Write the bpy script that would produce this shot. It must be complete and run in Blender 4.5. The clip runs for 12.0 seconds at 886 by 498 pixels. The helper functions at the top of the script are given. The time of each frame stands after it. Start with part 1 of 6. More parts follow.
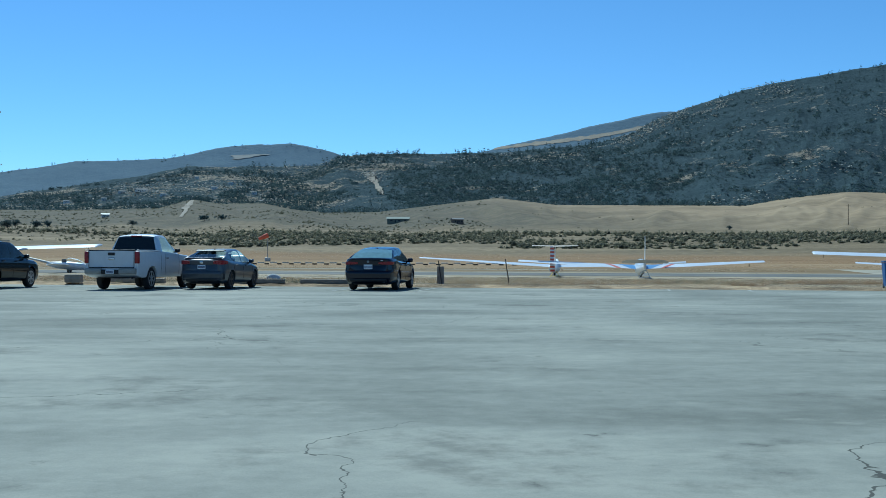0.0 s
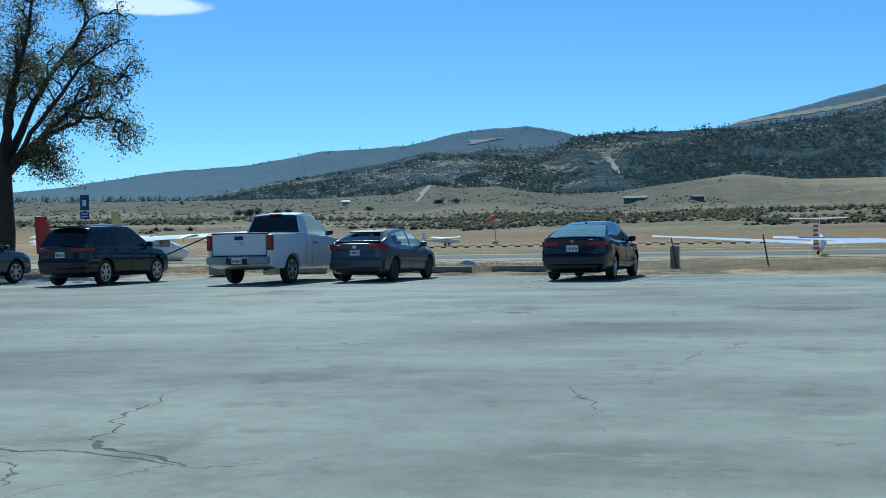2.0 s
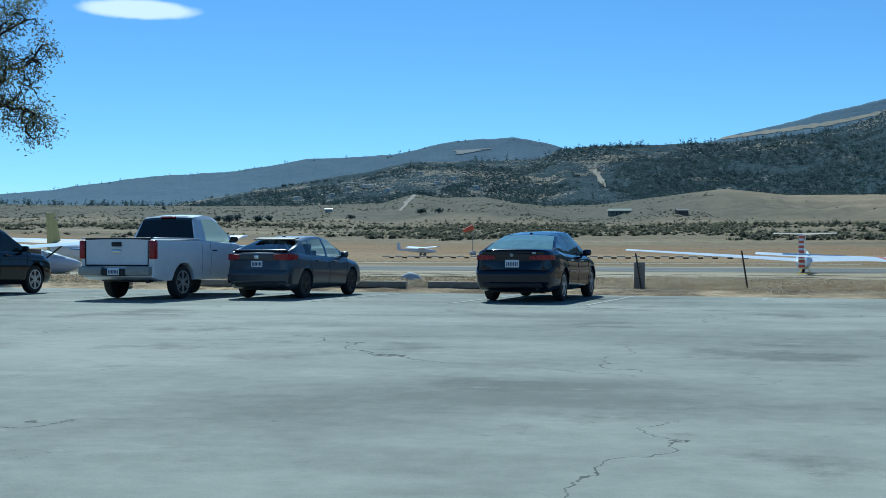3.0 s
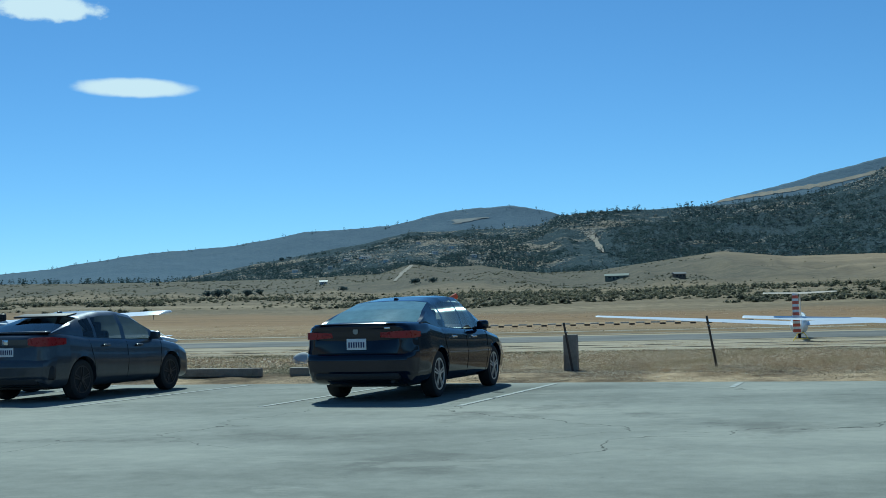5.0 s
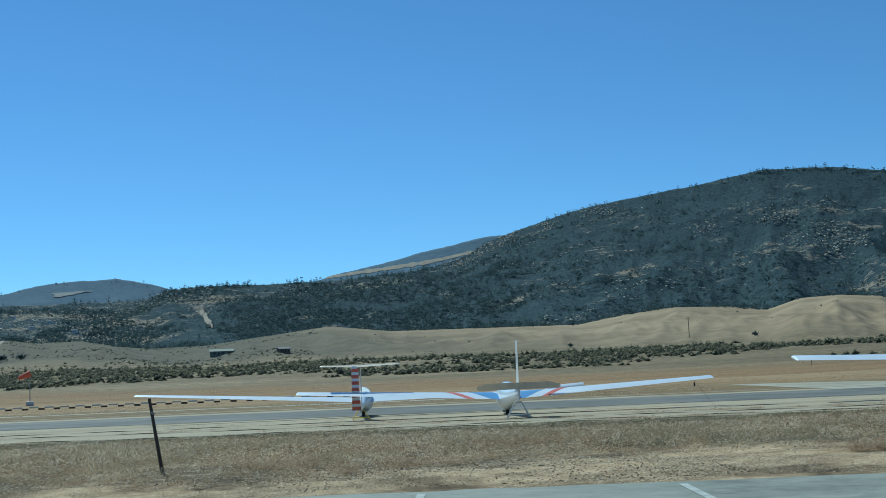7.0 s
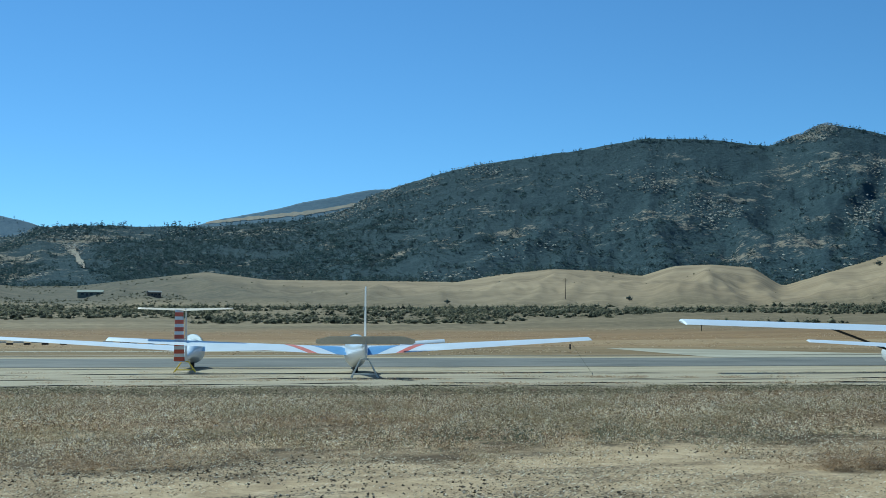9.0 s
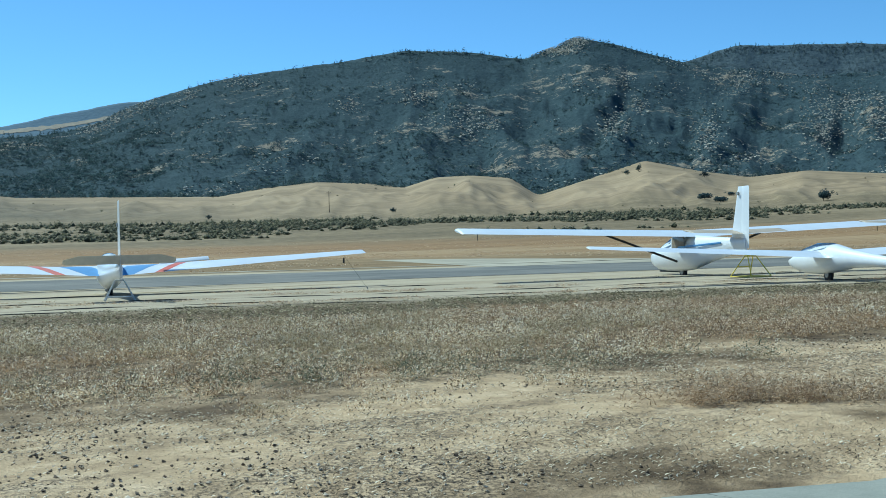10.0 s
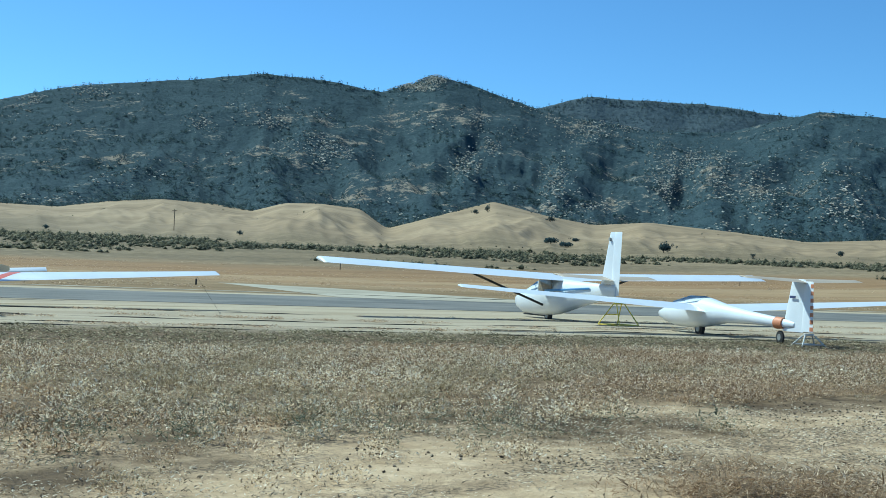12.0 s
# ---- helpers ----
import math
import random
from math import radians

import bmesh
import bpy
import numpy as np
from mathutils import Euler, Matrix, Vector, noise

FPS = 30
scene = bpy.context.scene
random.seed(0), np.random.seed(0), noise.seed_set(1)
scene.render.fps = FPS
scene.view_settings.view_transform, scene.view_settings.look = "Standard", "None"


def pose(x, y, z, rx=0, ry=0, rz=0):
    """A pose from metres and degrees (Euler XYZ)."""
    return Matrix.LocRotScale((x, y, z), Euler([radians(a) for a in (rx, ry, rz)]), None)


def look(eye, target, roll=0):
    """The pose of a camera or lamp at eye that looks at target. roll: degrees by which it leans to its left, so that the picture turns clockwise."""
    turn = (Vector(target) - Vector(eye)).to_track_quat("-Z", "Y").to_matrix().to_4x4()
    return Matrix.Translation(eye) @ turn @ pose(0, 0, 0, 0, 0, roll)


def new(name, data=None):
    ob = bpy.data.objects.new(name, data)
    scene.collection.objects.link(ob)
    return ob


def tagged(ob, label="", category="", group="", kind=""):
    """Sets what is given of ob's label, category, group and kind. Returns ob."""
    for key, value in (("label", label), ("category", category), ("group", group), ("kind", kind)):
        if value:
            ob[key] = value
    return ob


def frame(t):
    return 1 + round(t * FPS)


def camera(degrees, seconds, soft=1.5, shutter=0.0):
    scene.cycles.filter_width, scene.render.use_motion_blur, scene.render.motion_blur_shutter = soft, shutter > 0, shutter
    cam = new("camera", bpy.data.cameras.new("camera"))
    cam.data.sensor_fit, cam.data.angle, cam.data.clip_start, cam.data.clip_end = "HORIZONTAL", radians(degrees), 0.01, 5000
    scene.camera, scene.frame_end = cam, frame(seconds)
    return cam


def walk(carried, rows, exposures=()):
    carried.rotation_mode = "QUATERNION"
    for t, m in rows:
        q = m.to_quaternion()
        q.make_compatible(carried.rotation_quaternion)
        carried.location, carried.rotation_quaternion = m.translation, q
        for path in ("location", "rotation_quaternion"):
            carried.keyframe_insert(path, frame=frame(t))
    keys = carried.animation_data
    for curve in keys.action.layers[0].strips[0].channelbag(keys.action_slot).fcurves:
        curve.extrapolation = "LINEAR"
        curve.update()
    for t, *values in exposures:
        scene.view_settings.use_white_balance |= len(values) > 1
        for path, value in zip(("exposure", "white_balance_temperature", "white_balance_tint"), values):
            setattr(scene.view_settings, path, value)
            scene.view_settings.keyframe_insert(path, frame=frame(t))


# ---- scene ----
cam = camera(41.12, 12.0, soft=0.6)
PATH = [
    (0.0, pose(-0.876, -8.331, 1.200, 90.38, -0.18, -5.99)),
    (0.5, pose(-0.675, -5.638, 1.179, 91.30, 0.57, -3.83)),
    (1.0, pose(-0.346, -2.809, 1.160, 90.90, 1.50, 0.00)),
    (1.5, pose(0.000, -0.000, 1.147, 90.36, 1.52, 2.59)),
    (2.0, pose(0.449, 2.690, 1.112, 89.58, 1.03, 5.51)),
    (2.5, pose(0.959, 5.298, 1.102, 87.59, 1.25, 6.40)),
    (3.0, pose(1.483, 7.885, 1.132, 90.05, 0.02, 4.80)),
    (3.2, pose(1.698, 8.830, 1.143, 91.63, -0.24, 4.17)),
    (4.8, pose(3.366, 15.412, 1.157, 92.58, 1.11, 4.58)),
    (5.0, pose(3.551, 16.224, 1.165, 93.43, 1.43, 4.84)),
    (5.5, pose(4.224, 18.211, 1.170, 95.48, 2.82, 3.37)),
    (6.0, pose(5.036, 19.986, 1.158, 96.02, 3.29, -5.28)),
    (6.5, pose(5.910, 21.546, 1.164, 96.44, 2.99, -12.30)),
    (6.7, pose(6.240, 22.167, 1.164, 96.51, 2.96, -13.55)),
    (8.3, pose(8.521, 26.849, 1.161, 95.72, 0.09, -13.10)),
    (8.5, pose(8.792, 27.388, 1.153, 95.54, 0.34, -14.29)),
    (9.0, pose(9.336, 28.729, 1.133, 94.11, 0.02, -19.78)),
    (9.5, pose(9.744, 29.833, 1.140, 91.59, 1.21, -26.31)),
    (10.0, pose(10.015, 30.750, 1.147, 89.75, 1.46, -31.18)),
    (10.5, pose(10.194, 31.472, 1.135, 88.55, -0.55, -35.47)),
    (11.0, pose(10.427, 32.025, 1.138, 88.96, -2.26, -37.37)),
    (11.5, pose(10.491, 32.285, 1.150, 90.38, -2.44, -37.61)),
    (12.0, pose(10.542, 32.508, 1.143, 91.34, -2.30, -38.68)),
]
walk(cam, PATH, exposures=[(0.0, 0.13, 5120, -9), (3.0, 0.14, 5120, -9), (5.5, -0.05, 5300, -13), (7.0, 0.03, 5250, -13), (9.0, 0.14, 5280, -13), (9.5, 0.32, 5300, -13), (10.0, 0.43, 5310, -12), (10.5, 0.47, 5320, -12), (12.0, 0.54, 5320, -12)])

# ---- light ----
SUN_AZ, SUN_EL = -16.0, 47.0
world = bpy.data.worlds.new("sky")
scene.world = world
world.use_nodes = True
wn = world.node_tree.nodes
sky = wn.new("ShaderNodeTexSky")
sky.sky_type = "NISHITA"
sky.sun_disc = False
sky.sun_elevation = radians(SUN_EL)
sky.sun_rotation = radians(SUN_AZ)
sky.altitude = 2200
sky.air_density = 1.0
sky.dust_density = 0.0
sky.ozone_density = 4.0
wn["Background"].inputs["Strength"].default_value = 0.087
tint = wn.new("ShaderNodeMixRGB")
tint.blend_type = "MULTIPLY"
tint.inputs[0].default_value = 1.0
tint.inputs[2].default_value = (0.875, 0.985, 1.08, 1)
world.node_tree.links.new(sky.outputs["Color"], tint.inputs[1])
world.node_tree.links.new(tint.outputs[0], wn["Background"].inputs["Color"])
sun_data = bpy.data.lights.new("sun", "SUN")
sun_data.energy = 4.3
sun_data.angle = radians(0.55)
sun_data.color = (1.0, 0.94, 0.85)
sun = new("sun", sun_data)
sun_way = Vector((math.sin(radians(SUN_AZ)) * math.cos(radians(SUN_EL)), math.cos(radians(SUN_AZ)) * math.cos(radians(SUN_EL)), math.sin(radians(SUN_EL))))
sun.matrix_world = look(sun_way * 100, (0, 0, 0))


# ---- materials ----
def nodes_of(name):
    m = bpy.data.materials.new(name)
    m.use_nodes = True
    t = m.node_tree
    return m, t, t.nodes["Principled BSDF"]


def noise_node(t, vec, scale, detail=4.0, rough=0.6):
    n = t.nodes.new("ShaderNodeTexNoise")
    n.inputs["Scale"].default_value = scale
    n.inputs["Detail"].default_value = detail
    n.inputs["Roughness"].default_value = rough
    t.links.new(vec, n.inputs["Vector"])
    return n.outputs["Fac"]


def ramp(t, fac, stops):
    n = t.nodes.new("ShaderNodeValToRGB")
    while len(n.color_ramp.elements) < len(stops):
        n.color_ramp.elements.new(0.5)
    for e, (p, c) in zip(n.color_ramp.elements, stops):
        e.position, e.color = p, (*c, 1.0)
    t.links.new(fac, n.inputs["Fac"])
    return n.outputs["Color"]


def mix(t, fac, a, b, kind="MIX"):
    n = t.nodes.new("ShaderNodeMix")
    n.data_type, n.blend_type = "RGBA", kind
    for sock, val in ((n.inputs["Factor"], fac), (n.inputs["A"], a), (n.inputs["B"], b)):
        if isinstance(val, bpy.types.NodeSocket):
            t.links.new(val, sock)
        elif isinstance(val, (int, float)):
            sock.default_value = val
        else:
            sock.default_value = (*val, 1.0)
    return n.outputs["Result"]


def calc(t, op, a, b=0.0):
    n = t.nodes.new("ShaderNodeMath")
    n.operation = op
    for sock, val in zip(n.inputs, (a, b)):
        if isinstance(val, bpy.types.NodeSocket):
            t.links.new(val, sock)
        else:
            sock.default_value = val
    return n.outputs[0]


def step(t, fac, lo, hi):
    n = t.nodes.new("ShaderNodeMapRange")
    n.interpolation_type = "SMOOTHSTEP"
    n.inputs["From Min"].default_value, n.inputs["From Max"].default_value = lo, hi
    t.links.new(fac, n.inputs["Value"])
    return n.outputs["Result"]


def bump(t, p, fac, strength, distance):
    n = t.nodes.new("ShaderNodeBump")
    n.inputs["Strength"].default_value, n.inputs["Distance"].default_value = strength, distance
    t.links.new(fac, n.inputs["Height"])
    t.links.new(n.outputs["Normal"], p.inputs["Normal"])


def place(t, turn=0.0, stretch=(1, 1, 1)):
    g = t.nodes.new("ShaderNodeNewGeometry")
    m = t.nodes.new("ShaderNodeMapping")
    m.inputs["Rotation"].default_value = (0, 0, radians(turn))
    m.inputs["Scale"].default_value = stretch
    t.links.new(g.outputs["Position"], m.inputs["Vector"])
    return m.outputs["Vector"]


def local(t):
    return t.nodes.new("ShaderNodeTexCoord").outputs["Object"]


def plain(name, color, rough=0.5, metal=0.0, var=0.12, scale=6.0, coat=0.0, bumps=0.0):
    """A material with two scales of tone and gloss over one colour."""
    m, t, p = nodes_of(name)
    v = local(t)
    a, b = noise_node(t, v, scale), noise_node(t, v, scale * 9)
    s = calc(t, "ADD", calc(t, "MULTIPLY", a, 0.7), calc(t, "MULTIPLY", b, 0.3))
    lo, hi = [tuple(max(0.0, c * k) for c in color) for k in (1 - var, 1 + var)]
    t.links.new(ramp(t, s, [(0.3, lo), (0.7, hi)]), p.inputs["Base Color"])
    r = t.nodes.new("ShaderNodeMapRange")
    r.inputs["To Min"].default_value, r.inputs["To Max"].default_value = rough * 0.85, min(1.0, rough * 1.15)
    t.links.new(a, r.inputs["Value"])
    t.links.new(r.outputs["Result"], p.inputs["Roughness"])
    p.inputs["Metallic"].default_value = metal
    p.inputs["Coat Weight"].default_value = coat
    p.inputs["Coat Roughness"].default_value = 0.04
    if bumps:
        bump(t, p, b, bumps, 0.01)
    return m


# ---- land ----
TURN = 15.5
CT, ST = math.cos(radians(TURN)), math.sin(radians(TURN))
EDGE = 37.1


def world_of(u, v):
    """World place of a point u metres along the edge of the lot and v metres across it."""
    return u * CT + v * ST, -u * ST + v * CT


def spot(u, v, z=0.0, turn=0.0):
    """Pose of a thing on the plan of the lot; turn: degrees to the left of facing away across the edge."""
    x, y = world_of(u, v)
    return pose(x, y, z, 0, 0, turn - TURN)


def smooth(a, b, x):
    s = np.clip((np.asarray(x, float) - a) / (b - a), 0, 1)
    return s * s * (3 - 2 * s)


HUB = (6.0, 20.0)


def ground_height(x, y):
    """Flat lot, a verge 0.1 m higher beyond its edge that falls gently to the runway."""
    u, v = x * CT - y * ST, x * ST + y * CT
    z = -0.03 + 0.13 * smooth(EDGE + 0.05, EDGE + 0.9, v)
    z = z - 0.2 * smooth(EDGE + 6, EDGE + 21, v)
    z = z + 0.03 * np.sin(u * 0.35 + 1.0) * np.sin(v * 0.22) * smooth(EDGE + 1, EDGE + 8, v) * (1 - smooth(58, 70, v))
    return z


def wave(az, seeds, rough=1.0):
    out = np.zeros_like(az)
    rs = np.random.RandomState(seeds)
    for k in range(1, 9):
        f = 0.35 * 1.7 ** k
        out += np.sin(az * f + rs.uniform(0, 6.3)) / (k ** 0.9)
    return out * 0.3 * rough


def azimuths(fine):
    return np.concatenate([np.arange(-32, 68, fine), np.arange(68, 328, 3.0)])


def ring_mesh(name, az, rad, zz, mat):
    """A ring of land round the hub: az (degrees, clockwise from y), rad (nr) and heights zz (nr, naz)."""
    na, nr = len(az), len(rad)
    ph = np.radians(az)
    xs = HUB[0] + rad[:, None] * np.sin(ph)[None]
    ys = HUB[1] + rad[:, None] * np.cos(ph)[None]
    co = np.stack([xs, ys, zz], -1).reshape(-1, 3)
    i, j = np.meshgrid(np.arange(nr - 1), np.arange(na), indexing="ij")
    k = (j + 1) % na
    quads = np.stack([i * na + j, (i + 1) * na + j, (i + 1) * na + k, i * na + k], -1).reshape(-1, 4)
    me = bpy.data.meshes.new(name)
    me.from_pydata(co.tolist(), [], quads[:, ::-1].tolist())
    me.polygons.foreach_set("use_smooth", [True] * len(me.polygons))
    me.materials.append(mat)
    return new(name, me)


def fractal(az, s, seed, fa, fs, octaves=5):
    """Folded noise over azimuth and height of a slope, 0 to 1, with sharp gullies."""
    out = np.zeros((len(s), len(az)))
    amp, tot = 1.0, 0.0
    for o in range(octaves):
        for i, si in enumerate(s):
            out[i] += amp * np.array([1 - 2 * abs(noise.noise((a * fa, si * fs, seed + o * 7.3))) for a in az])
        tot += amp
        amp *= 0.5
        fa, fs = fa * 2.1, fs * 1.9
    return out / tot


# crest lines seen from the lot: azimuth and height in degrees
FOOT = [(-60, 1.6), (-32, 2.1), (-19, 2.1), (-12.3, 2.15), (-8, 2.3), (-6.4, 2.75), (-5, 2.55), (-3.0, 2.62), (-1.5, 2.3), (0, 2.15), (2.6, 2.2), (5.4, 2.55), (8.5, 2.92), (11.4, 2.57), (15.7, 2.55), (20.5, 2.5), (22.5, 2.85), (25, 3.1), (27.5, 3.0), (29.3, 2.75), (30.8, 3.2), (32.5, 3.25), (34.4, 3.1), (35.7, 2.2), (38.1, 2.9), (40.8, 3.7), (43.4, 3.1), (45.6, 2.75), (48.2, 2.95), (52.4, 2.6), (55.5, 2.25), (59, 2.45), (70, 2.3), (120, 2), (240, 1.5), (300, 1.6)]
MAIN = [(-60, 1.5), (-32, 1.5), (-21.6, 1.65), (-18.6, 1.95), (-17.0, 2.3), (-13.5, 2.95), (-8.6, 3.8), (-6.4, 4.28), (-3.4, 4.32), (0, 4.42), (1, 4.9), (2.2, 5.0), (8.3, 5.08), (11, 5.28), (13.2, 5.5), (15.1, 5.95), (16, 6.55), (17.4, 7.05), (20, 7.85), (22.4, 8.3), (25.8, 8.72), (29.7, 9.3), (33, 9.1), (35.3, 8.7), (37.85, 9.64), (40.1, 9.1), (42.6, 8.27), (45.6, 7.73), (48.4, 7.25), (52, 7.3), (54.5, 7.95), (55.9, 8.24), (59, 7.96), (70, 6), (120, 4), (240, 3), (300, 1.5)]
BACK = [(-60, 1.5), (-32, 2.2), (-25.4, 2.55), (-23, 2.82), (-19.6, 3.38), (-16.6, 3.66), (-15.2, 3.72), (-11.3, 4.4), (-7.4, 4.6), (-4.8, 5.2), (-3, 5.4), (-1.4, 5.44), (0.2, 5.17), (1.2, 4.85), (4, 4.4), (7, 4.9), (8.6, 5.33), (10.8, 5.79), (13.4, 6.38), (16, 6.92), (17, 6.97), (20, 6.4), (30, 6), (39, 7.4), (42.6, 8.2), (45.3, 8.88), (48, 8.72), (50.7, 8.61), (54.5, 8.06), (58, 7.6), (70, 6.5), (120, 4), (240, 3), (300, 1.5)]


def crest(line, az):
    pts = np.array(line)
    x = np.concatenate([pts[:, 0], [pts[0, 0] + 360]])
    y = np.concatenate([pts[:, 1], [pts[0, 1]]])
    return np.interp(np.where(az < -60, az + 360, az), x, y)


def blur(v, n):
    k = np.hanning(n + 2)[1:-1]
    return np.convolve(np.pad(v, n // 2, mode="edge"), k / k.sum(), mode="valid")[: len(v)]


def land_material():
    """Sandy ground with bands of dry grass along the runway, sage flats and bare tan hills farther out."""
    m, t, p = nodes_of("dry_ground")
    v = place(t, TURN)
    sep = t.nodes.new("ShaderNodeSeparateXYZ")
    t.links.new(v, sep.inputs[0])
    far = sep.outputs["Y"]
    w = place(t)
    flat = place(t, TURN, (0.12, 1, 1))
    big, mid, fine, grit = noise_node(t, w, 0.06), noise_node(t, w, 0.45), noise_node(t, w, 3.5, 6, 0.7), noise_node(t, w, 34.0, 4, 0.75)
    streak = noise_node(t, flat, 0.35, 5)
    sand = ramp(t, fine, [(0.25, (0.27, 0.19, 0.11)), (0.5, (0.475, 0.35, 0.21)), (0.75, (0.67, 0.52, 0.34))])
    gravel = noise_node(t, place(t, TURN, (0.3, 1, 1)), 0.7, 6, 0.65)
    litter = mix(t, calc(t, "MULTIPLY", step(t, grit, 0.46, 0.56), step(t, gravel, 0.44, 0.56)), sand, (0.13, 0.1, 0.067))
    # brown litter below the weeds, darkened to include shade between the stems
    weed = ramp(t, fine, [(0.25, (0.05, 0.034, 0.02)), (0.5, (0.14, 0.097, 0.055)), (0.8, (0.31, 0.225, 0.132))])
    verge = mix(t, step(t, calc(t, "ADD", calc(t, "MULTIPLY", mid, 0.6), calc(t, "MULTIPLY", streak, 0.5)), 0.5, 0.62), litter, weed)
    verge = mix(t, step(t, calc(t, "ADD", far, calc(t, "MULTIPLY", mid, 4.0)), 43.0, 48.0), verge, weed)
    dirt = ramp(t, streak, [(0.3, (0.26, 0.21, 0.14)), (0.5, (0.39, 0.33, 0.235)), (0.6, (0.42, 0.355, 0.25)), (0.68, (0.2, 0.155, 0.09))])
    out = mix(t, step(t, calc(t, "ADD", far, calc(t, "MULTIPLY", mid, 3.0)), 57.5, 60.5), verge, dirt)
    dry = ramp(t, calc(t, "ADD", calc(t, "MULTIPLY", noise_node(t, flat, 0.13, 5, 0.6), 0.6), calc(t, "ADD", calc(t, "MULTIPLY", mid, 0.2), calc(t, "MULTIPLY", fine, 0.2))), [(0.3, (0.12, 0.085, 0.045)), (0.43, (0.22, 0.145, 0.075)), (0.52, (0.36, 0.26, 0.145)), (0.6, (0.17, 0.12, 0.062)), (0.7, (0.26, 0.185, 0.1))])
    band = t.nodes.new("ShaderNodeMapRange")
    band.inputs["From Min"].default_value, band.inputs["From Max"].default_value = 98.0, 270.0
    t.links.new(calc(t, "ADD", far, calc(t, "MULTIPLY", calc(t, "SUBTRACT", noise_node(t, flat, 0.1, 5, 0.65), 0.5), 70.0)), band.inputs["Value"])
    stripes = ramp(t, band.outputs["Result"], [(0.0, (0.2, 0.16, 0.095)), (0.17, (0.17, 0.135, 0.078)), (0.24, (0.33, 0.26, 0.165)), (0.32, (0.26, 0.18, 0.1)), (0.5, (0.38, 0.3, 0.19)), (0.6, (0.25, 0.165, 0.088)), (0.85, (0.22, 0.15, 0.085)), (1.0, (0.2, 0.155, 0.09))])
    dry = mix(t, 1.0, mix(t, 0.62, dry, stripes), (0.9, 0.84, 0.76), "MULTIPLY")
    out = mix(t, step(t, calc(t, "ADD", far, calc(t, "MULTIPLY", streak, 8.0)), 97.0, 100.0), out, dry)
    flats = ramp(t, calc(t, "ADD", calc(t, "MULTIPLY", mid, 0.5), calc(t, "MULTIPLY", noise_node(t, flat, 0.05, 5, 0.6), 0.5)), [(0.35, (0.1, 0.08, 0.047)), (0.5, (0.18, 0.138, 0.08)), (0.65, (0.29, 0.225, 0.135))])
    out = mix(t, step(t, calc(t, "ADD", far, calc(t, "MULTIPLY", big, 50.0)), 255.0, 290.0), out, flats)
    huge = noise_node(t, w, 0.008, 6, 0.6)
    pick = noise_node(t, w, 0.05, 5, 0.65)
    hill = ramp(t, calc(t, "ADD", calc(t, "MULTIPLY", huge, 0.6), calc(t, "MULTIPLY", pick, 0.4)), [(0.3, (0.15, 0.112, 0.066)), (0.5, (0.265, 0.198, 0.118)), (0.7, (0.36, 0.28, 0.175))])
    olive = ramp(t, calc(t, "ADD", calc(t, "MULTIPLY", pick, 0.5), calc(t, "MULTIPLY", mid, 0.5)), [(0.36, (0.05, 0.046, 0.031)), (0.5, (0.095, 0.082, 0.053)), (0.66, (0.165, 0.136, 0.088))])
    side = t.nodes.new("ShaderNodeSeparateXYZ")
    t.links.new(w, side.inputs[0])
    lean = calc(t, "ADD", side.outputs["X"], calc(t, "MULTIPLY", side.outputs["Y"], -0.06))
    hill = mix(t, step(t, calc(t, "ADD", lean, calc(t, "MULTIPLY", huge, 120.0)), 70.0, 340.0), olive, hill)
    out = mix(t, step(t, far, 420.0, 560.0), out, hill)
    t.links.new(out, p.inputs["Base Color"])
    p.inputs["Roughness"].default_value = 0.95
    p.inputs["Specular IOR Level"].default_value = 0.15
    bump(t, p, calc(t, "ADD", fine, calc(t, "MULTIPLY", grit, 0.6)), 0.7, 0.06)
    return m


def forest_material(name, dark, mid_c, bare, share, scale, east=None):
    """Slopes of dark scrub and conifers with bare rock and tan openings; haze is mixed into the colours."""
    m, t, p = nodes_of(name)
    w = place(t, 0, (1, 1, 1.6))
    big, mid, fine = noise_node(t, w, 0.0045 * scale, 5, 0.62), noise_node(t, w, 0.022 * scale, 6, 0.7), noise_node(t, w, 0.11 * scale, 4, 0.75)
    scrub = ramp(t, calc(t, "ADD", calc(t, "MULTIPLY", mid, 0.45), calc(t, "MULTIPLY", fine, 0.55)), [(0.36, dark), (0.62, mid_c)])
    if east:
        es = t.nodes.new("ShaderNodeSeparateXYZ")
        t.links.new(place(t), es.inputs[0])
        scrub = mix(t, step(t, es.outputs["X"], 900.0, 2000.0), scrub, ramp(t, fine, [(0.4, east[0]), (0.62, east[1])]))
    s = calc(t, "ADD", calc(t, "MULTIPLY", big, 0.4), calc(t, "ADD", calc(t, "MULTIPLY", mid, 0.35), calc(t, "MULTIPLY", fine, 0.25)))
    sep = t.nodes.new("ShaderNodeSeparateXYZ")
    t.links.new(place(t), sep.inputs[0])
    s = calc(t, "ADD", s, calc(t, "MULTIPLY", step(t, calc(t, "MULTIPLY", sep.outputs["X"], -1.0), -420.0, 120.0), 0.055))
    t.links.new(mix(t, step(t, s, share, share + 0.05), scrub, bare), p.inputs["Base Color"])
    p.inputs["Roughness"].default_value = 1.0
    p.inputs["Specular IOR Level"].default_value = 0.05
    bump(t, p, calc(t, "ADD", mid, fine), 1.0 if scale == 1.0 else 0.6, 7.0)
    return m


LAYERS = {}


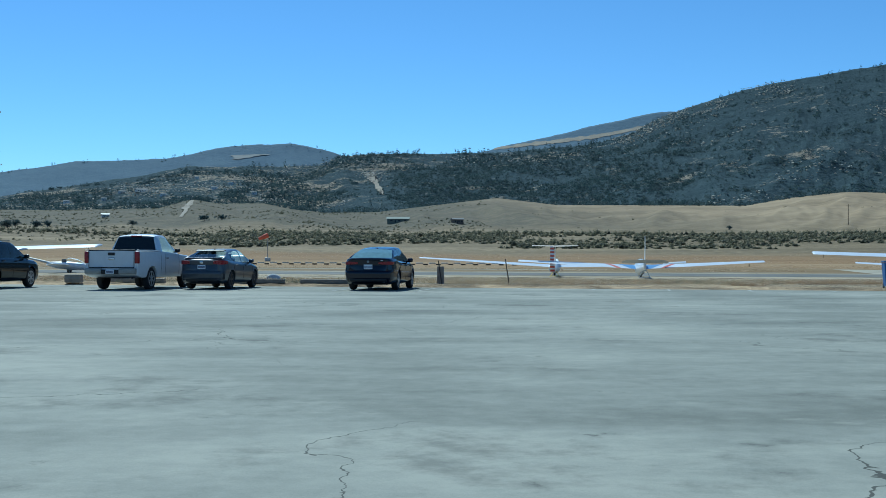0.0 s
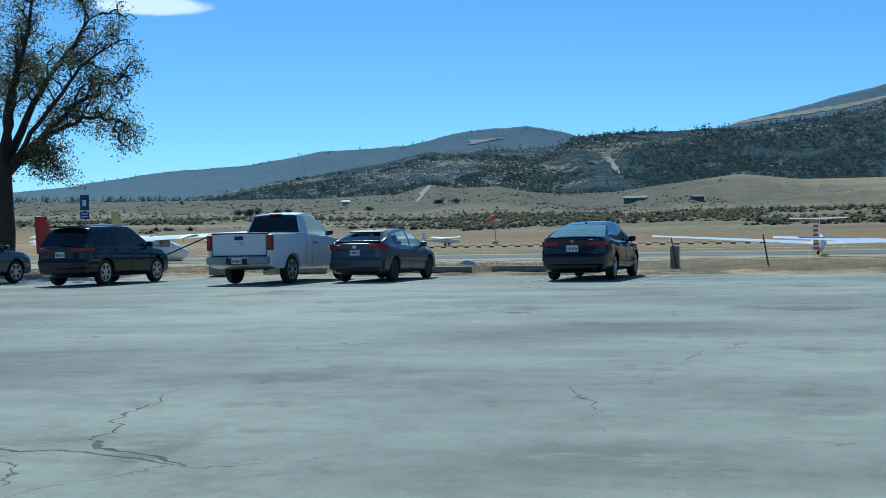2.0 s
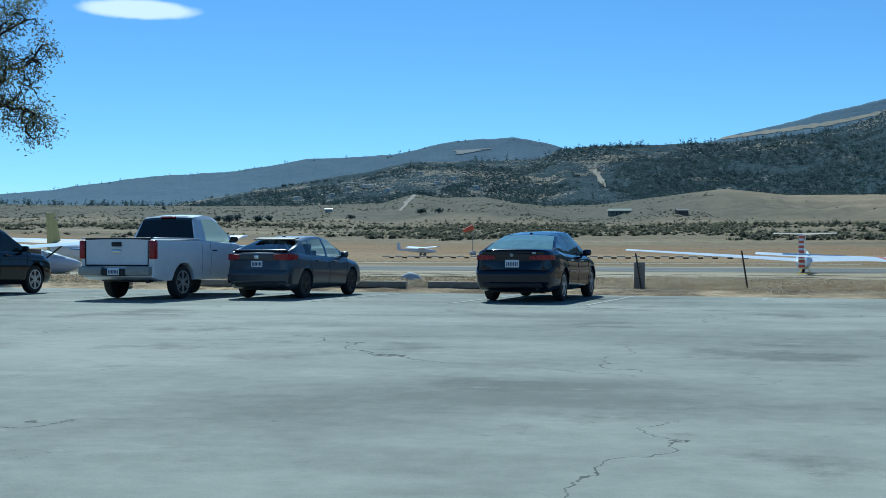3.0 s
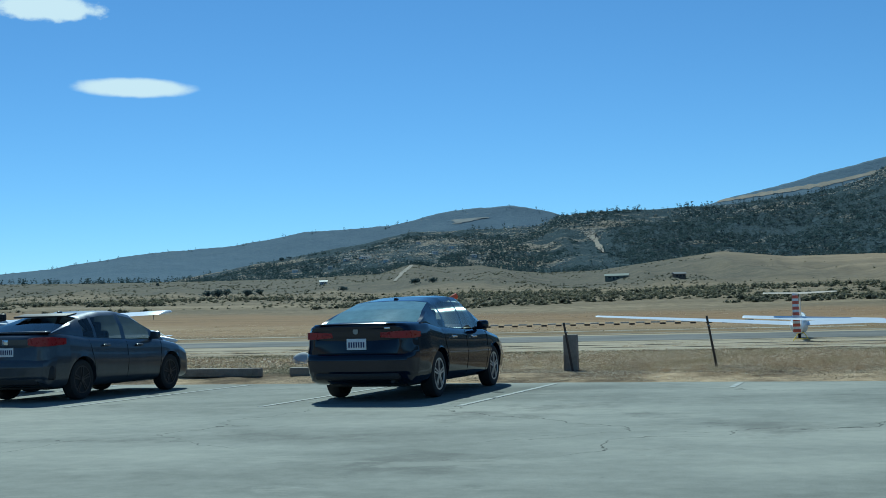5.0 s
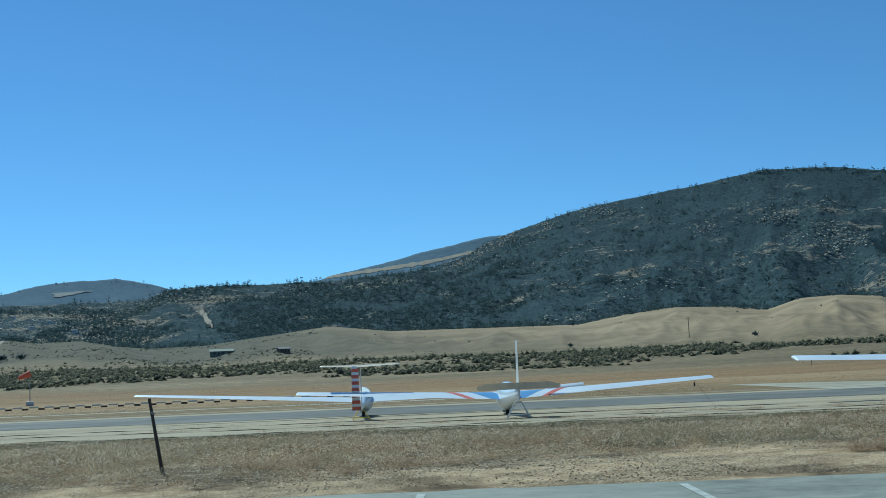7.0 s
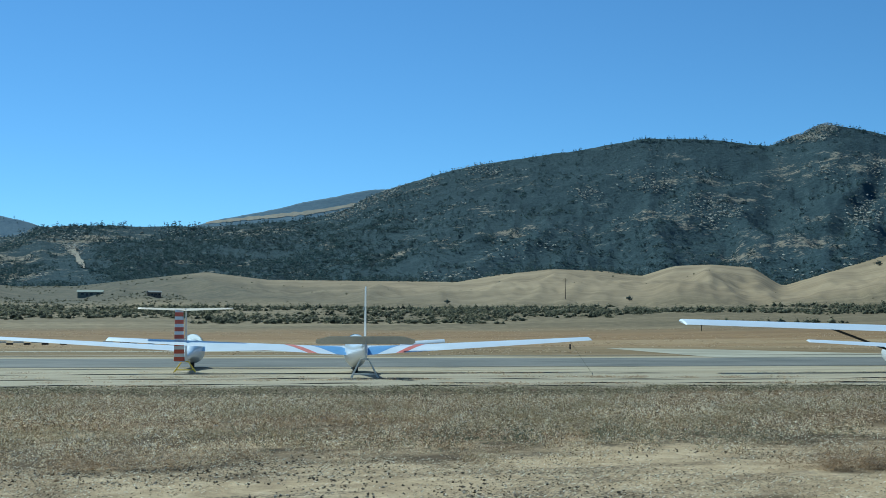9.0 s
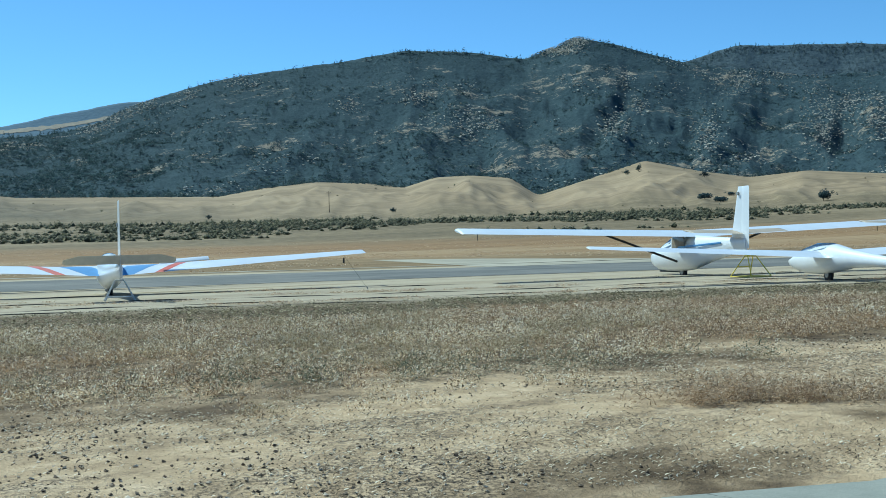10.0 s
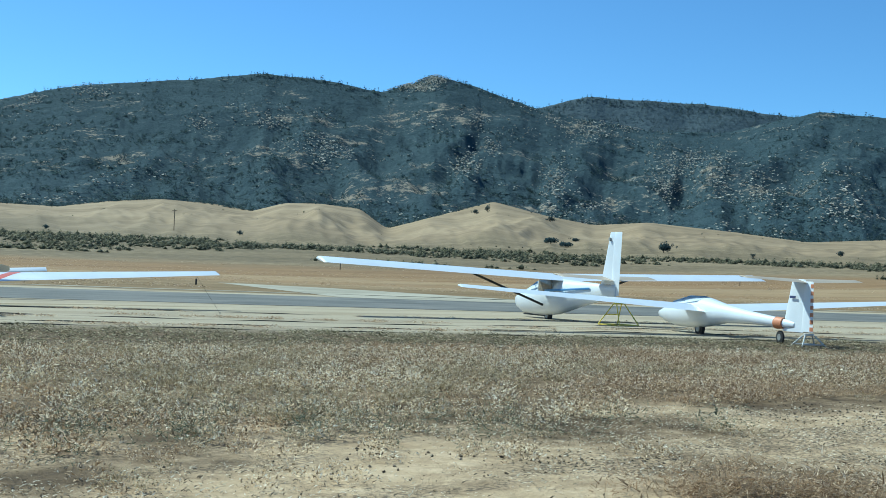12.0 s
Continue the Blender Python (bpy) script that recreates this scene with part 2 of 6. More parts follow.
# swells and hollows on the right flank of the mountain: azimuth, height, widths and lift in degrees
SPURS = [(39.6, 5.4, 0.8, 1.2, 0.3), (43.9, 4.7, 0.9, 1.4, 0.38), (45.4, 7.0, 1.2, 0.7, 0.3), (48.9, 5.3, 1.0, 1.5, 0.42), (51.4, 5.3, 0.9, 1.2, 0.3), (53.6, 4.6, 0.9, 1.3, 0.36), (57.0, 3.9, 1.2, 1.2, 0.3), (41.9, 5.0, 0.9, 1.3, -0.3), (46.6, 5.4, 0.9, 1.2, -0.36), (50.2, 4.2, 0.6, 0.8, -0.25), (55.2, 5.0, 0.8, 1.2, -0.3)]


def build_land():
    mat = land_material()
    az = azimuths(0.14)
    near = np.concatenate([[0.5], np.arange(2, 60, 1.0), np.arange(60, 150, 3.0)])
    far_r = np.concatenate([np.arange(150, 420, 9.0), np.geomspace(420, 1500, 60), [1560, 1650, 1800]])
    rad = np.concatenate([near, far_r])
    ph = np.radians(az)
    top = blur(crest(FOOT, az), 5)
    s = (np.log(far_r) - np.log(420)) / (np.log(1500) - np.log(420))
    gully = fractal(az, s, 3.0, 0.16, 1.1, 4)
    zz = np.zeros((len(rad), len(az)))
    for i, r in enumerate(rad):
        base = ground_height(HUB[0] + r * np.sin(ph), HUB[1] + r * np.cos(ph))
        if r < 150:
            zz[i] = base
            continue
        k = i - len(near)
        if r <= 420:
            e = np.interp(r, [150, 190, 260, 330, 420], [-0.475, -0.2, 0.45, 0.95, 1.25])
            zz[i] = 1.15 + r * np.tan(np.radians(np.full(len(az), e)))
        elif r <= 1500:
            q = s[k]
            e = 1.25 + (top - 1.25) * q ** 0.8 + (gully[k] - 0.55) * 2.0 * q ** 0.6 * (1 - q) * np.clip(top - 1.3, 0.3, 2)
            zz[i] = 1.15 + r * np.tan(np.radians(e))
        else:
            zz[i] = zz[i - 1] - (r - rad[i - 1]) * 0.35
    LAYERS["ground"] = (az, rad, zz)
    ground = ring_mesh("ground", az, rad, zz, mat)
    tagged(ground, "dry sandy airfield ground with brown weeds rising to bare tan foothills", "ground", kind="structure")

    az2 = azimuths(0.1)
    for name, line, r0, r1, el0, seed, material, label in (
        # scrub colours here include a mild blue lift in place of haze
        ("mountain", MAIN, 1500.0, 3000.0, 0.9, 11.0, forest_material("hazed_chaparral_slope", (0.032, 0.054, 0.064), (0.069, 0.1, 0.111), (0.3, 0.26, 0.2), 0.55, 1.0), "dark scrub and pine covered mountain with bare rock patches"),
        # far ridge colours are paled and blued to imitate distance haze
        ("mountain_far", BACK, 3300.0, 4300.0, 1.5, 23.0, forest_material("hazed_far_slope", (0.095, 0.142, 0.19), (0.125, 0.175, 0.215), (0.23, 0.225, 0.2), 0.64, 0.6, ((0.055, 0.077, 0.092), (0.085, 0.11, 0.122))), "distant wooded mountain ridge with haze blue in its colour"),
    ):
        q = np.concatenate([np.linspace(0, 1, 56), [1.04, 1.15]])
        rr = r0 + (r1 - r0) * q
        up = blur(crest(line, az2), 5) + 0.05 * wave(az2 * 3, int(seed))
        g = fractal(az2, q, seed, 0.2, 2.6, 5)
        spur = 0.46 if name == "mountain" else 0.3
        zz = np.zeros((len(q), len(az2)))
        for i, (qq, r) in enumerate(zip(q, rr)):
            if qq <= 1:
                e = el0 + (up - el0) * qq ** 0.9 + (g[i] - 0.6) * (2.6 if name == "mountain" else 1.1) * qq ** 0.7 * (1 - qq) * np.clip((up - el0) / 5, 0.15, 2) * np.interp(az2, [20, 38, 46], [0.8, 1.0, 1.15])
                lean_az = az2 - 35.6 + 4.5 * (1 - qq) + 0.9 * np.sin(az2 * 0.7 + qq * 4)
                if name == "mountain":
                    for ca, ce, da, de, amp in SPURS:
                        e = e + amp * np.exp(-((az2 - ca) / da) ** 2 - ((e - ce) / de) ** 2) * (1 - qq) * 2
                e = e - spur * (0.55 - np.abs(np.sin(np.pi * lean_az / 5.2))) * 4 * qq ** 0.8 * (1 - qq) * np.interp(az2, [30, 38, 58, 66], [0.15, 1, 1, 0])
                zz[i] = 1.15 + r * np.tan(np.radians(np.minimum(e, up)))
            else:
                zz[i] = zz[i - 1] - (r - rr[i - 1]) * 0.5
        LAYERS[name] = (az2, rr, zz)
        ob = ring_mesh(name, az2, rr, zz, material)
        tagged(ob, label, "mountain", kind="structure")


build_land()


def strip(name, u0, u1, v0, v1, z, mat, label, category, nu=2, wob=0.0, seed=0):
    """A flat sheet of paving along the lot's plan, with uneven long edges."""
    rs = np.random.RandomState(seed)
    bm = bmesh.new()
    us = np.linspace(u0, u1, nu)
    a = [bm.verts.new((*world_of(u, v0 + wob * rs.uniform(-1, 1)), z)) for u in us]
    b = [bm.verts.new((*world_of(u, v1 + wob * rs.uniform(-1, 1)), z)) for u in us]
    lo = [bm.verts.new((p.co.x, p.co.y, p.co.z - 0.08)) for p in b]
    la = [bm.verts.new((p.co.x, p.co.y, p.co.z - 0.08)) for p in a]
    for i in range(nu - 1):
        bm.faces.new((a[i], a[i + 1], b[i + 1], b[i]))
        bm.faces.new((b[i], b[i + 1], lo[i + 1], lo[i]))
        bm.faces.new((la[i], la[i + 1], a[i + 1], a[i]))
    me = bpy.data.meshes.new(name)
    bm.to_mesh(me)
    bm.free()
    me.materials.append(mat)
    return tagged(new(name, me), label, category, kind="structure")


def asphalt(name, lo, hi, patch, crack=True):
    m, t, p = nodes_of(name)
    w = place(t, TURN)
    flat = place(t, TURN - 12, (0.4, 1, 1))
    big, streak, fine, grit = noise_node(t, w, 0.13, 5), noise_node(t, flat, 0.5, 6, 0.65), noise_node(t, w, 4.0, 5, 0.7), noise_node(t, w, 60.0, 2, 0.8)
    s = calc(t, "ADD", calc(t, "ADD", calc(t, "MULTIPLY", big, 0.45), calc(t, "MULTIPLY", streak, 0.3)), calc(t, "ADD", calc(t, "MULTIPLY", fine, 0.15), calc(t, "MULTIPLY", grit, 0.1)))
    c = ramp(t, s, [(0.41, lo), (0.5, hi), (0.575, patch)])
    if crack:
        stain = step(t, noise_node(t, w, 0.32, 7, 0.72), 0.53, 0.66)
        c = mix(t, calc(t, "MULTIPLY", stain, 0.6), c, (0.1, 0.103, 0.09))
        worn = step(t, noise_node(t, place(t, TURN + 20, (0.5, 1.0, 1.0)), 0.9, 7, 0.75), 0.56, 0.64)
        c = mix(t, calc(t, "MULTIPLY", worn, 0.45), c, (0.34, 0.34, 0.29))
        n = t.nodes.new("ShaderNodeTexVoronoi")
        n.feature = "DISTANCE_TO_EDGE"
        n.inputs["Scale"].default_value = 0.16
        wob = t.nodes.new("ShaderNodeTexNoise")
        wob.inputs["Scale"].default_value, wob.inputs["Detail"].default_value = 0.5, 6
        t.links.new(w, wob.inputs["Vector"])
        add = t.nodes.new("ShaderNodeVectorMath")
        add.operation = "MULTIPLY_ADD"
        t.links.new(wob.outputs["Color"], add.inputs[0])
        add.inputs[1].default_value = (3.5, 3.5, 0)
        t.links.new(w, add.inputs[2])
        t.links.new(add.outputs[0], n.inputs["Vector"])
        line = calc(t, "LESS_THAN", n.outputs["Distance"], calc(t, "MULTIPLY", fine, 0.0026))
        seen = calc(t, "MULTIPLY", line, step(t, big, 0.44, 0.54))
        c = mix(t, calc(t, "MULTIPLY", seen, 0.8), c, (0.035, 0.035, 0.03))
        spots = step(t, noise_node(t, w, 1.3, 6, 0.8), 0.62, 0.7)
        c = mix(t, calc(t, "MULTIPLY", spots, 0.55), c, (0.05, 0.05, 0.045))
    t.links.new(c, p.inputs["Base Color"])
    p.inputs["Roughness"].default_value = 0.85
    p.inputs["Specular IOR Level"].default_value = 0.12
    bump(t, p, calc(t, "ADD", grit, fine), 0.35, 0.01)
    return m


LOT = asphalt("worn_asphalt", (0.16, 0.166, 0.143), (0.25, 0.256, 0.222), (0.33, 0.33, 0.282))
RUNWAY = asphalt("runway_asphalt", (0.1, 0.1, 0.092), (0.15, 0.148, 0.135), (0.2, 0.19, 0.17), crack=False)
strip("pavement", -120, 90, -70, EDGE, 0.0, LOT, "cracked grey-green asphalt parking lot with faded stains", "pavement", nu=420, wob=0.12, seed=2)
PALE = asphalt("pale_gravel", (0.27, 0.245, 0.185), (0.35, 0.318, 0.245), (0.42, 0.38, 0.295), crack=False)
strip("gravel_track", -500, -2, 112.0, 116.0, -0.088, PALE, "pale gravel track beside the runway", "track", nu=200, wob=0.5, seed=5)
strip("gravel_track", -500, 140, 97.2, 98.3, -0.088, PALE, "thin pale gravel line beside the runway", "track", nu=200, wob=0.4, seed=6)
strip("road", -500, 500, 74.5, 90.0, -0.088, RUNWAY, "grey asphalt runway beyond the parked gliders", "runway", nu=300, wob=0.25, seed=3)


def taxiway():
    """A pale wedge of old paving that joins the runway at a slant."""
    bm = bmesh.new()
    q = [bm.verts.new((*world_of(u, v), -0.088)) for u, v in ((20.0, 90.2), (36.0, 90.2), (29.5, 121.0), (24.0, 131.0), (22.8, 131.0))]
    bm.faces.new(q)
    bmesh.ops.recalc_face_normals(bm, faces=bm.faces)
    me = bpy.data.meshes.new("taxiway")
    bm.to_mesh(me)
    me.materials.append(PALE)
    tagged(new("taxiway", me), "pale worn taxiway joining the runway at a slant", "taxiway", kind="structure")


taxiway()


def land_z(layer, x, y):
    """Height of a sheet of land at world places, by interpolation on its ring grid."""
    az, rad, zz = LAYERS[layer]
    x, y = np.asarray(x, float), np.asarray(y, float)
    r = np.hypot(x - HUB[0], y - HUB[1])
    a = np.degrees(np.arctan2(x - HUB[0], y - HUB[1]))
    i = np.clip(np.searchsorted(rad, r) - 1, 0, len(rad) - 2)
    j = np.clip(np.searchsorted(az, a) - 1, 0, len(az) - 2)
    fi = np.clip((r - rad[i]) / (rad[i + 1] - rad[i]), 0, 1)
    fj = np.clip((a - az[j]) / (az[j + 1] - az[j]), 0, 1)
    return (zz[i, j] * (1 - fi) + zz[i + 1, j] * fi) * (1 - fj) + (zz[i, j + 1] * (1 - fi) + zz[i + 1, j + 1] * fi) * fj


def at_bearing(layer, a, r):
    x, y = HUB[0] + r * math.sin(radians(a)), HUB[1] + r * math.cos(radians(a))
    return x, y, float(land_z(layer, x, y))


def on_slope(layer, a, el):
    """The nearest place on a sheet of land at bearing a that stands el degrees above eye level from the lot."""
    _, rad, _ = LAYERS[layer]
    r = np.linspace(max(rad[0], 160), rad[-1], 400)
    x, y = HUB[0] + r * math.sin(radians(a)), HUB[1] + r * math.cos(radians(a))
    z = land_z(layer, x, y)
    up = np.degrees(np.arctan2(z - 1.15, r)) >= el
    if not up.any():
        return at_bearing(layer, a, rad[-3])
    k = int(np.argmax(up))
    return float(x[k]), float(y[k]), float(z[k])


# ---- builders ----
def thing(name, m, label, category, group="", kind=""):
    ob = new(name)
    ob.matrix_world = m
    return tagged(ob, label, category, group, kind)


def finish(bm, angle=38):
    bmesh.ops.recalc_face_normals(bm, faces=bm.faces)
    for f in bm.faces:
        f.smooth = True
    for e in bm.edges:
        if len(e.link_faces) == 2 and e.calc_face_angle(0) > radians(angle):
            e.smooth = False


def part(name, bm, material, parent, label="", angle=38):
    finish(bm, angle)
    me = bpy.data.meshes.new(name)
    bm.to_mesh(me)
    bm.free()
    me.materials.append(material)
    ob = new(name, me)
    ob.parent = parent
    return tagged(ob, label)


def add_box(bm, c, s, bevel=0.0, m=None):
    made = bmesh.ops.create_cube(bm, size=1.0)["verts"]
    for q in made:
        q.co = Vector((q.co.x * s[0], q.co.y * s[1], q.co.z * s[2]))
    if bevel:
        es = list({e for q in made for e in q.link_edges})
        got = bmesh.ops.bevel(bm, geom=es, offset=bevel, segments=2, affect="EDGES", profile=0.5)
        made = list({q for q in got["verts"]} | {q for q in made if q.is_valid})
    for q in made:
        if m is not None:
            q.co = m @ q.co
        q.co += Vector(c)
    return bm


def boxed(c, s, bevel=0.0, m=None):
    return add_box(bmesh.new(), c, s, bevel, m)


def add_tube(bm, a, b, r0, r1=None, n=8):
    a, b = Vector(a), Vector(b)
    r1 = r0 if r1 is None else r1
    q = (b - a).to_track_quat("Z", "Y")
    rings = []
    for p, r in ((a, r0), (b, r1)):
        rings.append([bm.verts.new(p + q @ Vector((r * math.cos(6.2832 * k / n), r * math.sin(6.2832 * k / n), 0))) for k in range(n)])
    for k in range(n):
        bm.faces.new((rings[0][k], rings[0][(k + 1) % n], rings[1][(k + 1) % n], rings[1][k]))
    bm.faces.new(rings[0][::-1])
    bm.faces.new(rings[1])
    return bm


def tube(a, b, r0, r1=None, n=8):
    return add_tube(bmesh.new(), a, b, r0, r1, n)


def loft(rings, caps=True):
    """Skin over closed rings of points, all of one length."""
    bm = bmesh.new()
    vs = [[bm.verts.new(p) for p in r] for r in rings]
    n = len(rings[0])
    for a, b in zip(vs, vs[1:]):
        for k in range(n):
            bm.faces.new((a[k], a[(k + 1) % n], b[(k + 1) % n], b[k]))
    if caps:
        bm.faces.new(vs[0][::-1])
        bm.faces.new(vs[-1])
    return bm


def lathe(profile, n=24):
    """Turned shape about the x axis from (x, radius) pairs."""
    return loft([[(x, r * math.cos(6.2832 * k / n), r * math.sin(6.2832 * k / n)) for k in range(n)] for x, r in profile])


def glass(name, tint, rough=0.02, ior=1.6):
    m, t, p = nodes_of(name)
    t.nodes.remove(p)
    out = t.nodes["Material Output"]
    see, shine, f, mx = t.nodes.new("ShaderNodeBsdfTransparent"), t.nodes.new("ShaderNodeBsdfGlossy"), t.nodes.new("ShaderNodeFresnel"), t.nodes.new("ShaderNodeMixShader")
    see.inputs["Color"].default_value = (*tint, 1)
    shine.inputs["Roughness"].default_value = rough
    f.inputs["IOR"].default_value = ior
    t.links.new(f.outputs[0], mx.inputs[0])
    t.links.new(see.outputs[0], mx.inputs[1])
    t.links.new(shine.outputs[0], mx.inputs[2])
    t.links.new(mx.outputs[0], out.inputs["Surface"])
    return m


TYRE = plain("tyre_rubber", (0.018, 0.018, 0.018), 0.85, var=0.3, scale=30)
RIM = plain("alloy", (0.6, 0.61, 0.62), 0.35, 0.8, var=0.1)
DARK_PLASTIC = plain("dark_plastic", (0.015, 0.015, 0.016), 0.6, var=0.3)
CAR_GLASS = glass("tinted_glass", (0.5, 0.56, 0.55), 0.02, 1.5)
# bright teal base stands in for sky reflection and sun glare on the glass
REAR_GLASS = plain("sky_teal_rear_glass", (0.19, 0.3, 0.305), 0.045, 0.0, var=0.2, coat=0.3)
DARK_GLASS = plain("dark_rear_glass", (0.006, 0.009, 0.01), 0.06, var=0.2)
CABIN = plain("cabin_cloth", (0.03, 0.03, 0.032), 0.9, var=0.3)
RED_LENS = plain("red_lens", (0.24, 0.006, 0.01), 0.28, var=0.35, scale=14)
CLEAR_LENS = plain("clear_lens", (0.55, 0.55, 0.55), 0.12, var=0.1, coat=0.8)
STEEL = plain("grey_steel", (0.3, 0.3, 0.28), 0.5, 0.4, var=0.2)
CHROME = plain("chrome", (0.62, 0.63, 0.64), 0.18, 1.0, var=0.08)
PLATE = plain("plate_white", (0.72, 0.74, 0.76), 0.45, var=0.05)
INK = plain("plate_ink", (0.03, 0.04, 0.12), 0.6)
SEAM = plain("panel_gap", (0.004, 0.004, 0.004), 0.9)


# ---- cars ----
def wheel(parent, x, y, r, w, spokes, side, rim_mat=RIM):
    hub = part("wheel", lathe([(-w * 0.3, r * 0.2), (-w * 0.3, r * 0.62), (w * 0.3, r * 0.62), (w * 0.3, r * 0.2)]), DARK_PLASTIC, parent)
    hub.matrix_basis = pose(x, y, r)
    part("tyre", lathe([(-w * 0.42, r * 0.66), (-w * 0.5, r * 0.74), (-w * 0.5, r * 0.88), (-w * 0.42, r * 0.97), (-w * 0.2, r), (w * 0.2, r), (w * 0.42, r * 0.97), (w * 0.5, r * 0.88), (w * 0.5, r * 0.74), (w * 0.42, r * 0.66)], 36), TYRE, hub)
    bm = lathe([(side * w * 0.30, r * 0.66), (side * w * 0.46, r * 0.69), (side * w * 0.46, r * 0.63), (side * w * 0.32, r * 0.60)], 36)
    for k in range(spokes):
        for off in (-0.16, 0.16):
            m = Matrix.Rotation(6.2832 * k / spokes + off, 3, "X")
            add_box(bm, m @ Vector((side * w * 0.4, 0, r * 0.38)), (0.03, r * 0.062, r * 0.58), 0, m @ Matrix.Rotation(-off * 0.5, 3, "X"))
    bmesh.ops.create_cone(bm, cap_ends=True, segments=14, radius1=r * 0.16, radius2=r * 0.13, depth=0.05, matrix=Matrix.Translation((side * w * 0.4, 0, 0)) @ Matrix.Rotation(radians(90), 4, "Y"))
    part("rim", bm, rim_mat, hub)
    return hub


def car(m, label, spec):
    """A parked car, tail towards the lot: y runs forward, x to its right, from the middle of its footprint."""
    s = spec
    L, W = s["L"], s["W"]
    ob = thing(s["name"], m, label, s["category"], "cars parked along the edge of the lot")
    paint = s["paint"]
    ys = np.unique(np.concatenate([np.linspace(-L / 2, L / 2, 70), -L / 2 + np.array([0.01, 0.03, 0.06, 0.1]), L / 2 - np.array([0.01, 0.03, 0.06, 0.1])] + [yw + s["arch"] * np.cos(np.linspace(0, math.pi, 17)) for yw in s["axles"]]))
    tl = np.array(s["top"])
    pl = np.array(s["plan"])
    zt = np.interp(ys, tl[:, 0], tl[:, 1])
    hw = W / 2 * np.interp(ys / (L / 2), pl[:, 0], pl[:, 1])
    base = np.interp(ys / (L / 2), [-1, -0.93, -0.8, 0.8, 0.93, 1], [s["sill"] + s["tail"], s["sill"] + 0.05, s["sill"], s["sill"], s["sill"] + 0.03, s["sill"] + 0.12])
    rows = []
    shape = s.get("side", [(0.7, 0.0), (0.86, 0.03), (0.93, 0.1), (0.965, 0.2), (0.985, 0.34), (1.0, 0.48), (1.0, 0.58), (0.982, 0.66), (0.975, 0.76), (0.96, 0.87), (0.925, 0.95), (0.85, 0.995)])
    for y, t, w, b in zip(ys, zt, hw, base):
        arch = max([math.sqrt(max(0.0, s["arch"] ** 2 - (y - yw) ** 2)) + s["wheel"] for yw in s["axles"] if abs(y - yw) < s["arch"]] + [0.0])
        lo = s["sill"]
        half = [(0.0, b)] + [(w * a, max(b, lo + (t - lo) * c)) for a, c in shape] + [(w * 0.5, t + s["crown"] * 0.7), (0.0, t + s["crown"])]
        half = [(x, max(z, min(arch, t - 0.12))) for x, z in half]
        rows.append([(x, y, z) for x, z in half] + [(-x, y, z) for x, z in half[-2:0:-1]])
    part("body", loft(rows), paint, ob)
    if "rear" in s:
        # sculpted tail panel: bulge of the bumper, hollow round the plate, lip of the lid, by height
        zs = np.linspace(s["sill"] + s["tail"] + 0.01, tl[0, 1], 40)
        ratio = np.concatenate([np.linspace(0, 0.8, 13), [0.84, 0.87, 0.9, 0.925, 0.95]])
        ratio = np.concatenate([-ratio[:0:-1], ratio])
        bz, bv = zip(*s["rear"])
        bm = bmesh.new()
        grid = []
        for z in zs:
            f = float(np.interp((z - s["sill"]) / (tl[0, 1] - s["sill"]), [c for _, c in shape], [g for g, _ in shape]))
            row = []
            for q in ratio:
                e = abs(q)
                y = L / 2 * float(np.interp(e, [0, 0.55, 0.74, 0.84, 0.9, 0.95], [-1.0, -0.998, -0.994, -0.98, -0.957, -0.9]))
                y -= float(np.interp(z, bz, bv)) * (1 - float(smooth(0.84, 0.95, e))) + 0.004
                row.append(bm.verts.new((q * W / 2 * f * 1.004, y, z)))
            grid.append(row)
        for r0, r1 in zip(grid, grid[1:]):
            for k in range(len(ratio) - 1):
                bm.faces.new((r0[k], r0[k + 1], r1[k + 1], r1[k]))
        part("tail_panel", bm, paint, ob, "", 30)
    part("underbody", boxed((0, 0, (s["sill"] + 0.62) / 2), (W - 0.62, L * 0.86, 0.62 - s["sill"] + 0.02), 0.03), DARK_PLASTIC, ob)
    # greenhouse
    rl = np.array(s["roof"])
    gy = np.unique(np.concatenate([np.linspace(rl[0, 0], rl[-1, 0], 46), rl[:, 0]]))
    ring = []
    for y in gy:
        zr = float(np.interp(y, rl[:, 0], rl[:, 1]))
        zb = float(np.interp(y, tl[:, 0], tl[:, 1])) - 0.03
        zr = max(zr, zb + 0.02)
        w0 = W / 2 * float(np.interp(y / (L / 2), pl[:, 0], pl[:, 1])) * 0.885
        k = np.clip((zr - zb) / s["glass_h"], 0, 1)
        w1 = w0 - (w0 - s["roof_w"]) * k
        half = [(w0, zb), (w0 * 0.6 + w1 * 0.4 + 0.012, zb + (zr - zb) * 0.45), (w1 + 0.01, zb + (zr - zb) * 0.86), (w1 - 0.05, zr - 0.012), (w1 * 0.6, zr + 0.012), (0, zr + 0.02)]
        ring.append([(x, y, z) for x, z in half] + [(-x, y, z) for x, z in half[-2::-1]])
    zones = {}
    for i in range(len(gy) - 1):
        yc = (gy[i] + gy[i + 1]) / 2
        for k in range(len(ring[0]) - 1):
            side = k in (0, 1, 8, 9)
            if side:
                lit = any(a < yc < b for a, b in s["side_glass"])
                z = ("side_window_r" if k < 3 else "side_window_l") if lit else "roof"
            elif k in (2, 7):
                z = "roof"
            elif yc < s["rear_glass"]:
                z = "rear_window"
            elif yc > s["front_glass"]:
                z = "windscreen"
            else:
                z = "roof"
            zones.setdefault(z, []).append((i, k))
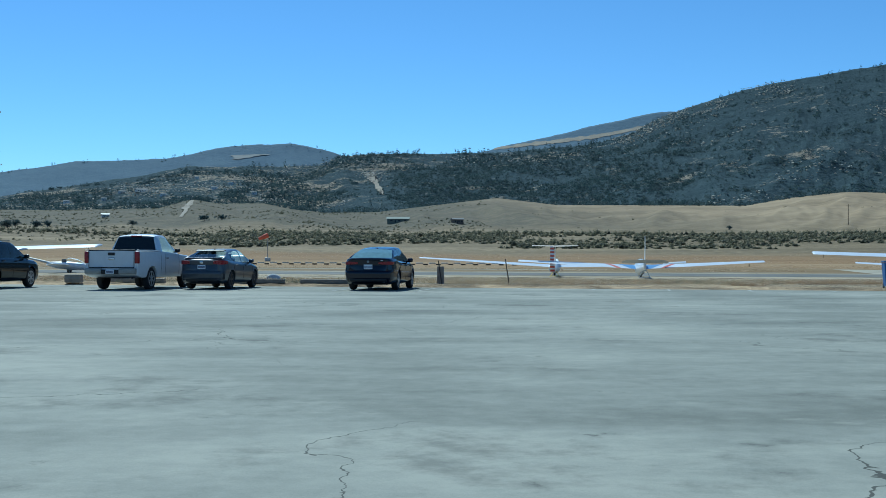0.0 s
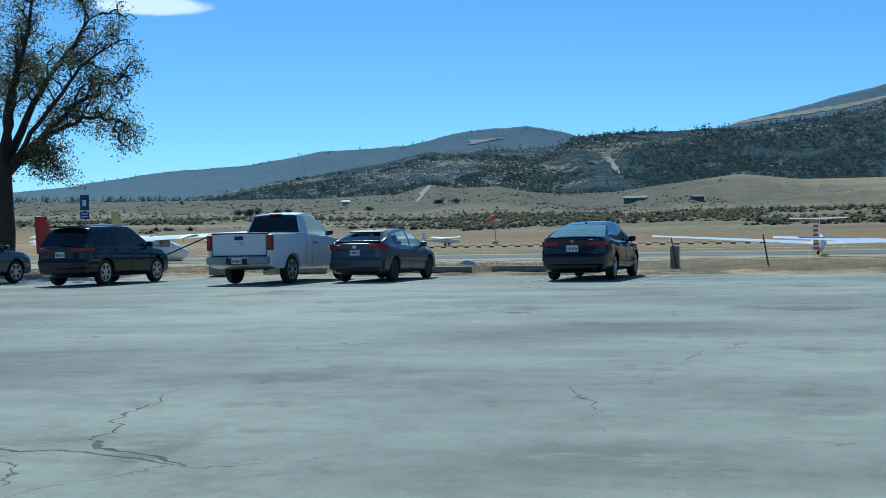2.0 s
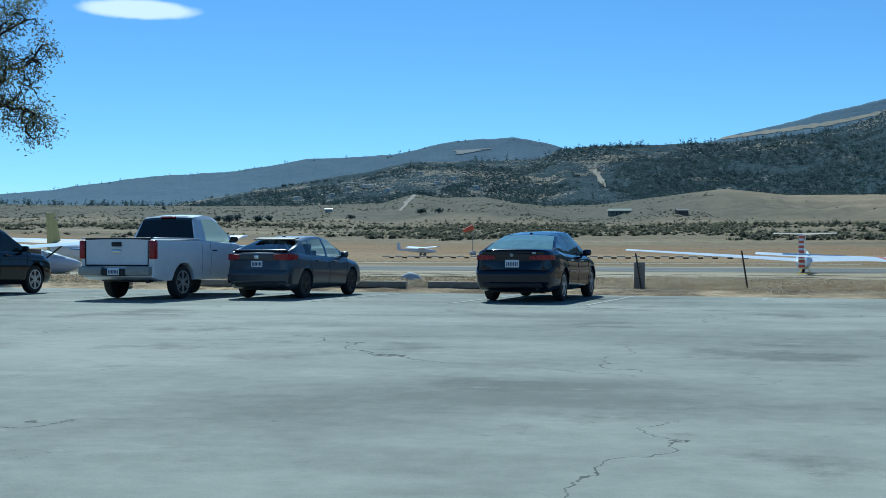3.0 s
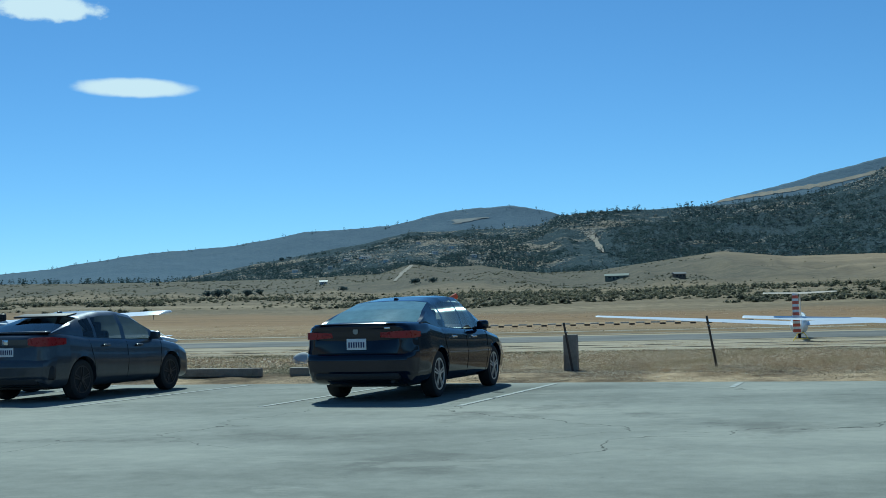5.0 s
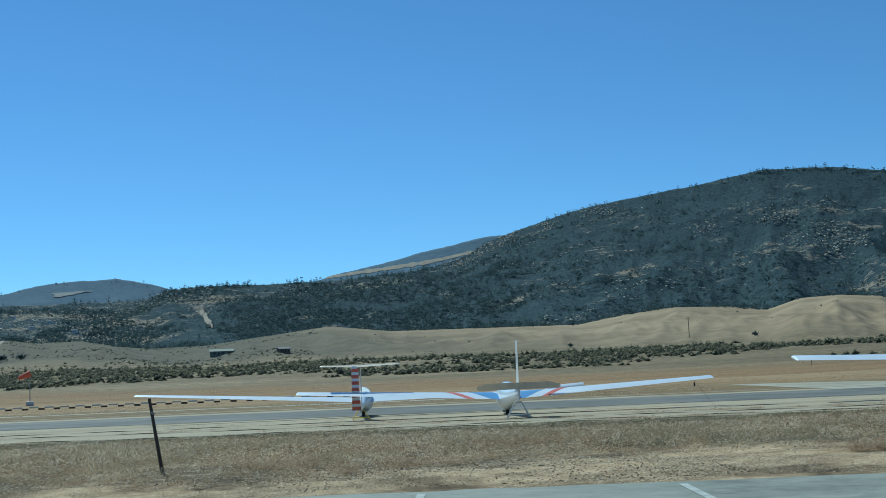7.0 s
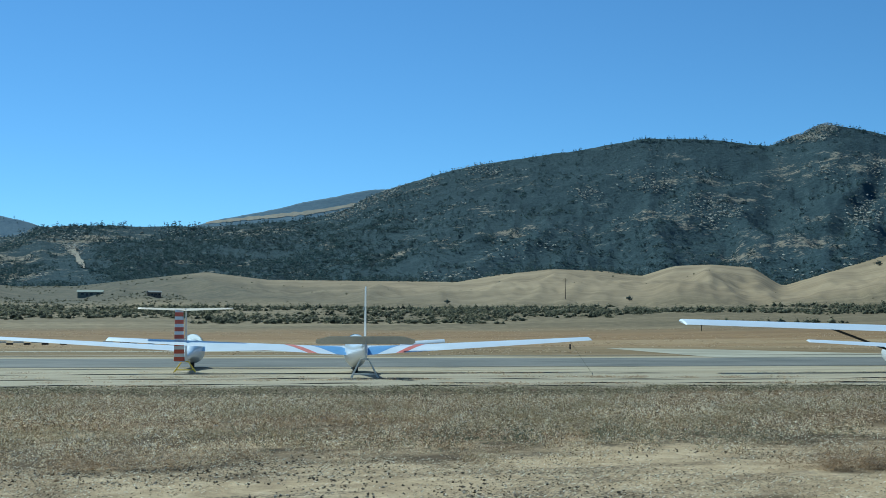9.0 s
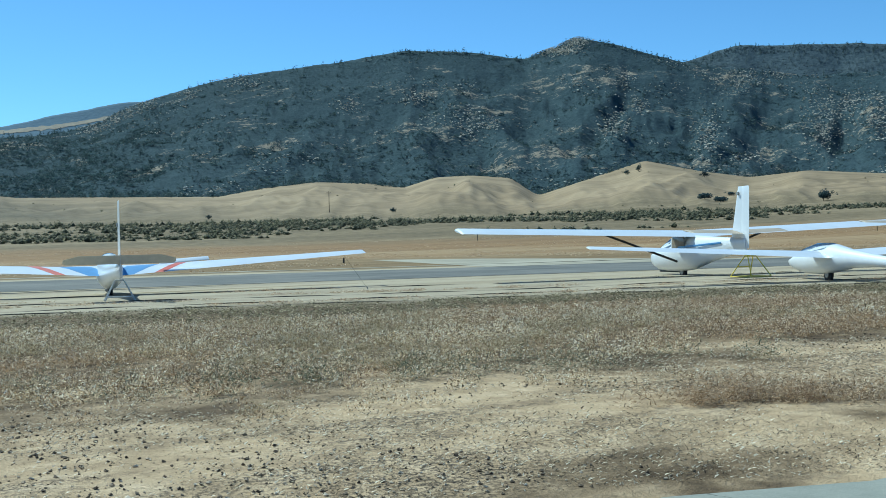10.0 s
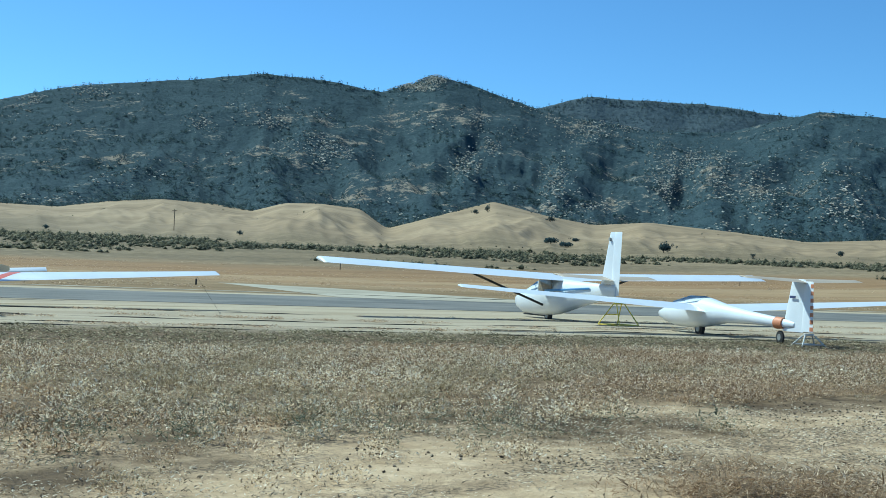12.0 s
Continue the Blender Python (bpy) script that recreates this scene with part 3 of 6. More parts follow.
    for z, cells in zones.items():
        bm = bmesh.new()
        made = {}
        for i, k in cells:
            q = []
            for a, b in ((i, k), (i + 1, k), (i + 1, k + 1), (i, k + 1)):
                if (a, b) not in made:
                    made[a, b] = bm.verts.new(ring[a][b])
                q.append(made[a, b])
            bm.faces.new(q)
        if z == "roof":
            part("roof", bm, s.get("roof_paint", paint), ob)
        else:
            part("side_window" if z.startswith("side") else z, bm, s.get("back_glass", CAR_GLASS) if z == "rear_window" else CAR_GLASS, ob, "tinted glass")
    # cabin
    bm = boxed((0, -0.1, s["seat"] - 0.25), (W * 0.7, 1.6, 0.4), 0.05)
    for x in (-0.36, 0.36):
        add_box(bm, (x, s["seat_y"], s["seat"] + 0.12), (0.5, 0.16, 0.56), 0.05)
        add_box(bm, (x, s["seat_y"] - 0.02, s["seat"] + 0.46), (0.24, 0.1, 0.18), 0.04)
    part("seat", bm, CABIN, ob)
    # wheels
    for yw in s["axles"]:
        for sd in (-1, 1):
            wheel(ob, sd * (W / 2 - 0.15), yw, s["wheel"], 0.22, s["spokes"], sd, s.get("rim", RIM))
    # mirrors, handles, seams
    for sd in (-1, 1):
        bm = boxed((sd * (W / 2 + 0.03), s["mirror"][0], s["mirror"][1]), (0.2, 0.11, 0.14), 0.045)
        add_box(bm, (sd * (W / 2 - 0.05), s["mirror"][0] + 0.02, s["mirror"][1] - 0.05), (0.14, 0.06, 0.05), 0.01)
        part("mirror", bm, s.get("mirror_paint", paint), ob)
        for y, z in s["handles"]:
            part("door_handle", boxed((sd * (W / 2 * 0.985), y, z), (0.05, 0.2, 0.035), 0.012), s.get("handle_paint", paint), ob)
        for y, lean in s["seams"]:
            bm = bmesh.new()
            zz = np.linspace(s["sill"] + 0.1, float(np.interp(y, tl[:, 0], tl[:, 1])) - 0.04, 9)
            for a, b in zip(zz, zz[1:]):
                fa, fb = [(q - s["sill"]) / (float(np.interp(y, tl[:, 0], tl[:, 1])) - s["sill"]) for q in (a, b)]
                wa, wb = [float(np.interp(f, [c for _, c in shape], [g for g, _ in shape])) * float(np.interp(y, ys, hw)) + 0.002 for f in (fa, fb)]
                add_tube(bm, (sd * wa, y + lean * fa, a), (sd * wb, y + lean * fb, b), 0.0035, n=5)
            part("door_seam", bm, SEAM, ob)
    return ob


PLAN = [(-1, 0.74), (-0.985, 0.84), (-0.96, 0.9), (-0.9, 0.95), (-0.75, 0.99), (-0.4, 1.0), (0.5, 1.0), (0.75, 0.97), (0.9, 0.9), (0.97, 0.8), (1, 0.66)]


def number_plate(ob, y, z, bars):
    p = part("number_plate", boxed((0, y, z), (0.31, 0.012, 0.155), 0.004), PLATE, ob, "white number plate with dark bars")
    for k in range(bars):
        part("bar", boxed((-0.115 + 0.23 * k / (bars - 1), y - 0.008, z - 0.008), (0.022, 0.004, 0.075)), INK, p)
    return p


NAVY = plain("navy_black_paint", (0.003, 0.007, 0.02), 0.1, 0.0, var=0.2)
GREY = plain("grey_blue_paint", (0.05, 0.06, 0.075), 0.3, 0.3, var=0.2, coat=0.4)
BLACK = plain("black_paint", (0.006, 0.008, 0.01), 0.1, 0.0, var=0.2)
WHITE = plain("white_paint", (0.62, 0.65, 0.68), 0.35, var=0.06, coat=0.6)


def wrap_lamp(L, W, sd, x0, y1, z0, z1, plan=None, f=0.97):
    """A lamp that runs from x0 on the tail round the rear corner to y1 on the flank."""
    pl = np.array(plan or PLAN)
    path = [(x0, -L / 2 - 0.006)]
    for y in (-L / 2, -L / 2 * 0.992, -L / 2 * 0.985, -L / 2 * 0.97, -L / 2 * 0.95, -L / 2 * 0.92, y1):
        path.append((W / 2 * float(np.interp(y / (L / 2), pl[:, 0], pl[:, 1])) * f + 0.006, y - 0.004))
    rings = []
    for k, (x, y) in enumerate(path):
        g = 0.25 if k in (0, len(path) - 1) else 1.0
        zc, hz = (z0 + z1) / 2, (z1 - z0) / 2 * (0.55 + 0.45 * g)
        rings.append([(sd * x, y, zc - hz), (sd * (x - 0.05), y + 0.05, zc - hz), (sd * (x - 0.05), y + 0.05, zc + hz), (sd * x, y, zc + hz)])
    return loft(rings)


def build_sedan():
    L = 4.9
    spec = dict(name="sedan", back_glass=REAR_GLASS, category="car", L=L, W=1.85, sill=0.2, tail=0.16, wheel=0.335, arch=0.385, axles=(-1.36, 1.46), crown=0.02, plan=PLAN, paint=NAVY,
                top=[(-2.45, 1.045), (-2.43, 1.06), (-2.38, 1.08), (-2.3, 1.085), (-1.75, 1.1), (-1.2, 1.03), (0.2, 0.97), (0.95, 0.97), (1.8, 0.86), (2.25, 0.74), (2.42, 0.6), (2.45, 0.52)],
                rear=[(0.3, -0.06), (0.36, 0.0), (0.42, 0.05), (0.58, 0.06), (0.64, 0.045), (0.67, 0.0), (0.76, -0.015), (0.84, -0.005), (0.9, 0.02), (0.99, 0.03), (1.04, 0.06), (1.07, 0.05)],
                roof=[(-1.95, 1.09), (-1.5, 1.265), (-1.05, 1.395), (-0.5, 1.455), (0.0, 1.48), (0.3, 1.47), (0.52, 1.42), (1.3, 0.97)], rear_glass=-1.08, front_glass=0.5, roof_w=0.61, glass_h=0.46,
                side_glass=((-1.15, -0.92), (-0.85, -0.08), (0.02, 0.82)), seat=0.72, seat_y=-0.35, spokes=5, mirror=(0.62, 1.02), handles=((-0.72, 0.86), (0.28, 0.84)), seams=((-0.95, -0.2), (-0.07, 0.0), (0.95, 0.1)), handle_paint=CHROME)
    ob = car(spot(-8.12, 34.74, 0.004, 0.9) @ Matrix.Diagonal((1, 1, 1.045, 1)), "dark navy sedan with red tail lights parked in a stall", spec)
    for sd in (-1, 1):
        t = part("tail_light", wrap_lamp(4.98, 1.86, sd, 0.4, -2.12, 0.875, 0.975), RED_LENS, ob, "red tail light")
        part("light_bar", boxed((sd * 0.47, -2.5, 0.925), (0.1, 0.012, 0.02), 0.004), RED_LENS, t)
        part("reflector", boxed((sd * 0.68, -2.46, 0.47), (0.16, 0.02, 0.03), 0.006, Matrix.Rotation(sd * 0.12, 3, "Z")), RED_LENS, ob)
    number_plate(ob, -2.462, 0.8, 7)
    part("badge", lathe([(-0.006, 0.03), (-0.006, 0.042), (0.006, 0.042), (0.006, 0.03)], 20), STEEL, ob).matrix_basis = pose(0, -2.488, 0.98, 0, 0, 90)
    part("trim_mark", boxed((0.5, -2.5, 1.02), (0.09, 0.012, 0.025), 0.003), CHROME, ob)
    part("rear_bumper", boxed((0, -2.36, 0.36), (1.34, 0.26, 0.12), 0.05), DARK_PLASTIC, ob)
    part("boot_lip", boxed((0, -2.4, 1.078), (1.2, 0.1, 0.014), 0.006), NAVY, ob)
    part("boot_seam", boxed((0, -2.462, 0.665), (1.24, 0.02, 0.008)), SEAM, ob)
    part("antenna", boxed((0, -0.86, 1.44), (0.05, 0.11, 0.035), 0.014), NAVY, ob)
    part("exhaust", tube((0.55, -2.44, 0.29), (0.55, -2.25, 0.29), 0.035, n=12), DARK_PLASTIC, ob)


def build_hatchback():
    spec = dict(name="hatchback", category="car", L=4.5, W=1.8, sill=0.2, tail=0.14, wheel=0.325, arch=0.375, axles=(-1.34, 1.36), crown=0.02, plan=PLAN, paint=GREY,
                rear=[(0.3, -0.04), (0.4, 0.03), (0.56, 0.05), (0.63, 0.03), (0.68, -0.01), (0.8, -0.02), (0.9, 0.01), (1.0, 0.02)],
                top=[(-2.25, 0.99), (-2.22, 1.02), (-2.12, 1.06), (-1.9, 1.1), (-1.2, 1.02), (0.2, 0.95), (0.95, 0.95), (1.7, 0.84), (2.1, 0.72), (2.22, 0.6), (2.25, 0.5)],
                roof=[(-2.1, 1.07), (-1.6, 1.22), (-1.12, 1.345), (-0.5, 1.42), (0.0, 1.43), (0.4, 1.37), (1.2, 0.95)], rear_glass=-1.15, front_glass=0.38, roof_w=0.6, glass_h=0.46,
                side_glass=((-1.2, -0.95), (-0.85, -0.1), (0.0, 0.75)), seat=0.7, seat_y=-0.3, spokes=5, mirror=(0.75, 1.0), handles=((-0.7, 0.86), (0.3, 0.84)), seams=((-0.95, -0.2), (-0.05, 0.0), (0.95, 0.1)), rim=plain("dark_alloy", (0.06, 0.06, 0.065), 0.4, 0.8))
    ob = car(spot(-14.12, 34.12, 0.004) @ Matrix.Diagonal((0.96, 0.95, 1.02, 1)), "grey hatchback with roof spoiler parked beside the white pickup", spec)
    for sd in (-1, 1):
        part("tail_light", wrap_lamp(4.6, 1.84, sd, 0.5, -1.8, 0.88, 1.02), RED_LENS, ob, "dark red tail light")
        part("bumper_vent", boxed((sd * 0.72, -2.12, 0.46), (0.3, 0.14, 0.22), 0.04, Matrix.Rotation(sd * 0.4, 3, "Z")), DARK_PLASTIC, ob)
    number_plate(ob, -2.246, 0.8, 7)
    part("badge", boxed((0, -2.27, 0.95), (0.12, 0.012, 0.09), 0.01), CHROME, ob)
    part("rear_bumper", boxed((0, -2.14, 0.36), (1.25, 0.24, 0.18), 0.05), DARK_PLASTIC, ob)
    part("rear_spoiler", boxed((0, -1.25, 1.37), (1.12, 0.3, 0.03), 0.012, Matrix.Rotation(radians(9), 3, "X")), DARK_PLASTIC, ob, "black roof spoiler")
    part("boot_spoiler", boxed((0, -2.07, 1.1), (1.45, 0.14, 0.035), 0.014), GREY, ob)
    part("antenna", boxed((0, -0.85, 1.42), (0.04, 0.12, 0.05), 0.016), GREY, ob)


def build_suv(u, v, label, paint, turn=0.0, stretch=(1, 1, 1)):
    spec = dict(name="suv", back_glass=DARK_GLASS, category="car", L=4.6, W=1.86, sill=0.24, tail=0.14, wheel=0.36, arch=0.41, axles=(-1.36, 1.36), crown=0.02, plan=PLAN, paint=paint,
                rear=[(0.4, -0.05), (0.5, 0.03), (0.64, 0.06), (0.7, 0.03), (0.76, 0.0), (0.9, 0.0), (1.04, 0.02)],
                top=[(-2.3, 1.05), (-2.27, 1.07), (-2.2, 1.1), (-1.2, 1.1), (0.9, 1.06), (1.1, 1.04), (1.8, 0.98), (2.15, 0.86), (2.27, 0.7), (2.3, 0.58)],
                roof=[(-2.24, 1.08), (-2.0, 1.45), (-1.82, 1.58), (-1.4, 1.635), (-0.4, 1.66), (0.2, 1.64), (0.45, 1.56), (1.25, 1.03)], rear_glass=-1.85, front_glass=0.42, roof_w=0.66, glass_h=0.55,
                side_glass=((-1.75, -1.1), (-0.98, -0.15), (-0.03, 0.8)), seat=0.86, seat_y=-0.3, spokes=6, mirror=(0.85, 1.13), handles=((-0.8, 0.98), (0.2, 0.97)), seams=((-1.02, -0.15), (-0.1, 0.0), (0.95, 0.08)))
    ob = car(spot(u, v, 0.004, turn) @ Matrix.Diagonal((*stretch, 1)), label, spec)
    for sd in (-1, 1):
        part("tail_light", wrap_lamp(4.7, 1.9, sd, 0.42, -1.9, 0.95, 1.05), RED_LENS, ob, "red tail light")
        part("roof_rail", tube((sd * 0.6, -1.5, 1.67), (sd * 0.6, 0.2, 1.69), 0.018), DARK_PLASTIC, ob)
    number_plate(ob, -2.318, 0.86, 7)
    part("rear_bumper", boxed((0, -2.18, 0.46), (1.4, 0.26, 0.24), 0.06), DARK_PLASTIC, ob)
    part("tail_spoiler", boxed((0, -1.95, 1.62), (1.15, 0.3, 0.035), 0.014), paint, ob)
    part("antenna", boxed((0, -1.3, 1.67), (0.05, 0.14, 0.06), 0.018), DARK_PLASTIC, ob)


def build_pickup():
    spec = dict(name="pickup_truck", back_glass=DARK_GLASS, category="truck", L=5.3, W=2.02, sill=0.42, tail=0.1, wheel=0.39, arch=0.45, axles=(-1.45, 1.75), crown=0.015, paint=WHITE,
                plan=[(-1, 0.94), (-0.985, 0.965), (-0.9, 0.99), (-0.4, 1.0), (0.5, 1.0), (0.75, 0.98), (0.9, 0.93), (0.97, 0.84), (1, 0.72)],
                side=[(0.8, 0.0), (0.95, 0.02), (0.975, 0.1), (0.985, 0.25), (1.0, 0.42), (1.0, 0.6), (0.995, 0.7), (0.985, 0.8), (0.975, 0.92), (0.965, 0.97), (0.93, 0.995)],
                top=[(-2.65, 1.36), (-0.72, 1.38), (-0.66, 1.37), (1.0, 1.3), (1.1, 1.27), (2.0, 1.22), (2.45, 1.12), (2.6, 0.95), (2.65, 0.8)],
                roof=[(-0.78, 1.37), (-0.64, 1.85), (-0.52, 1.935), (-0.1, 1.975), (0.2, 1.96), (0.42, 1.88), (1.15, 1.27)], rear_glass=-0.56, front_glass=0.38, roof_w=0.73, glass_h=0.52,
                side_glass=((-0.35, 0.75),), seat=1.08, seat_y=-0.35, spokes=6, mirror=(0.72, 1.4), handles=((-0.12, 1.12),), seams=((-0.68, 0.0), (-0.3, 0.0), (0.98, 0.0)), mirror_paint=DARK_PLASTIC, handle_paint=DARK_PLASTIC)
    ob = car(spot(-16.8, 33.05, 0.004), "white pickup truck with grey steel rear bumper and regular cab", spec)
    part("tailgate_cap", boxed((0, -2.6, 1.385), (1.72, 0.1, 0.05), 0.015), DARK_PLASTIC, ob, "black tailgate cap")
    for sd in (-1, 1):
        part("bed_rail", boxed((sd * 0.955, -1.68, 1.395), (0.09, 1.86, 0.03), 0.012), WHITE, ob)
        part("tail_light", boxed((sd * 0.93, -2.6, 1.14), (0.15, 0.14, 0.42), 0.02), RED_LENS, ob, "tall red tail light")
        part("gate_seam", boxed((sd * 0.835, -2.66, 1.06), (0.012, 0.02, 0.56)), SEAM, ob)
        part("bumper_step", boxed((sd * 0.63, -2.73, 0.66), (0.62, 0.16, 0.2), 0.03), STEEL, ob, "grey steel bumper end")
    part("bumper_middle", boxed((0, -2.71, 0.63), (0.66, 0.14, 0.16), 0.02), DARK_PLASTIC, ob)
    part("gate_foot", boxed((0, -2.655, 0.785), (1.66, 0.03, 0.03)), SEAM, ob)
    part("gate_handle", boxed((0, -2.665, 1.26), (0.26, 0.03, 0.1), 0.015), DARK_PLASTIC, ob)
    part("badge", boxed((0, -2.665, 1.1), (0.24, 0.02, 0.075), 0.02), CHROME, ob)
    number_plate(ob, -2.79, 0.65, 7)
    part("brake_lamp", boxed((0, -0.6, 1.925), (0.4, 0.06, 0.035), 0.01), RED_LENS, ob)
    part("spare_wheel", lathe([(-0.1, 0.2), (-0.1, 0.36), (0.1, 0.36), (0.1, 0.2)], 24), TYRE, ob).matrix_basis = pose(0, -1.95, 0.5, 0, 90, 0)
    part("exhaust", tube((0.7, -2.5, 0.42), (0.5, -1.9, 0.45), 0.04), DARK_PLASTIC, ob)


build_sedan()
build_hatchback()
build_pickup()
build_suv(-22.25, 31.98, "black suv with roof rails parked near the tree", BLACK, stretch=(1, 0.92, 1.03))
build_suv(-27.2, 31.4, "dark charcoal suv parked at the end of the row", plain("charcoal_paint", (0.03, 0.034, 0.036), 0.3, 0.3, coat=1.0))


# ---- gliders ----
FABRIC = plain("glider_white", (0.72, 0.75, 0.78), 0.32, var=0.05, scale=1.5, coat=0.3)
# stabiliser tan, with underside shade and ground bounce mixed into it
TAN_FABRIC = plain("shaded_tan_fabric", (0.38, 0.315, 0.235), 0.55, var=0.12, scale=2.0)
DULL_WHITE = plain("dull_white", (0.55, 0.55, 0.52), 0.5, var=0.12, scale=2.0)
STRIPE_RED = plain("stripe_red", (0.5, 0.1, 0.06), 0.45, var=0.15)
STRIPE_BLUE = plain("stripe_blue", (0.1, 0.26, 0.52), 0.4, var=0.12)
CANOPY = glass("canopy_glass", (0.94, 0.96, 0.97), 0.03, 1.3)
PALE_PANE = plain("smoked_perspex", (0.2, 0.175, 0.14), 0.12, var=0.15)
YELLOW = plain("yellow_paint", (0.78, 0.6, 0.08), 0.55, var=0.2)
RUST_ORANGE = plain("orange_paint", (0.5, 0.2, 0.09), 0.55, var=0.2)
COCKPIT = plain("cockpit_grey", (0.12, 0.12, 0.12), 0.8)

FOIL = [(0.0, 0.0), (0.03, 0.35), (0.12, 0.75), (0.3, 1.0), (0.55, 0.8), (0.8, 0.38), (1.0, 0.03), (0.8, -0.1), (0.55, -0.22), (0.3, -0.35), (0.1, -0.3), (0.02, -0.18)]


def wing(root, tip, c0, c1, thick, f0=0.0, f1=1.0, skew=0.0, grow=1.0, c_from=0.0, c_to=1.0, round_tip=True, steps=10, up=(0, 0, 1), tilt=None):
    """A tapered wing whose leading edge runs from root to tip; y is forward, the chord runs back along -y."""
    root, tip, up = Vector(root), Vector(tip), Vector(up)
    fall = math.tan(radians((6.0 if up.z else 0.0) if tilt is None else tilt))
    rings = []
    fs = list(np.linspace(f0, f1, steps))
    if round_tip and f1 >= 1.0:
        fs += [1.004, 1.008]
    for f in fs:
        k = 1.0 if f <= 1 else (0.8 if f < 1.006 else 0.35)
        pts = []
        for c, h in FOIL:
            c = c_from + (c_to - c_from) * c
            g = min(1.008, max(0.0, f + skew * (c - 0.5)))
            ch = c0 + (c1 - c0) * min(g, 1)
            p = root.lerp(tip, g)
            t = thick * ch * 0.62 * h * k * grow + (grow - 1) * (0.012 if h > 0 else -0.012)
            pts.append(p + Vector((0, -ch * (0.5 + (c - 0.5) * (0.6 + 0.4 * k)), -fall * ch * c)) + up * t)
        rings.append(pts)
    return loft(rings)


def fuselage(stations, n=20):
    """Skin over (y, half width, middle height, rise above it, drop below it)."""
    return loft([[(w * math.cos(6.2832 * k / n), y, z + (a if math.sin(6.2832 * k / n) > 0 else b) * math.sin(6.2832 * k / n)) for k in range(n)] for y, w, z, a, b in stations])


def bubble(stations, n=14, dip=0.1):
    """The upper half of a skin, for a canopy."""
    rings = []
    for y, w, z, a in stations:
        rings.append([(w * math.cos(math.pi * k / n), y, z + a * math.sin(math.pi * k / n)) for k in range(n + 1)] + [(0, y, z - dip)])
    return loft(rings)


def small_wheel(parent, x, y, z, r, w):
    o = part("wheel", lathe([(-w * 0.55, 0.1 * r), (-w * 0.55, 0.5 * r), (w * 0.55, 0.5 * r), (w * 0.55, 0.1 * r)], 16), STEEL, parent)
    o.matrix_basis = pose(x, y, z)
    part("tyre", lathe([(-w * 0.4, 0.5 * r), (-w * 0.5, 0.7 * r), (-w * 0.3, r), (w * 0.3, r), (w * 0.5, 0.7 * r), (w * 0.4, 0.5 * r)], 20), TYRE, o)


def trestle(m, h, spread, mat, label, r=0.017):
    ob = thing("trestle", m, label, "trestle", "stands under glider tails")
    part("top_bar", boxed((0, 0, h - 0.02), (0.24, 0.07, 0.04), 0.01), mat, ob)
    for x in (-1, 1):
        for y in (-1, 1):
            part("leg", tube((x * spread, y * spread * 0.7, 0.0), (x * 0.12, y * 0.04, h - 0.04), r), mat, ob)
    for y in (-1, 1):
        part("brace", tube((-spread * 0.8, y * spread * 0.56, h * 0.2), (spread * 0.8, y * spread * 0.56, h * 0.2), r * 0.7), mat, ob)
    return ob


def sawhorse(m, h, wide, mat, label):
    """A low tubular stand: a flat ground frame with slanted legs up to one crossbar."""
    ob = thing("sawhorse", m, label, "sawhorse")
    for y in (-0.4, 0.4):
        part("foot_rail", tube((-wide / 2, y, 0.03), (wide / 2, y, 0.03), 0.015), mat, ob)
    for x in (-1, 1):
        part("end_rail", tube((x * wide / 2, -0.4, 0.03), (x * wide / 2, 0.4, 0.03), 0.015), mat, ob)
        for y in (-0.4, 0.4):
            part("leg", tube((x * wide / 2, y, 0.03), (x * wide * 0.2, y * 0.12, h), 0.016), mat, ob)
    part("crossbar", tube((-wide * 0.24, 0, h), (wide * 0.24, 0, h), 0.026), mat, ob)
    part("brace", tube((-wide * 0.33, 0.22, h * 0.5), (wide * 0.33, 0.22, h * 0.5), 0.016), mat, ob)


ROPE = plain("grey_rope", (0.16, 0.14, 0.11), 0.9)


def tie_down(m, h, label="dark tie-down rope with a hanging hook under a wing tip"):
    """A rope from a wing down to a peg in the ground."""
    ob = thing("tie_down", m, label, "rope", "glider tie-downs")
    part("rope", tube((0.6, -0.3, 0.0), (0, 0, h), 0.0035, n=5), ROPE, ob)
    part("hook", boxed((0, 0, h - 0.16), (0.05, 0.03, 0.16), 0.01), DARK_PLASTIC, ob)
    part("peg", tube((0.6, -0.3, -0.05), (0.6, -0.3, 0.05), 0.015, n=6), STEEL, ob)


GROUND = 0.1
FIELD = -0.1


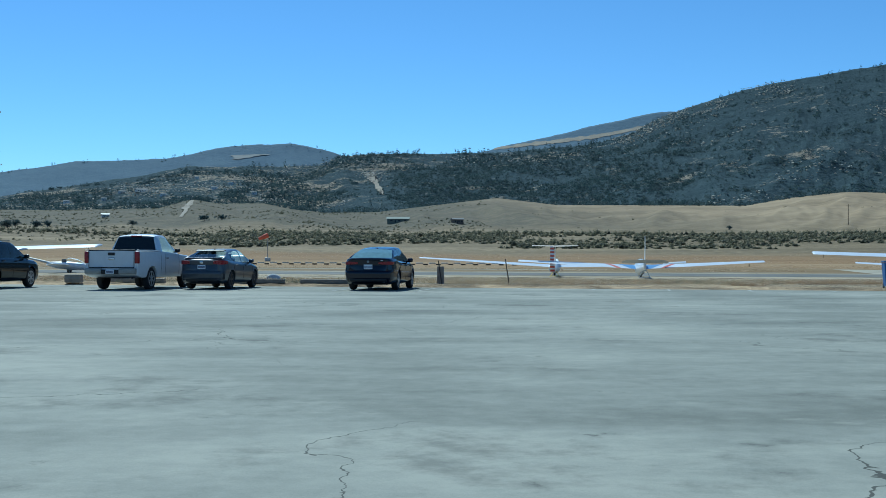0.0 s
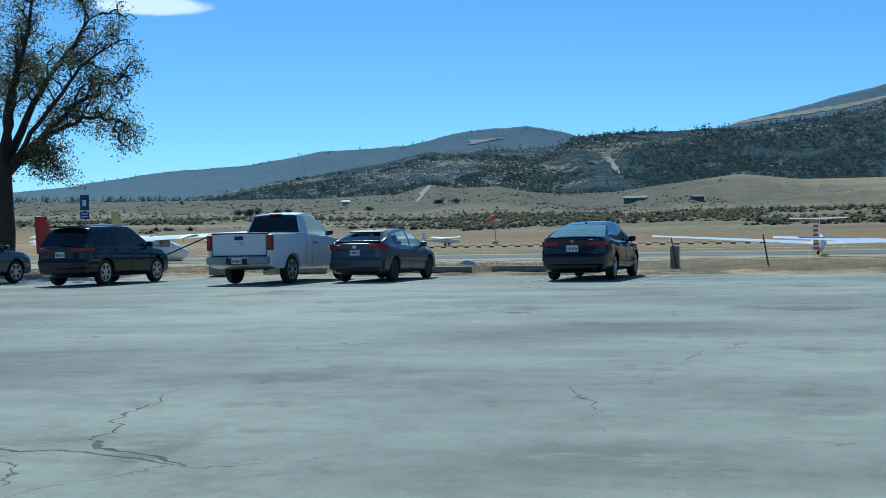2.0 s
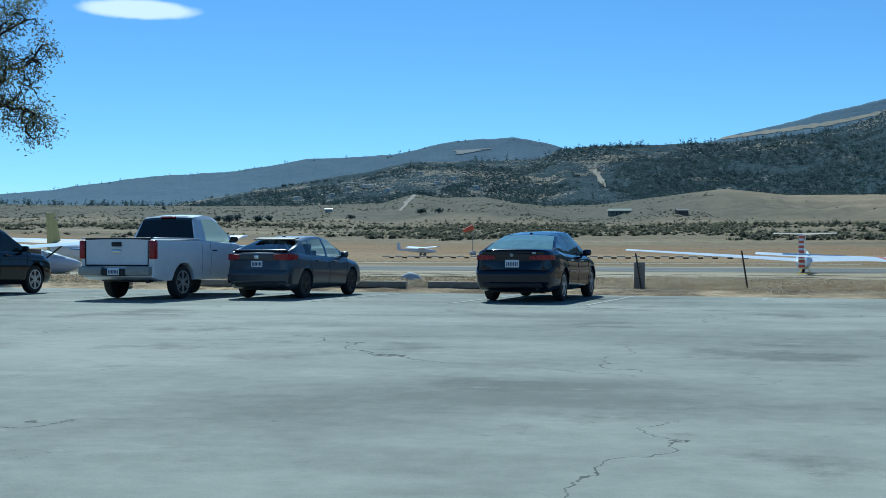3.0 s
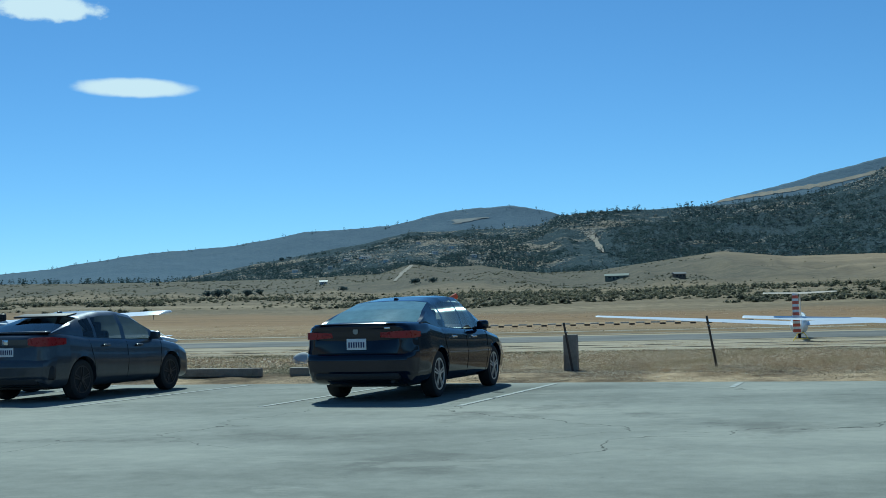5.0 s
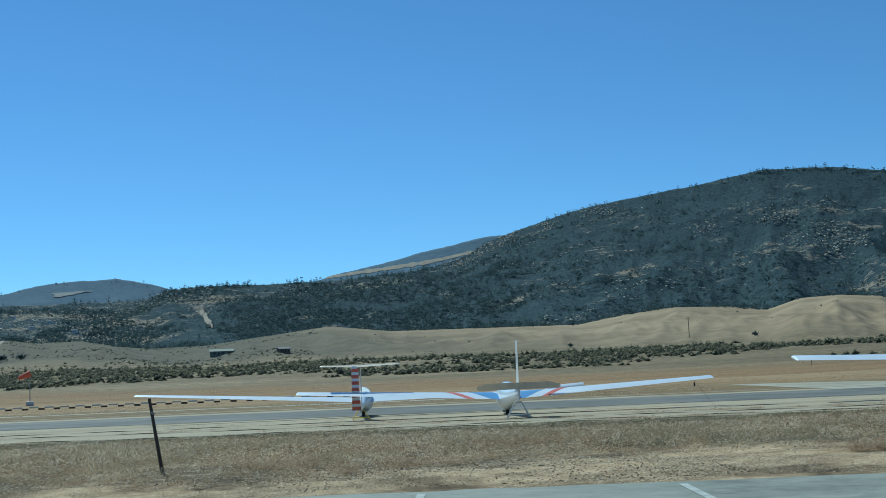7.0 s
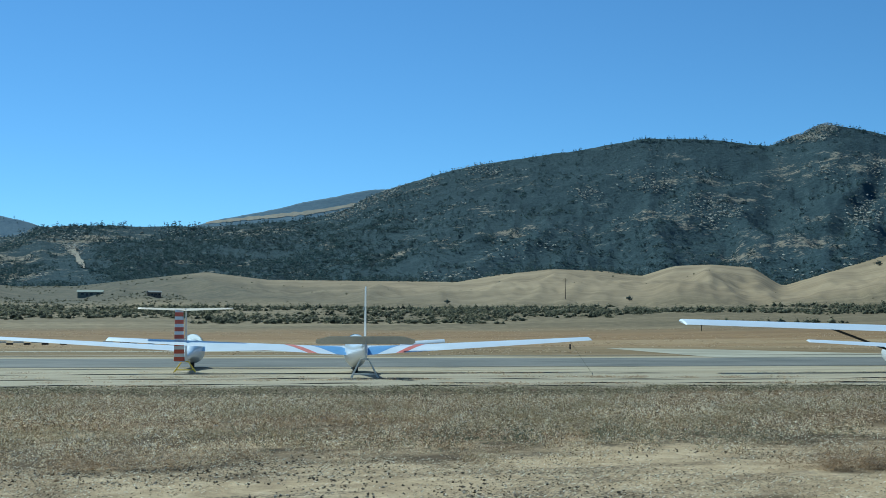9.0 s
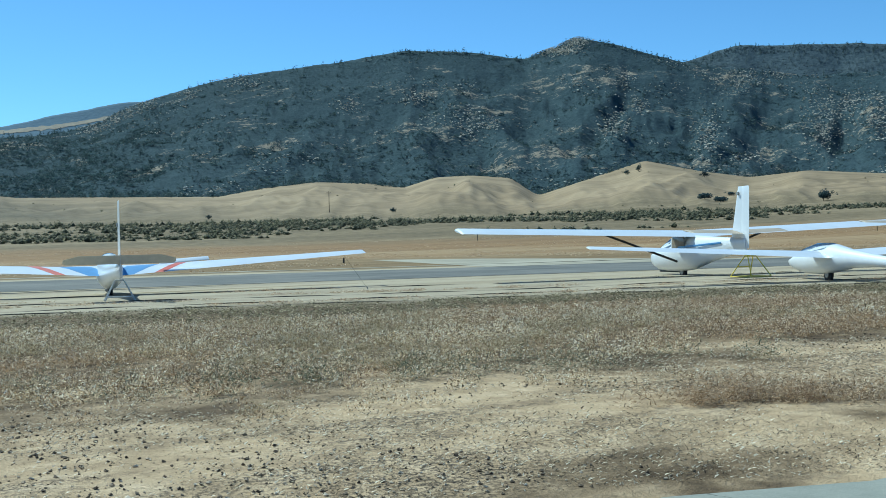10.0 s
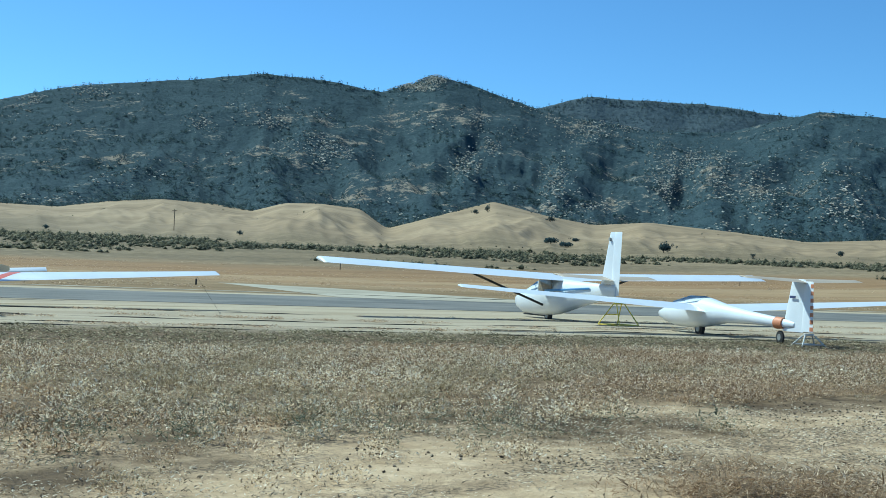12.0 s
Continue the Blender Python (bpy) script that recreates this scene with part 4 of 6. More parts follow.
def glider_low(m, label):
    """White two-seat glider with long forward-set wings, blue and red wing flashes and a tall thin fin; tail towards the lot."""
    ob = thing("glider", m, label, "glider", "gliders parked in a row")
    part("fuselage", fuselage([(-4.75, 0.03, 0.78, 0.06, 0.2), (-4.6, 0.06, 0.78, 0.1, 0.26), (-3.2, 0.13, 0.72, 0.16, 0.24), (-1.6, 0.22, 0.64, 0.24, 0.3), (-0.6, 0.32, 0.62, 0.4, 0.42), (0.4, 0.36, 0.62, 0.46, 0.48), (1.4, 0.36, 0.62, 0.32, 0.46), (2.3, 0.27, 0.58, 0.2, 0.36), (2.8, 0.14, 0.54, 0.12, 0.22), (2.98, 0.02, 0.52, 0.02, 0.04)]), FABRIC, ob)
    part("canopy", bubble([(-0.5, 0.05, 0.92, 0.08), (-0.2, 0.27, 0.9, 0.2), (0.5, 0.31, 0.86, 0.26), (1.4, 0.29, 0.82, 0.22), (2.0, 0.2, 0.76, 0.1), (2.2, 0.04, 0.74, 0.02)]), CANOPY, ob, "clear cockpit canopy")
    for sd in (-1, 1):
        root, tip = (sd * 0.28, 1.0, 0.66), (sd * 7.75, 1.25, 0.99)
        w = part("wing", wing(root, tip, 1.35, 0.62, 0.15), FABRIC, ob, "white wing with blue root and red band")
        part("wing_flash", wing(root, tip, 1.35, 0.62, 0.15, 0.0, 0.12, -0.15, 1.03, round_tip=False), STRIPE_BLUE, w, "blue panel")
        part("wing_band", wing(root, tip, 1.35, 0.62, 0.15, 0.195, 0.235, -0.14, 1.035, round_tip=False), STRIPE_RED, w, "red diagonal band")
        part("stabiliser", wing((sd * 0.02, -3.95, 0.93), (sd * 1.28, -4.05, 0.95), 0.7, 0.42, 0.1), DULL_WHITE, ob)
    # elevator gets a tan-grey that holds the shade on its rear side
    part("elevator", loft([[(-w, y, z), (w, y, z), (w, y - 0.025, z), (-w, y - 0.025, z)] for w, y, z in ((1.3, -4.62, 0.86), (1.38, -4.66, 0.9), (1.36, -4.72, 0.98), (1.05, -4.78, 1.05), (1.0, -4.785, 1.06))]), plain("elevator_shade_grey", (0.58, 0.54, 0.46), 0.6, var=0.12), ob, "raised elevator, its shaded side painted grey")
    part("spoiler", boxed((2.1, 0.1, 0.88), (1.45, 0.22, 0.02), 0.006, Matrix.Rotation(radians(-3.1), 3, "Y") @ Matrix.Rotation(radians(24), 3, "X")), FABRIC, ob, "raised white spoiler plate")
    part("fin", wing((0, -3.9, 0.85), (0, -4.25, 2.3), 0.62, 0.34, 0.1, up=(1, 0, 0)), FABRIC, ob)
    part("rudder", wing((0, -4.48, 0.6), (0, -4.58, 2.3), 0.34, 0.26, 0.12, up=(1, 0, 0)), FABRIC, ob)
    part("tail_light", tube((0, -4.3, 1.72), (0, -4.3, 1.8), 0.045, n=10), STEEL, ob)
    small_wheel(ob, 0, 0.5, 0.12, 0.22, 0.14)
    part("skid", boxed((0, 1.6, 0.08), (0.1, 1.6, 0.06), 0.015), DARK_PLASTIC, ob)
    return ob


def glider_t_tail(m, label, stripes, fin_h, span, roll=0.0, dihedral=0.045, dolly=False, deep=1.0):
    """White fibreglass glider with a T tail; tail towards the lot."""
    ob = thing("glider", m, label, "glider", "gliders parked in a row")
    part("fuselage", fuselage([(-3.75, 0.03, 0.42, 0.06, 0.06), (-3.3, 0.09, 0.44, 0.1, 0.1), (-2.0, 0.14, 0.5, 0.14, 0.14), (-0.9, 0.21, 0.55, 0.2 * deep, 0.22), (0.0, 0.3 * deep, 0.57, 0.32 * deep, 0.36), (0.8, 0.33 * deep, 0.55, 0.3 * deep, 0.4), (1.6, 0.3 * deep, 0.52, 0.2, 0.36), (2.2, 0.2, 0.48, 0.13, 0.24), (2.55, 0.1, 0.45, 0.07, 0.12), (2.7, 0.015, 0.44, 0.01, 0.02)]), FABRIC, ob)
    part("canopy", bubble([(0.0, 0.1, 0.83 * deep, 0.06), (0.25, 0.24 * deep, 0.72 * deep, 0.2), (0.9, 0.29 * deep, 0.64 * deep, 0.28), (1.6, 0.26 * deep, 0.6, 0.2), (2.1, 0.16, 0.55, 0.09), (2.3, 0.03, 0.53, 0.02)]), CANOPY, ob, "clear cockpit canopy")
    s, c = math.sin(radians(roll)), math.cos(radians(roll))
    for sd in (-1, 1):
        dz = span * (dihedral + (s if sd < 0 else -0.1 * s))
        root, tip = (sd * 0.2, 0.75, 0.66), (sd * span, 0.55, 0.66 + dz)
        w = part("wing", wing(root, tip, 1.0, 0.42, 0.15), FABRIC, ob, "long white fibreglass wing")
        part("stabiliser", wing((0, -3.62, fin_h), (sd * 1.5, -3.78, fin_h + 0.03), 0.6, 0.38, 0.09), TAN_FABRIC, ob)
    part("fin", wing((0, -3.28, 0.28), (0, -3.62, fin_h), 0.8, 0.5, 0.11, up=(1, 0, 0)), FABRIC, ob)
    r = part("rudder", wing((0, -4.02, 0.3), (0, -4.1, fin_h - 0.04), 0.42, 0.32, 0.14, up=(1, 0, 0)), FABRIC, ob)
    n = 7
    for k in range(n):
        a, b = k / n + 0.02, k / n + 0.55 / n + 0.02
        if stripes == "bars":
            part("stripe", wing((0, -4.02, 0.3), (0, -4.1, fin_h - 0.04), 0.42, 0.32, 0.14, a, b, 0, 1.06, round_tip=False, steps=2, up=(1, 0, 0)), STRIPE_RED, r, "red band")
        else:
            part("stripe", wing((0, -4.02, 0.3), (0, -4.1, fin_h - 0.04), 0.42, 0.32, 0.14, a, b, 0, 1.06, 0.72, 1.03, False, 2, (1, 0, 0)), RUST_ORANGE, r, "orange band")
    if stripes == "bars":
        hinge = Vector((0, -4.02, 0))
        r.matrix_basis = Matrix.Translation(hinge) @ Matrix.Rotation(radians(-52), 4, "Z") @ Matrix.Translation(-hinge)
    small_wheel(ob, 0, 0.45, 0.17, 0.2, 0.13)
    part("gear_leg", boxed((0, 0.45, 0.3), (0.2, 0.34, 0.14), 0.03), FABRIC, ob)
    if dolly:
        part("tail_dolly", lathe([(-0.15, 0.08), (-0.15, 0.115), (0.15, 0.13), (0.15, 0.1)], 16), RUST_ORANGE, ob, "orange tail dolly clamp").matrix_basis = pose(0, -3.2, 0.44, 0, 0, 90)
        small_wheel(ob, 0.0, -3.2, 0.14, 0.14, 0.07)
        part("registration", boxed((-0.052, -3.72, fin_h - 0.36), (0.01, 0.22, 0.05), 0.0), INK, ob)
    return ob


def glider_strut(m, label, fin_mat):
    """Strut-braced high-wing trainer glider; tail towards the lot."""
    ob = thing("glider", m, label, "glider", "gliders parked in a row")
    part("fuselage", fuselage([(-3.35, 0.04, 0.95, 0.14, 0.2), (-2.6, 0.12, 0.9, 0.2, 0.26), (-1.2, 0.26, 0.82, 0.34, 0.42), (-0.1, 0.36, 0.72, 0.5, 0.54), (0.9, 0.38, 0.66, 0.48, 0.56), (1.7, 0.37, 0.6, 0.34, 0.5), (2.4, 0.3, 0.56, 0.24, 0.42), (2.85, 0.18, 0.54, 0.14, 0.28), (3.05, 0.03, 0.52, 0.03, 0.05)]), FABRIC, ob)
    part("canopy", bubble([(0.95, 0.34, 0.8, 0.36), (1.35, 0.34, 0.78, 0.36), (1.9, 0.3, 0.72, 0.22), (2.35, 0.2, 0.7, 0.06), (2.45, 0.04, 0.69, 0.02)]), CANOPY, ob, "clear front canopy")
    for sd in (-1, 1):
        part("side_window", boxed((sd * 0.375, 0.35, 0.98), (0.03, 0.85, 0.36), 0.012), PALE_PANE, ob, "brown smoked window")
        part("window_frame", boxed((sd * 0.372, 0.82, 0.93), (0.035, 0.06, 0.38), 0.012), FABRIC, ob)
        part("side_stripe", boxed((sd * 0.315, -0.95, 0.9), (0.02, 2.4, 0.06), 0.008, Matrix.Rotation(sd * -0.11, 3, "Z") @ Matrix.Rotation(-0.05, 3, "X")), STRIPE_BLUE, ob, "blue side stripe")
        w = part("wing", wing((sd * 0.0, 0.85, 1.28), (sd * 7.9, 0.85, 1.5), 1.3, 1.1, 0.14), FABRIC, ob, "white fabric wing")
        part("strut", tube((sd * 0.33, 0.55, 0.42), (sd * 3.1, 0.5, 1.34), 0.035, n=8), DARK_PLASTIC, ob, "black wing strut")
        part("stabiliser", wing((sd * 0.02, -2.3, 1.3), (sd * 1.6, -2.4, 1.33), 0.95, 0.7, 0.07), TAN_FABRIC, ob)
        part("tip_wheel", tube((sd * 7.3, 0.4, 1.2), (sd * 7.3, 0.4, 1.42), 0.012, n=5), DARK_PLASTIC, ob)
    part("fin", wing((0, -2.5, 1.1), (0, -2.95, 2.5), 0.6, 0.3, 0.1, up=(1, 0, 0)), fin_mat, ob)
    part("rudder", wing((0, -3.05, 0.8), (0, -3.2, 2.5), 0.46, 0.4, 0.12, up=(1, 0, 0)), fin_mat, ob)
    part("fin_mark", tube((-0.06, -2.98, 2.32), (0.06, -2.98, 2.32), 0.05, n=12), STEEL, ob)
    small_wheel(ob, 0, 0.75, 0.12, 0.2, 0.14)
    part("skid", boxed((0, 1.7, 0.1), (0.1, 1.5, 0.05), 0.015), DARK_PLASTIC, ob)
    part("seat", boxed((0, 0.9, 0.7), (0.5, 1.0, 0.6), 0.08), COCKPIT, ob)
    return ob


def at(x, y, heading, z=FIELD):
    """Pose at a world place, nose turned heading degrees to the right of the y axis."""
    return pose(x, y, z, 0, 0, -heading) @ Matrix.Diagonal((1, 1, 1.1, 1))


def ahead(x, y, heading, along, right=0.0):
    h = radians(heading)
    return x + along * math.sin(h) + right * math.cos(h), y + along * math.cos(h) - right * math.sin(h)


# each is set out from the foot of its fin
A_H, B_H, C_H, D_H = 11.0, 12.5, 15.5, 21.0
ax, ay = ahead(14.46, 67.66, A_H, 4.0)
glider_t_tail(at(ax, ay, A_H), "white glider with red banded rudder on a yellow stand", "bars", 1.86, 9.3, roll=2.4, dihedral=0.01, deep=1.28)
trestle(at(*ahead(14.46, 67.66, A_H, 0.1), A_H), 0.33, 0.34, YELLOW, "small yellow stand under a glider tail")
bx, by = ahead(18.45, 60.47, B_H, 4.45)
glider_low(at(bx, by, B_H), "white glider with blue and red wing flashes and raised elevator")
trestle(at(*ahead(18.45, 60.47, B_H, 0.25), B_H), 0.5, 0.38, DULL_WHITE, "pale tubular trestle under a glider tail")
cx, cy = ahead(36.31, 56.63, C_H, 3.2)
glider_strut(at(cx, cy, C_H), "white strut-braced glider with black struts and square fin", FABRIC)
sawhorse(at(*ahead(36.31, 56.63, C_H, -0.2, 0.1), C_H - 20), 0.6, 0.9, YELLOW, "yellow tubular sawhorse standing near a glider tail")
dx, dy = ahead(33.47, 48.07, D_H, 4.2)
glider_t_tail(at(dx, dy, D_H), "white glider with orange rudder edge bands and tail dolly", "edge", 1.36, 6.65, roll=0.0, dolly=True)
trestle(at(*ahead(33.47, 48.07, D_H, -0.1), D_H), 0.27, 0.32, DULL_WHITE, "white tubular trestle under a glider tail")
ex, ey = world_of(-46.9, 70.0)
glider_strut(at(ex, ey, TURN) @ Matrix.Diagonal((1.3, 1.3, 1.25, 1)), "white high-wing glider with pale yellow fin", plain("pale_yellow", (0.55, 0.5, 0.2), 0.45))
gx, gy = world_of(-40.2, 51.0)
glider_strut(at(*ahead(gx, gy, 40, 3.0), 40), "white high-wing aircraft with red fin near the tree", plain("fin_red", (0.4, 0.03, 0.025), 0.45))


# ---- plants ----
def leaf_material(name, stops, soft=0.35, patch=None):
    m, t, p = nodes_of(name)
    g = t.nodes.new("ShaderNodeNewGeometry")
    c = ramp(t, g.outputs["Random Per Island"], stops)
    if patch:
        c = mix(t, calc(t, "MULTIPLY", step(t, noise_node(t, place(t), patch[0], 4), 0.45, 0.6), 0.6), c, patch[1])
    t.links.new(c, p.inputs["Base Color"])
    p.inputs["Roughness"].default_value = 0.8
    p.inputs["Specular IOR Level"].default_value = 0.2
    if soft:
        tr, mx, out = t.nodes.new("ShaderNodeBsdfTranslucent"), t.nodes.new("ShaderNodeMixShader"), t.nodes["Material Output"]
        t.links.new(c, tr.inputs["Color"])
        mx.inputs[0].default_value = soft
        t.links.new(p.outputs[0], mx.inputs[1])
        t.links.new(tr.outputs[0], mx.inputs[2])
        t.links.new(mx.outputs[0], out.inputs["Surface"])
    return m


def joined(name, verts, faces, mat, label, category, parent=None, smooth_faces=False):
    me = bpy.data.meshes.new(name)
    me.from_pydata(verts.tolist(), [], faces.tolist())
    if smooth_faces:
        me.polygons.foreach_set("use_smooth", [True] * len(me.polygons))
    me.materials.append(mat)
    ob = new(name, me)
    ob.parent = parent
    return tagged(ob, label, category, kind="stuff") if parent is None else tagged(ob, label, kind="stuff")


def spread(kinds, pts, turn, size, rs):
    """Copies of template clumps at pts: turned, scaled (x, z) and joined into arrays."""
    vv, ff, n = [], [], 0
    which = rs.randint(0, len(kinds), len(pts))
    for k, (tv, tf) in enumerate(kinds):
        sel = which == k
        c, s = np.cos(turn[sel]), np.sin(turn[sel])
        x = tv[None, :, 0] * size[sel, 0, None]
        y = tv[None, :, 1] * size[sel, 0, None]
        z = tv[None, :, 2] * size[sel, 1, None]
        co = np.stack([x * c[:, None] - y * s[:, None], x * s[:, None] + y * c[:, None], z], -1) + pts[sel][:, None, :]
        m = len(co)
        ff.append((tf[None] + (n + np.arange(m) * len(tv))[:, None, None]).reshape(-1, tf.shape[1]))
        vv.append(co.reshape(-1, 3))
        n += m * len(tv)
    return np.concatenate(vv), np.concatenate(ff)


def sprays(rs, n, shape):
    """A crown of loose leaf sprays, each one triangle, that lets light through; shape gives the crown's radius by height."""
    v = []
    for _ in range(n):
        z = rs.uniform(0.02, 0.95)
        a, r = rs.uniform(0, 6.2832), shape(z) * rs.uniform(0.2, 1.0) ** 0.6
        c = np.array([r * math.cos(a), r * math.sin(a), z])
        size = 0.1 + 0.75 * shape(z)
        d, e = rs.normal(0, 1, 3), rs.normal(0, 1, 3)
        d, e = d / np.linalg.norm(d), e / np.linalg.norm(e)
        v += [c - d * size * 0.55, c + d * size * 0.5, c + e * size * 0.75]
    v = np.array(v)
    v[:, 2] = np.clip(v[:, 2], -0.05, 1.0)
    return v, np.arange(3 * n).reshape(-1, 3)


def tuft(rs, tall):
    """A bushy crown seen from far off, about 1 wide."""
    v, f = sprays(rs, 13, lambda z: 0.46 * math.sqrt(max(0.05, 1 - (z - 0.25) ** 2 * 1.6)))
    return v * np.array([1, 1, tall]), f


def pine(rs):
    """A ragged pine seen from far off, 1 tall."""
    return sprays(rs, 15, lambda z: 0.04 + 0.22 * (1 - z) ** 0.7)


def pebble(rs, tall):
    """An uneven eight-sided stone."""
    v = [(0.5 * rs.uniform(0.6, 1.2) * math.cos(1.5708 * k + rs.uniform(-0.4, 0.4)), 0.5 * rs.uniform(0.6, 1.2) * math.sin(1.5708 * k + rs.uniform(-0.4, 0.4)), tall * rs.uniform(0.1, 0.5)) for k in range(4)]
    v += [(rs.uniform(-0.2, 0.2), rs.uniform(-0.2, 0.2), tall), (0, 0, -0.3 * tall)]
    f = []
    for k in range(4):
        f += [(k, (k + 1) % 4, 4), ((k + 1) % 4, k, 5)]
    return np.array(v), np.array(f)


def weed(rs, n, long, thin, tall):
    """A low rounded weed of short stems and curled leaves that stand out from its heart, about 1 wide."""
    v, f = [], []
    for _ in range(n):
        a, r = rs.uniform(0, 6.3), rs.uniform(0, 1) ** 0.55 * 0.46
        out = np.array([math.cos(a), math.sin(a), 0.0])
        top = tall * (1 - (r / 0.5) ** 2 * 0.75)
        c = out * r + np.array([0, 0, top * rs.uniform(0.1, 0.95)])
        d = out * (0.3 + r) + np.array([0, 0, rs.uniform(0.2, 1.3)]) + rs.normal(0, 0.45, 3)
        flat = rs.uniform() < 0.4
        d = d * (np.array([1, 1, 0.15]) if flat else 1.0)
        d = d / np.linalg.norm(d) * rs.uniform(0.4, 1.0) * long
        s = np.cross(d, np.array([0, 0, 1.0]) + rs.normal(0, 0.35, 3) if flat else rs.normal(0, 1, 3))
        s = s / np.linalg.norm(s) * thin * rs.uniform(0.5, 1.2)
        k = len(v)
        v += [c - s, c + s, c + d]
        f.append((k, k + 1, k + 2))
    v = np.array(v)
    v[:, 2] = np.maximum(v[:, 2], -0.02)
    return v, np.array(f)


def vnoise(x, y, s, seed=0.0):
    return np.array([noise.noise((a * s, b * s, seed)) for a, b in zip(x, y)])


def flakes(rs, n, long, thin, tall, dome=True):
    """A low mat of small dry leaves and stems, about 1 wide; every leaf is one thin triangle."""
    v, f = [], []
    for _ in range(n):
        a, r = rs.uniform(0, 6.3), rs.uniform(0, 1) ** 0.6 * 0.5
        top = tall * (1 - (r / 0.5) ** 2 * 0.8) if dome else tall
        c = np.array([r * math.cos(a), r * math.sin(a), top * rs.uniform(0.05, 1.0)])
        flat = rs.uniform() < 0.55
        d = rs.normal(0, 1, 3) * (np.array([1, 1, 0.3]) if flat else 1.0) + np.array([0, 0, 0.2])
        d = d / np.linalg.norm(d) * rs.uniform(0.4, 1.0) * long
        s = np.cross(d, np.array([0, 0, 1.0]) + rs.normal(0, 0.3, 3) if flat else rs.normal(0, 1, 3))
        s = s / np.linalg.norm(s) * thin * rs.uniform(0.5, 1.2)
        k = len(v)
        v += [c - s, c + s, c + d]
        f.append((k, k + 1, k + 2))
    v = np.array(v)
    v[:, 2] = np.maximum(v[:, 2], -0.02)
    return v, np.array(f)


def bush(rs, tall):
    """A rounded shrub: a lumpy body with loose leaves standing off it."""
    bv, bf = pebble(rs, 0.9 * tall)
    lv, lf = flakes(rs, 24, 0.3, 0.12, tall * 1.1)
    return np.concatenate([bv * np.array([0.75, 0.75, 0.75]), lv]), np.concatenate([bf, lf + len(bv)])


# houses on the wooded hill: bearing, height in degrees, width in metres
HOMES = ((-8.6, 3.02, 24), (-9.5, 2.95, 14), (-7.6, 2.85, 12), (-10.3, 2.6, 10), (-5.2, 3.2, 12), (-4.4, 3.45, 10), (-6.0, 3.7, 9), (-3.3, 3.0, 10), (-12.0, 2.45, 12))


def scatter_far():
    rs = np.random.RandomState(4)
    # pine and scrub greens are shifted towards blue to stand in for haze
    pine_leaf = leaf_material("pine_haze_green", [(0.0, (0.03, 0.056, 0.062)), (0.6, (0.055, 0.086, 0.09)), (1.0, (0.1, 0.132, 0.125))], 0.5)
    scrub = leaf_material("chaparral_haze_green", [(0.0, (0.045, 0.074, 0.081)), (0.6, (0.075, 0.109, 0.113)), (1.0, (0.136, 0.161, 0.146))], 0.5)
    sage = leaf_material("sage_green", [(0.0, (0.06, 0.066, 0.042)), (0.6, (0.15, 0.15, 0.095)), (1.0, (0.3, 0.275, 0.18))], 0.5)

    def slope_place(a, q):
        r = 1540 + 1458 * q
        return HUB[0] + r * np.sin(np.radians(a)), HUB[1] + r * np.cos(np.radians(a))

    # low scrub over the whole mountain
    n = 26000
    a, q = rs.uniform(-24, 62, n), rs.uniform(0, 1, n) ** 0.9
    x, y = slope_place(a, q)
    bare = vnoise(x, y, 0.0045, 3.1) + 0.45 * vnoise(x, y, 0.02, 9.0)
    keep = bare < np.interp(a, [-2, 4, 34, 40], [0.14, 0.4, 0.4, 0.24])
    x, y, a = x[keep], y[keep], a[keep]
    w = rs.uniform(2.6, 6.2, len(x))
    v, f = spread([tuft(rs, t) for t in (0.5, 0.65, 0.8, 0.9)], np.stack([x, y, land_z("mountain", x, y) - 0.6], 1), rs.uniform(0, 6.3, len(x)), np.stack([w, w * rs.uniform(0.6, 1.0, len(x))], 1), rs)
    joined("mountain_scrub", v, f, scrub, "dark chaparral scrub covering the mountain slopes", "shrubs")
    # pines: dense low on the slope and on the near wooded hill, single ones towards the top
    n = 33000
    a, q = rs.uniform(-21, 62, n), rs.uniform(0, 1, n)
    a[:15000] = rs.uniform(-19, 18, 15000)
    x, y = slope_place(a, q)
    grove = vnoise(x, y, 0.0055, 5.0) + 0.6 * vnoise(x, y, 0.02, 2.2) + 0.25 * rs.uniform(-1, 1, n)
    want = np.interp(a, [-20, -4, 3, 12, 22, 36, 44, 62], [0.1, 0.06, -0.2, -0.3, -0.14, 0.0, 0.03, 0.0]) + np.interp(q, [0, 0.12, 0.35, 0.7, 1.0], [-0.45, -0.3, 0.0, 0.2, 0.25]) * np.interp(a, [0, 16, 26], [0.1, 0.5, 1.0])
    keep = grove > want
    for ha, he, wd in HOMES:
        hx, hy, _ = on_slope("mountain", ha, he)
        hr = math.hypot(hx - HUB[0], hy - HUB[1])
        near = np.hypot(x - HUB[0], y - HUB[1]) - hr
        keep &= ~((np.abs(a - ha) < 0.2 + 0.012 * wd) & (near > -130) & (near < 12))
    x, y, a = x[keep], y[keep], a[keep]
    h = rs.uniform(6, 12.5, len(x)) * np.interp(a, [10, 24], [1.0, 0.95])
    kinds = [pine(rs) for _ in range(4)] + [tuft(rs, 0.85) for _ in range(3)]
    v, f = spread(kinds, np.stack([x, y, land_z("mountain", x, y) - 0.6], 1), rs.uniform(0, 6.3, len(x)), np.stack([h * rs.uniform(0.9, 1.4, len(x)), h * 0.85], 1), rs)
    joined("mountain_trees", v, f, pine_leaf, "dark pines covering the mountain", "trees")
    # pale rock outcrops
    n = 17000
    a, q = rs.uniform(-13, 62, n), rs.uniform(0.06, 0.985, n)
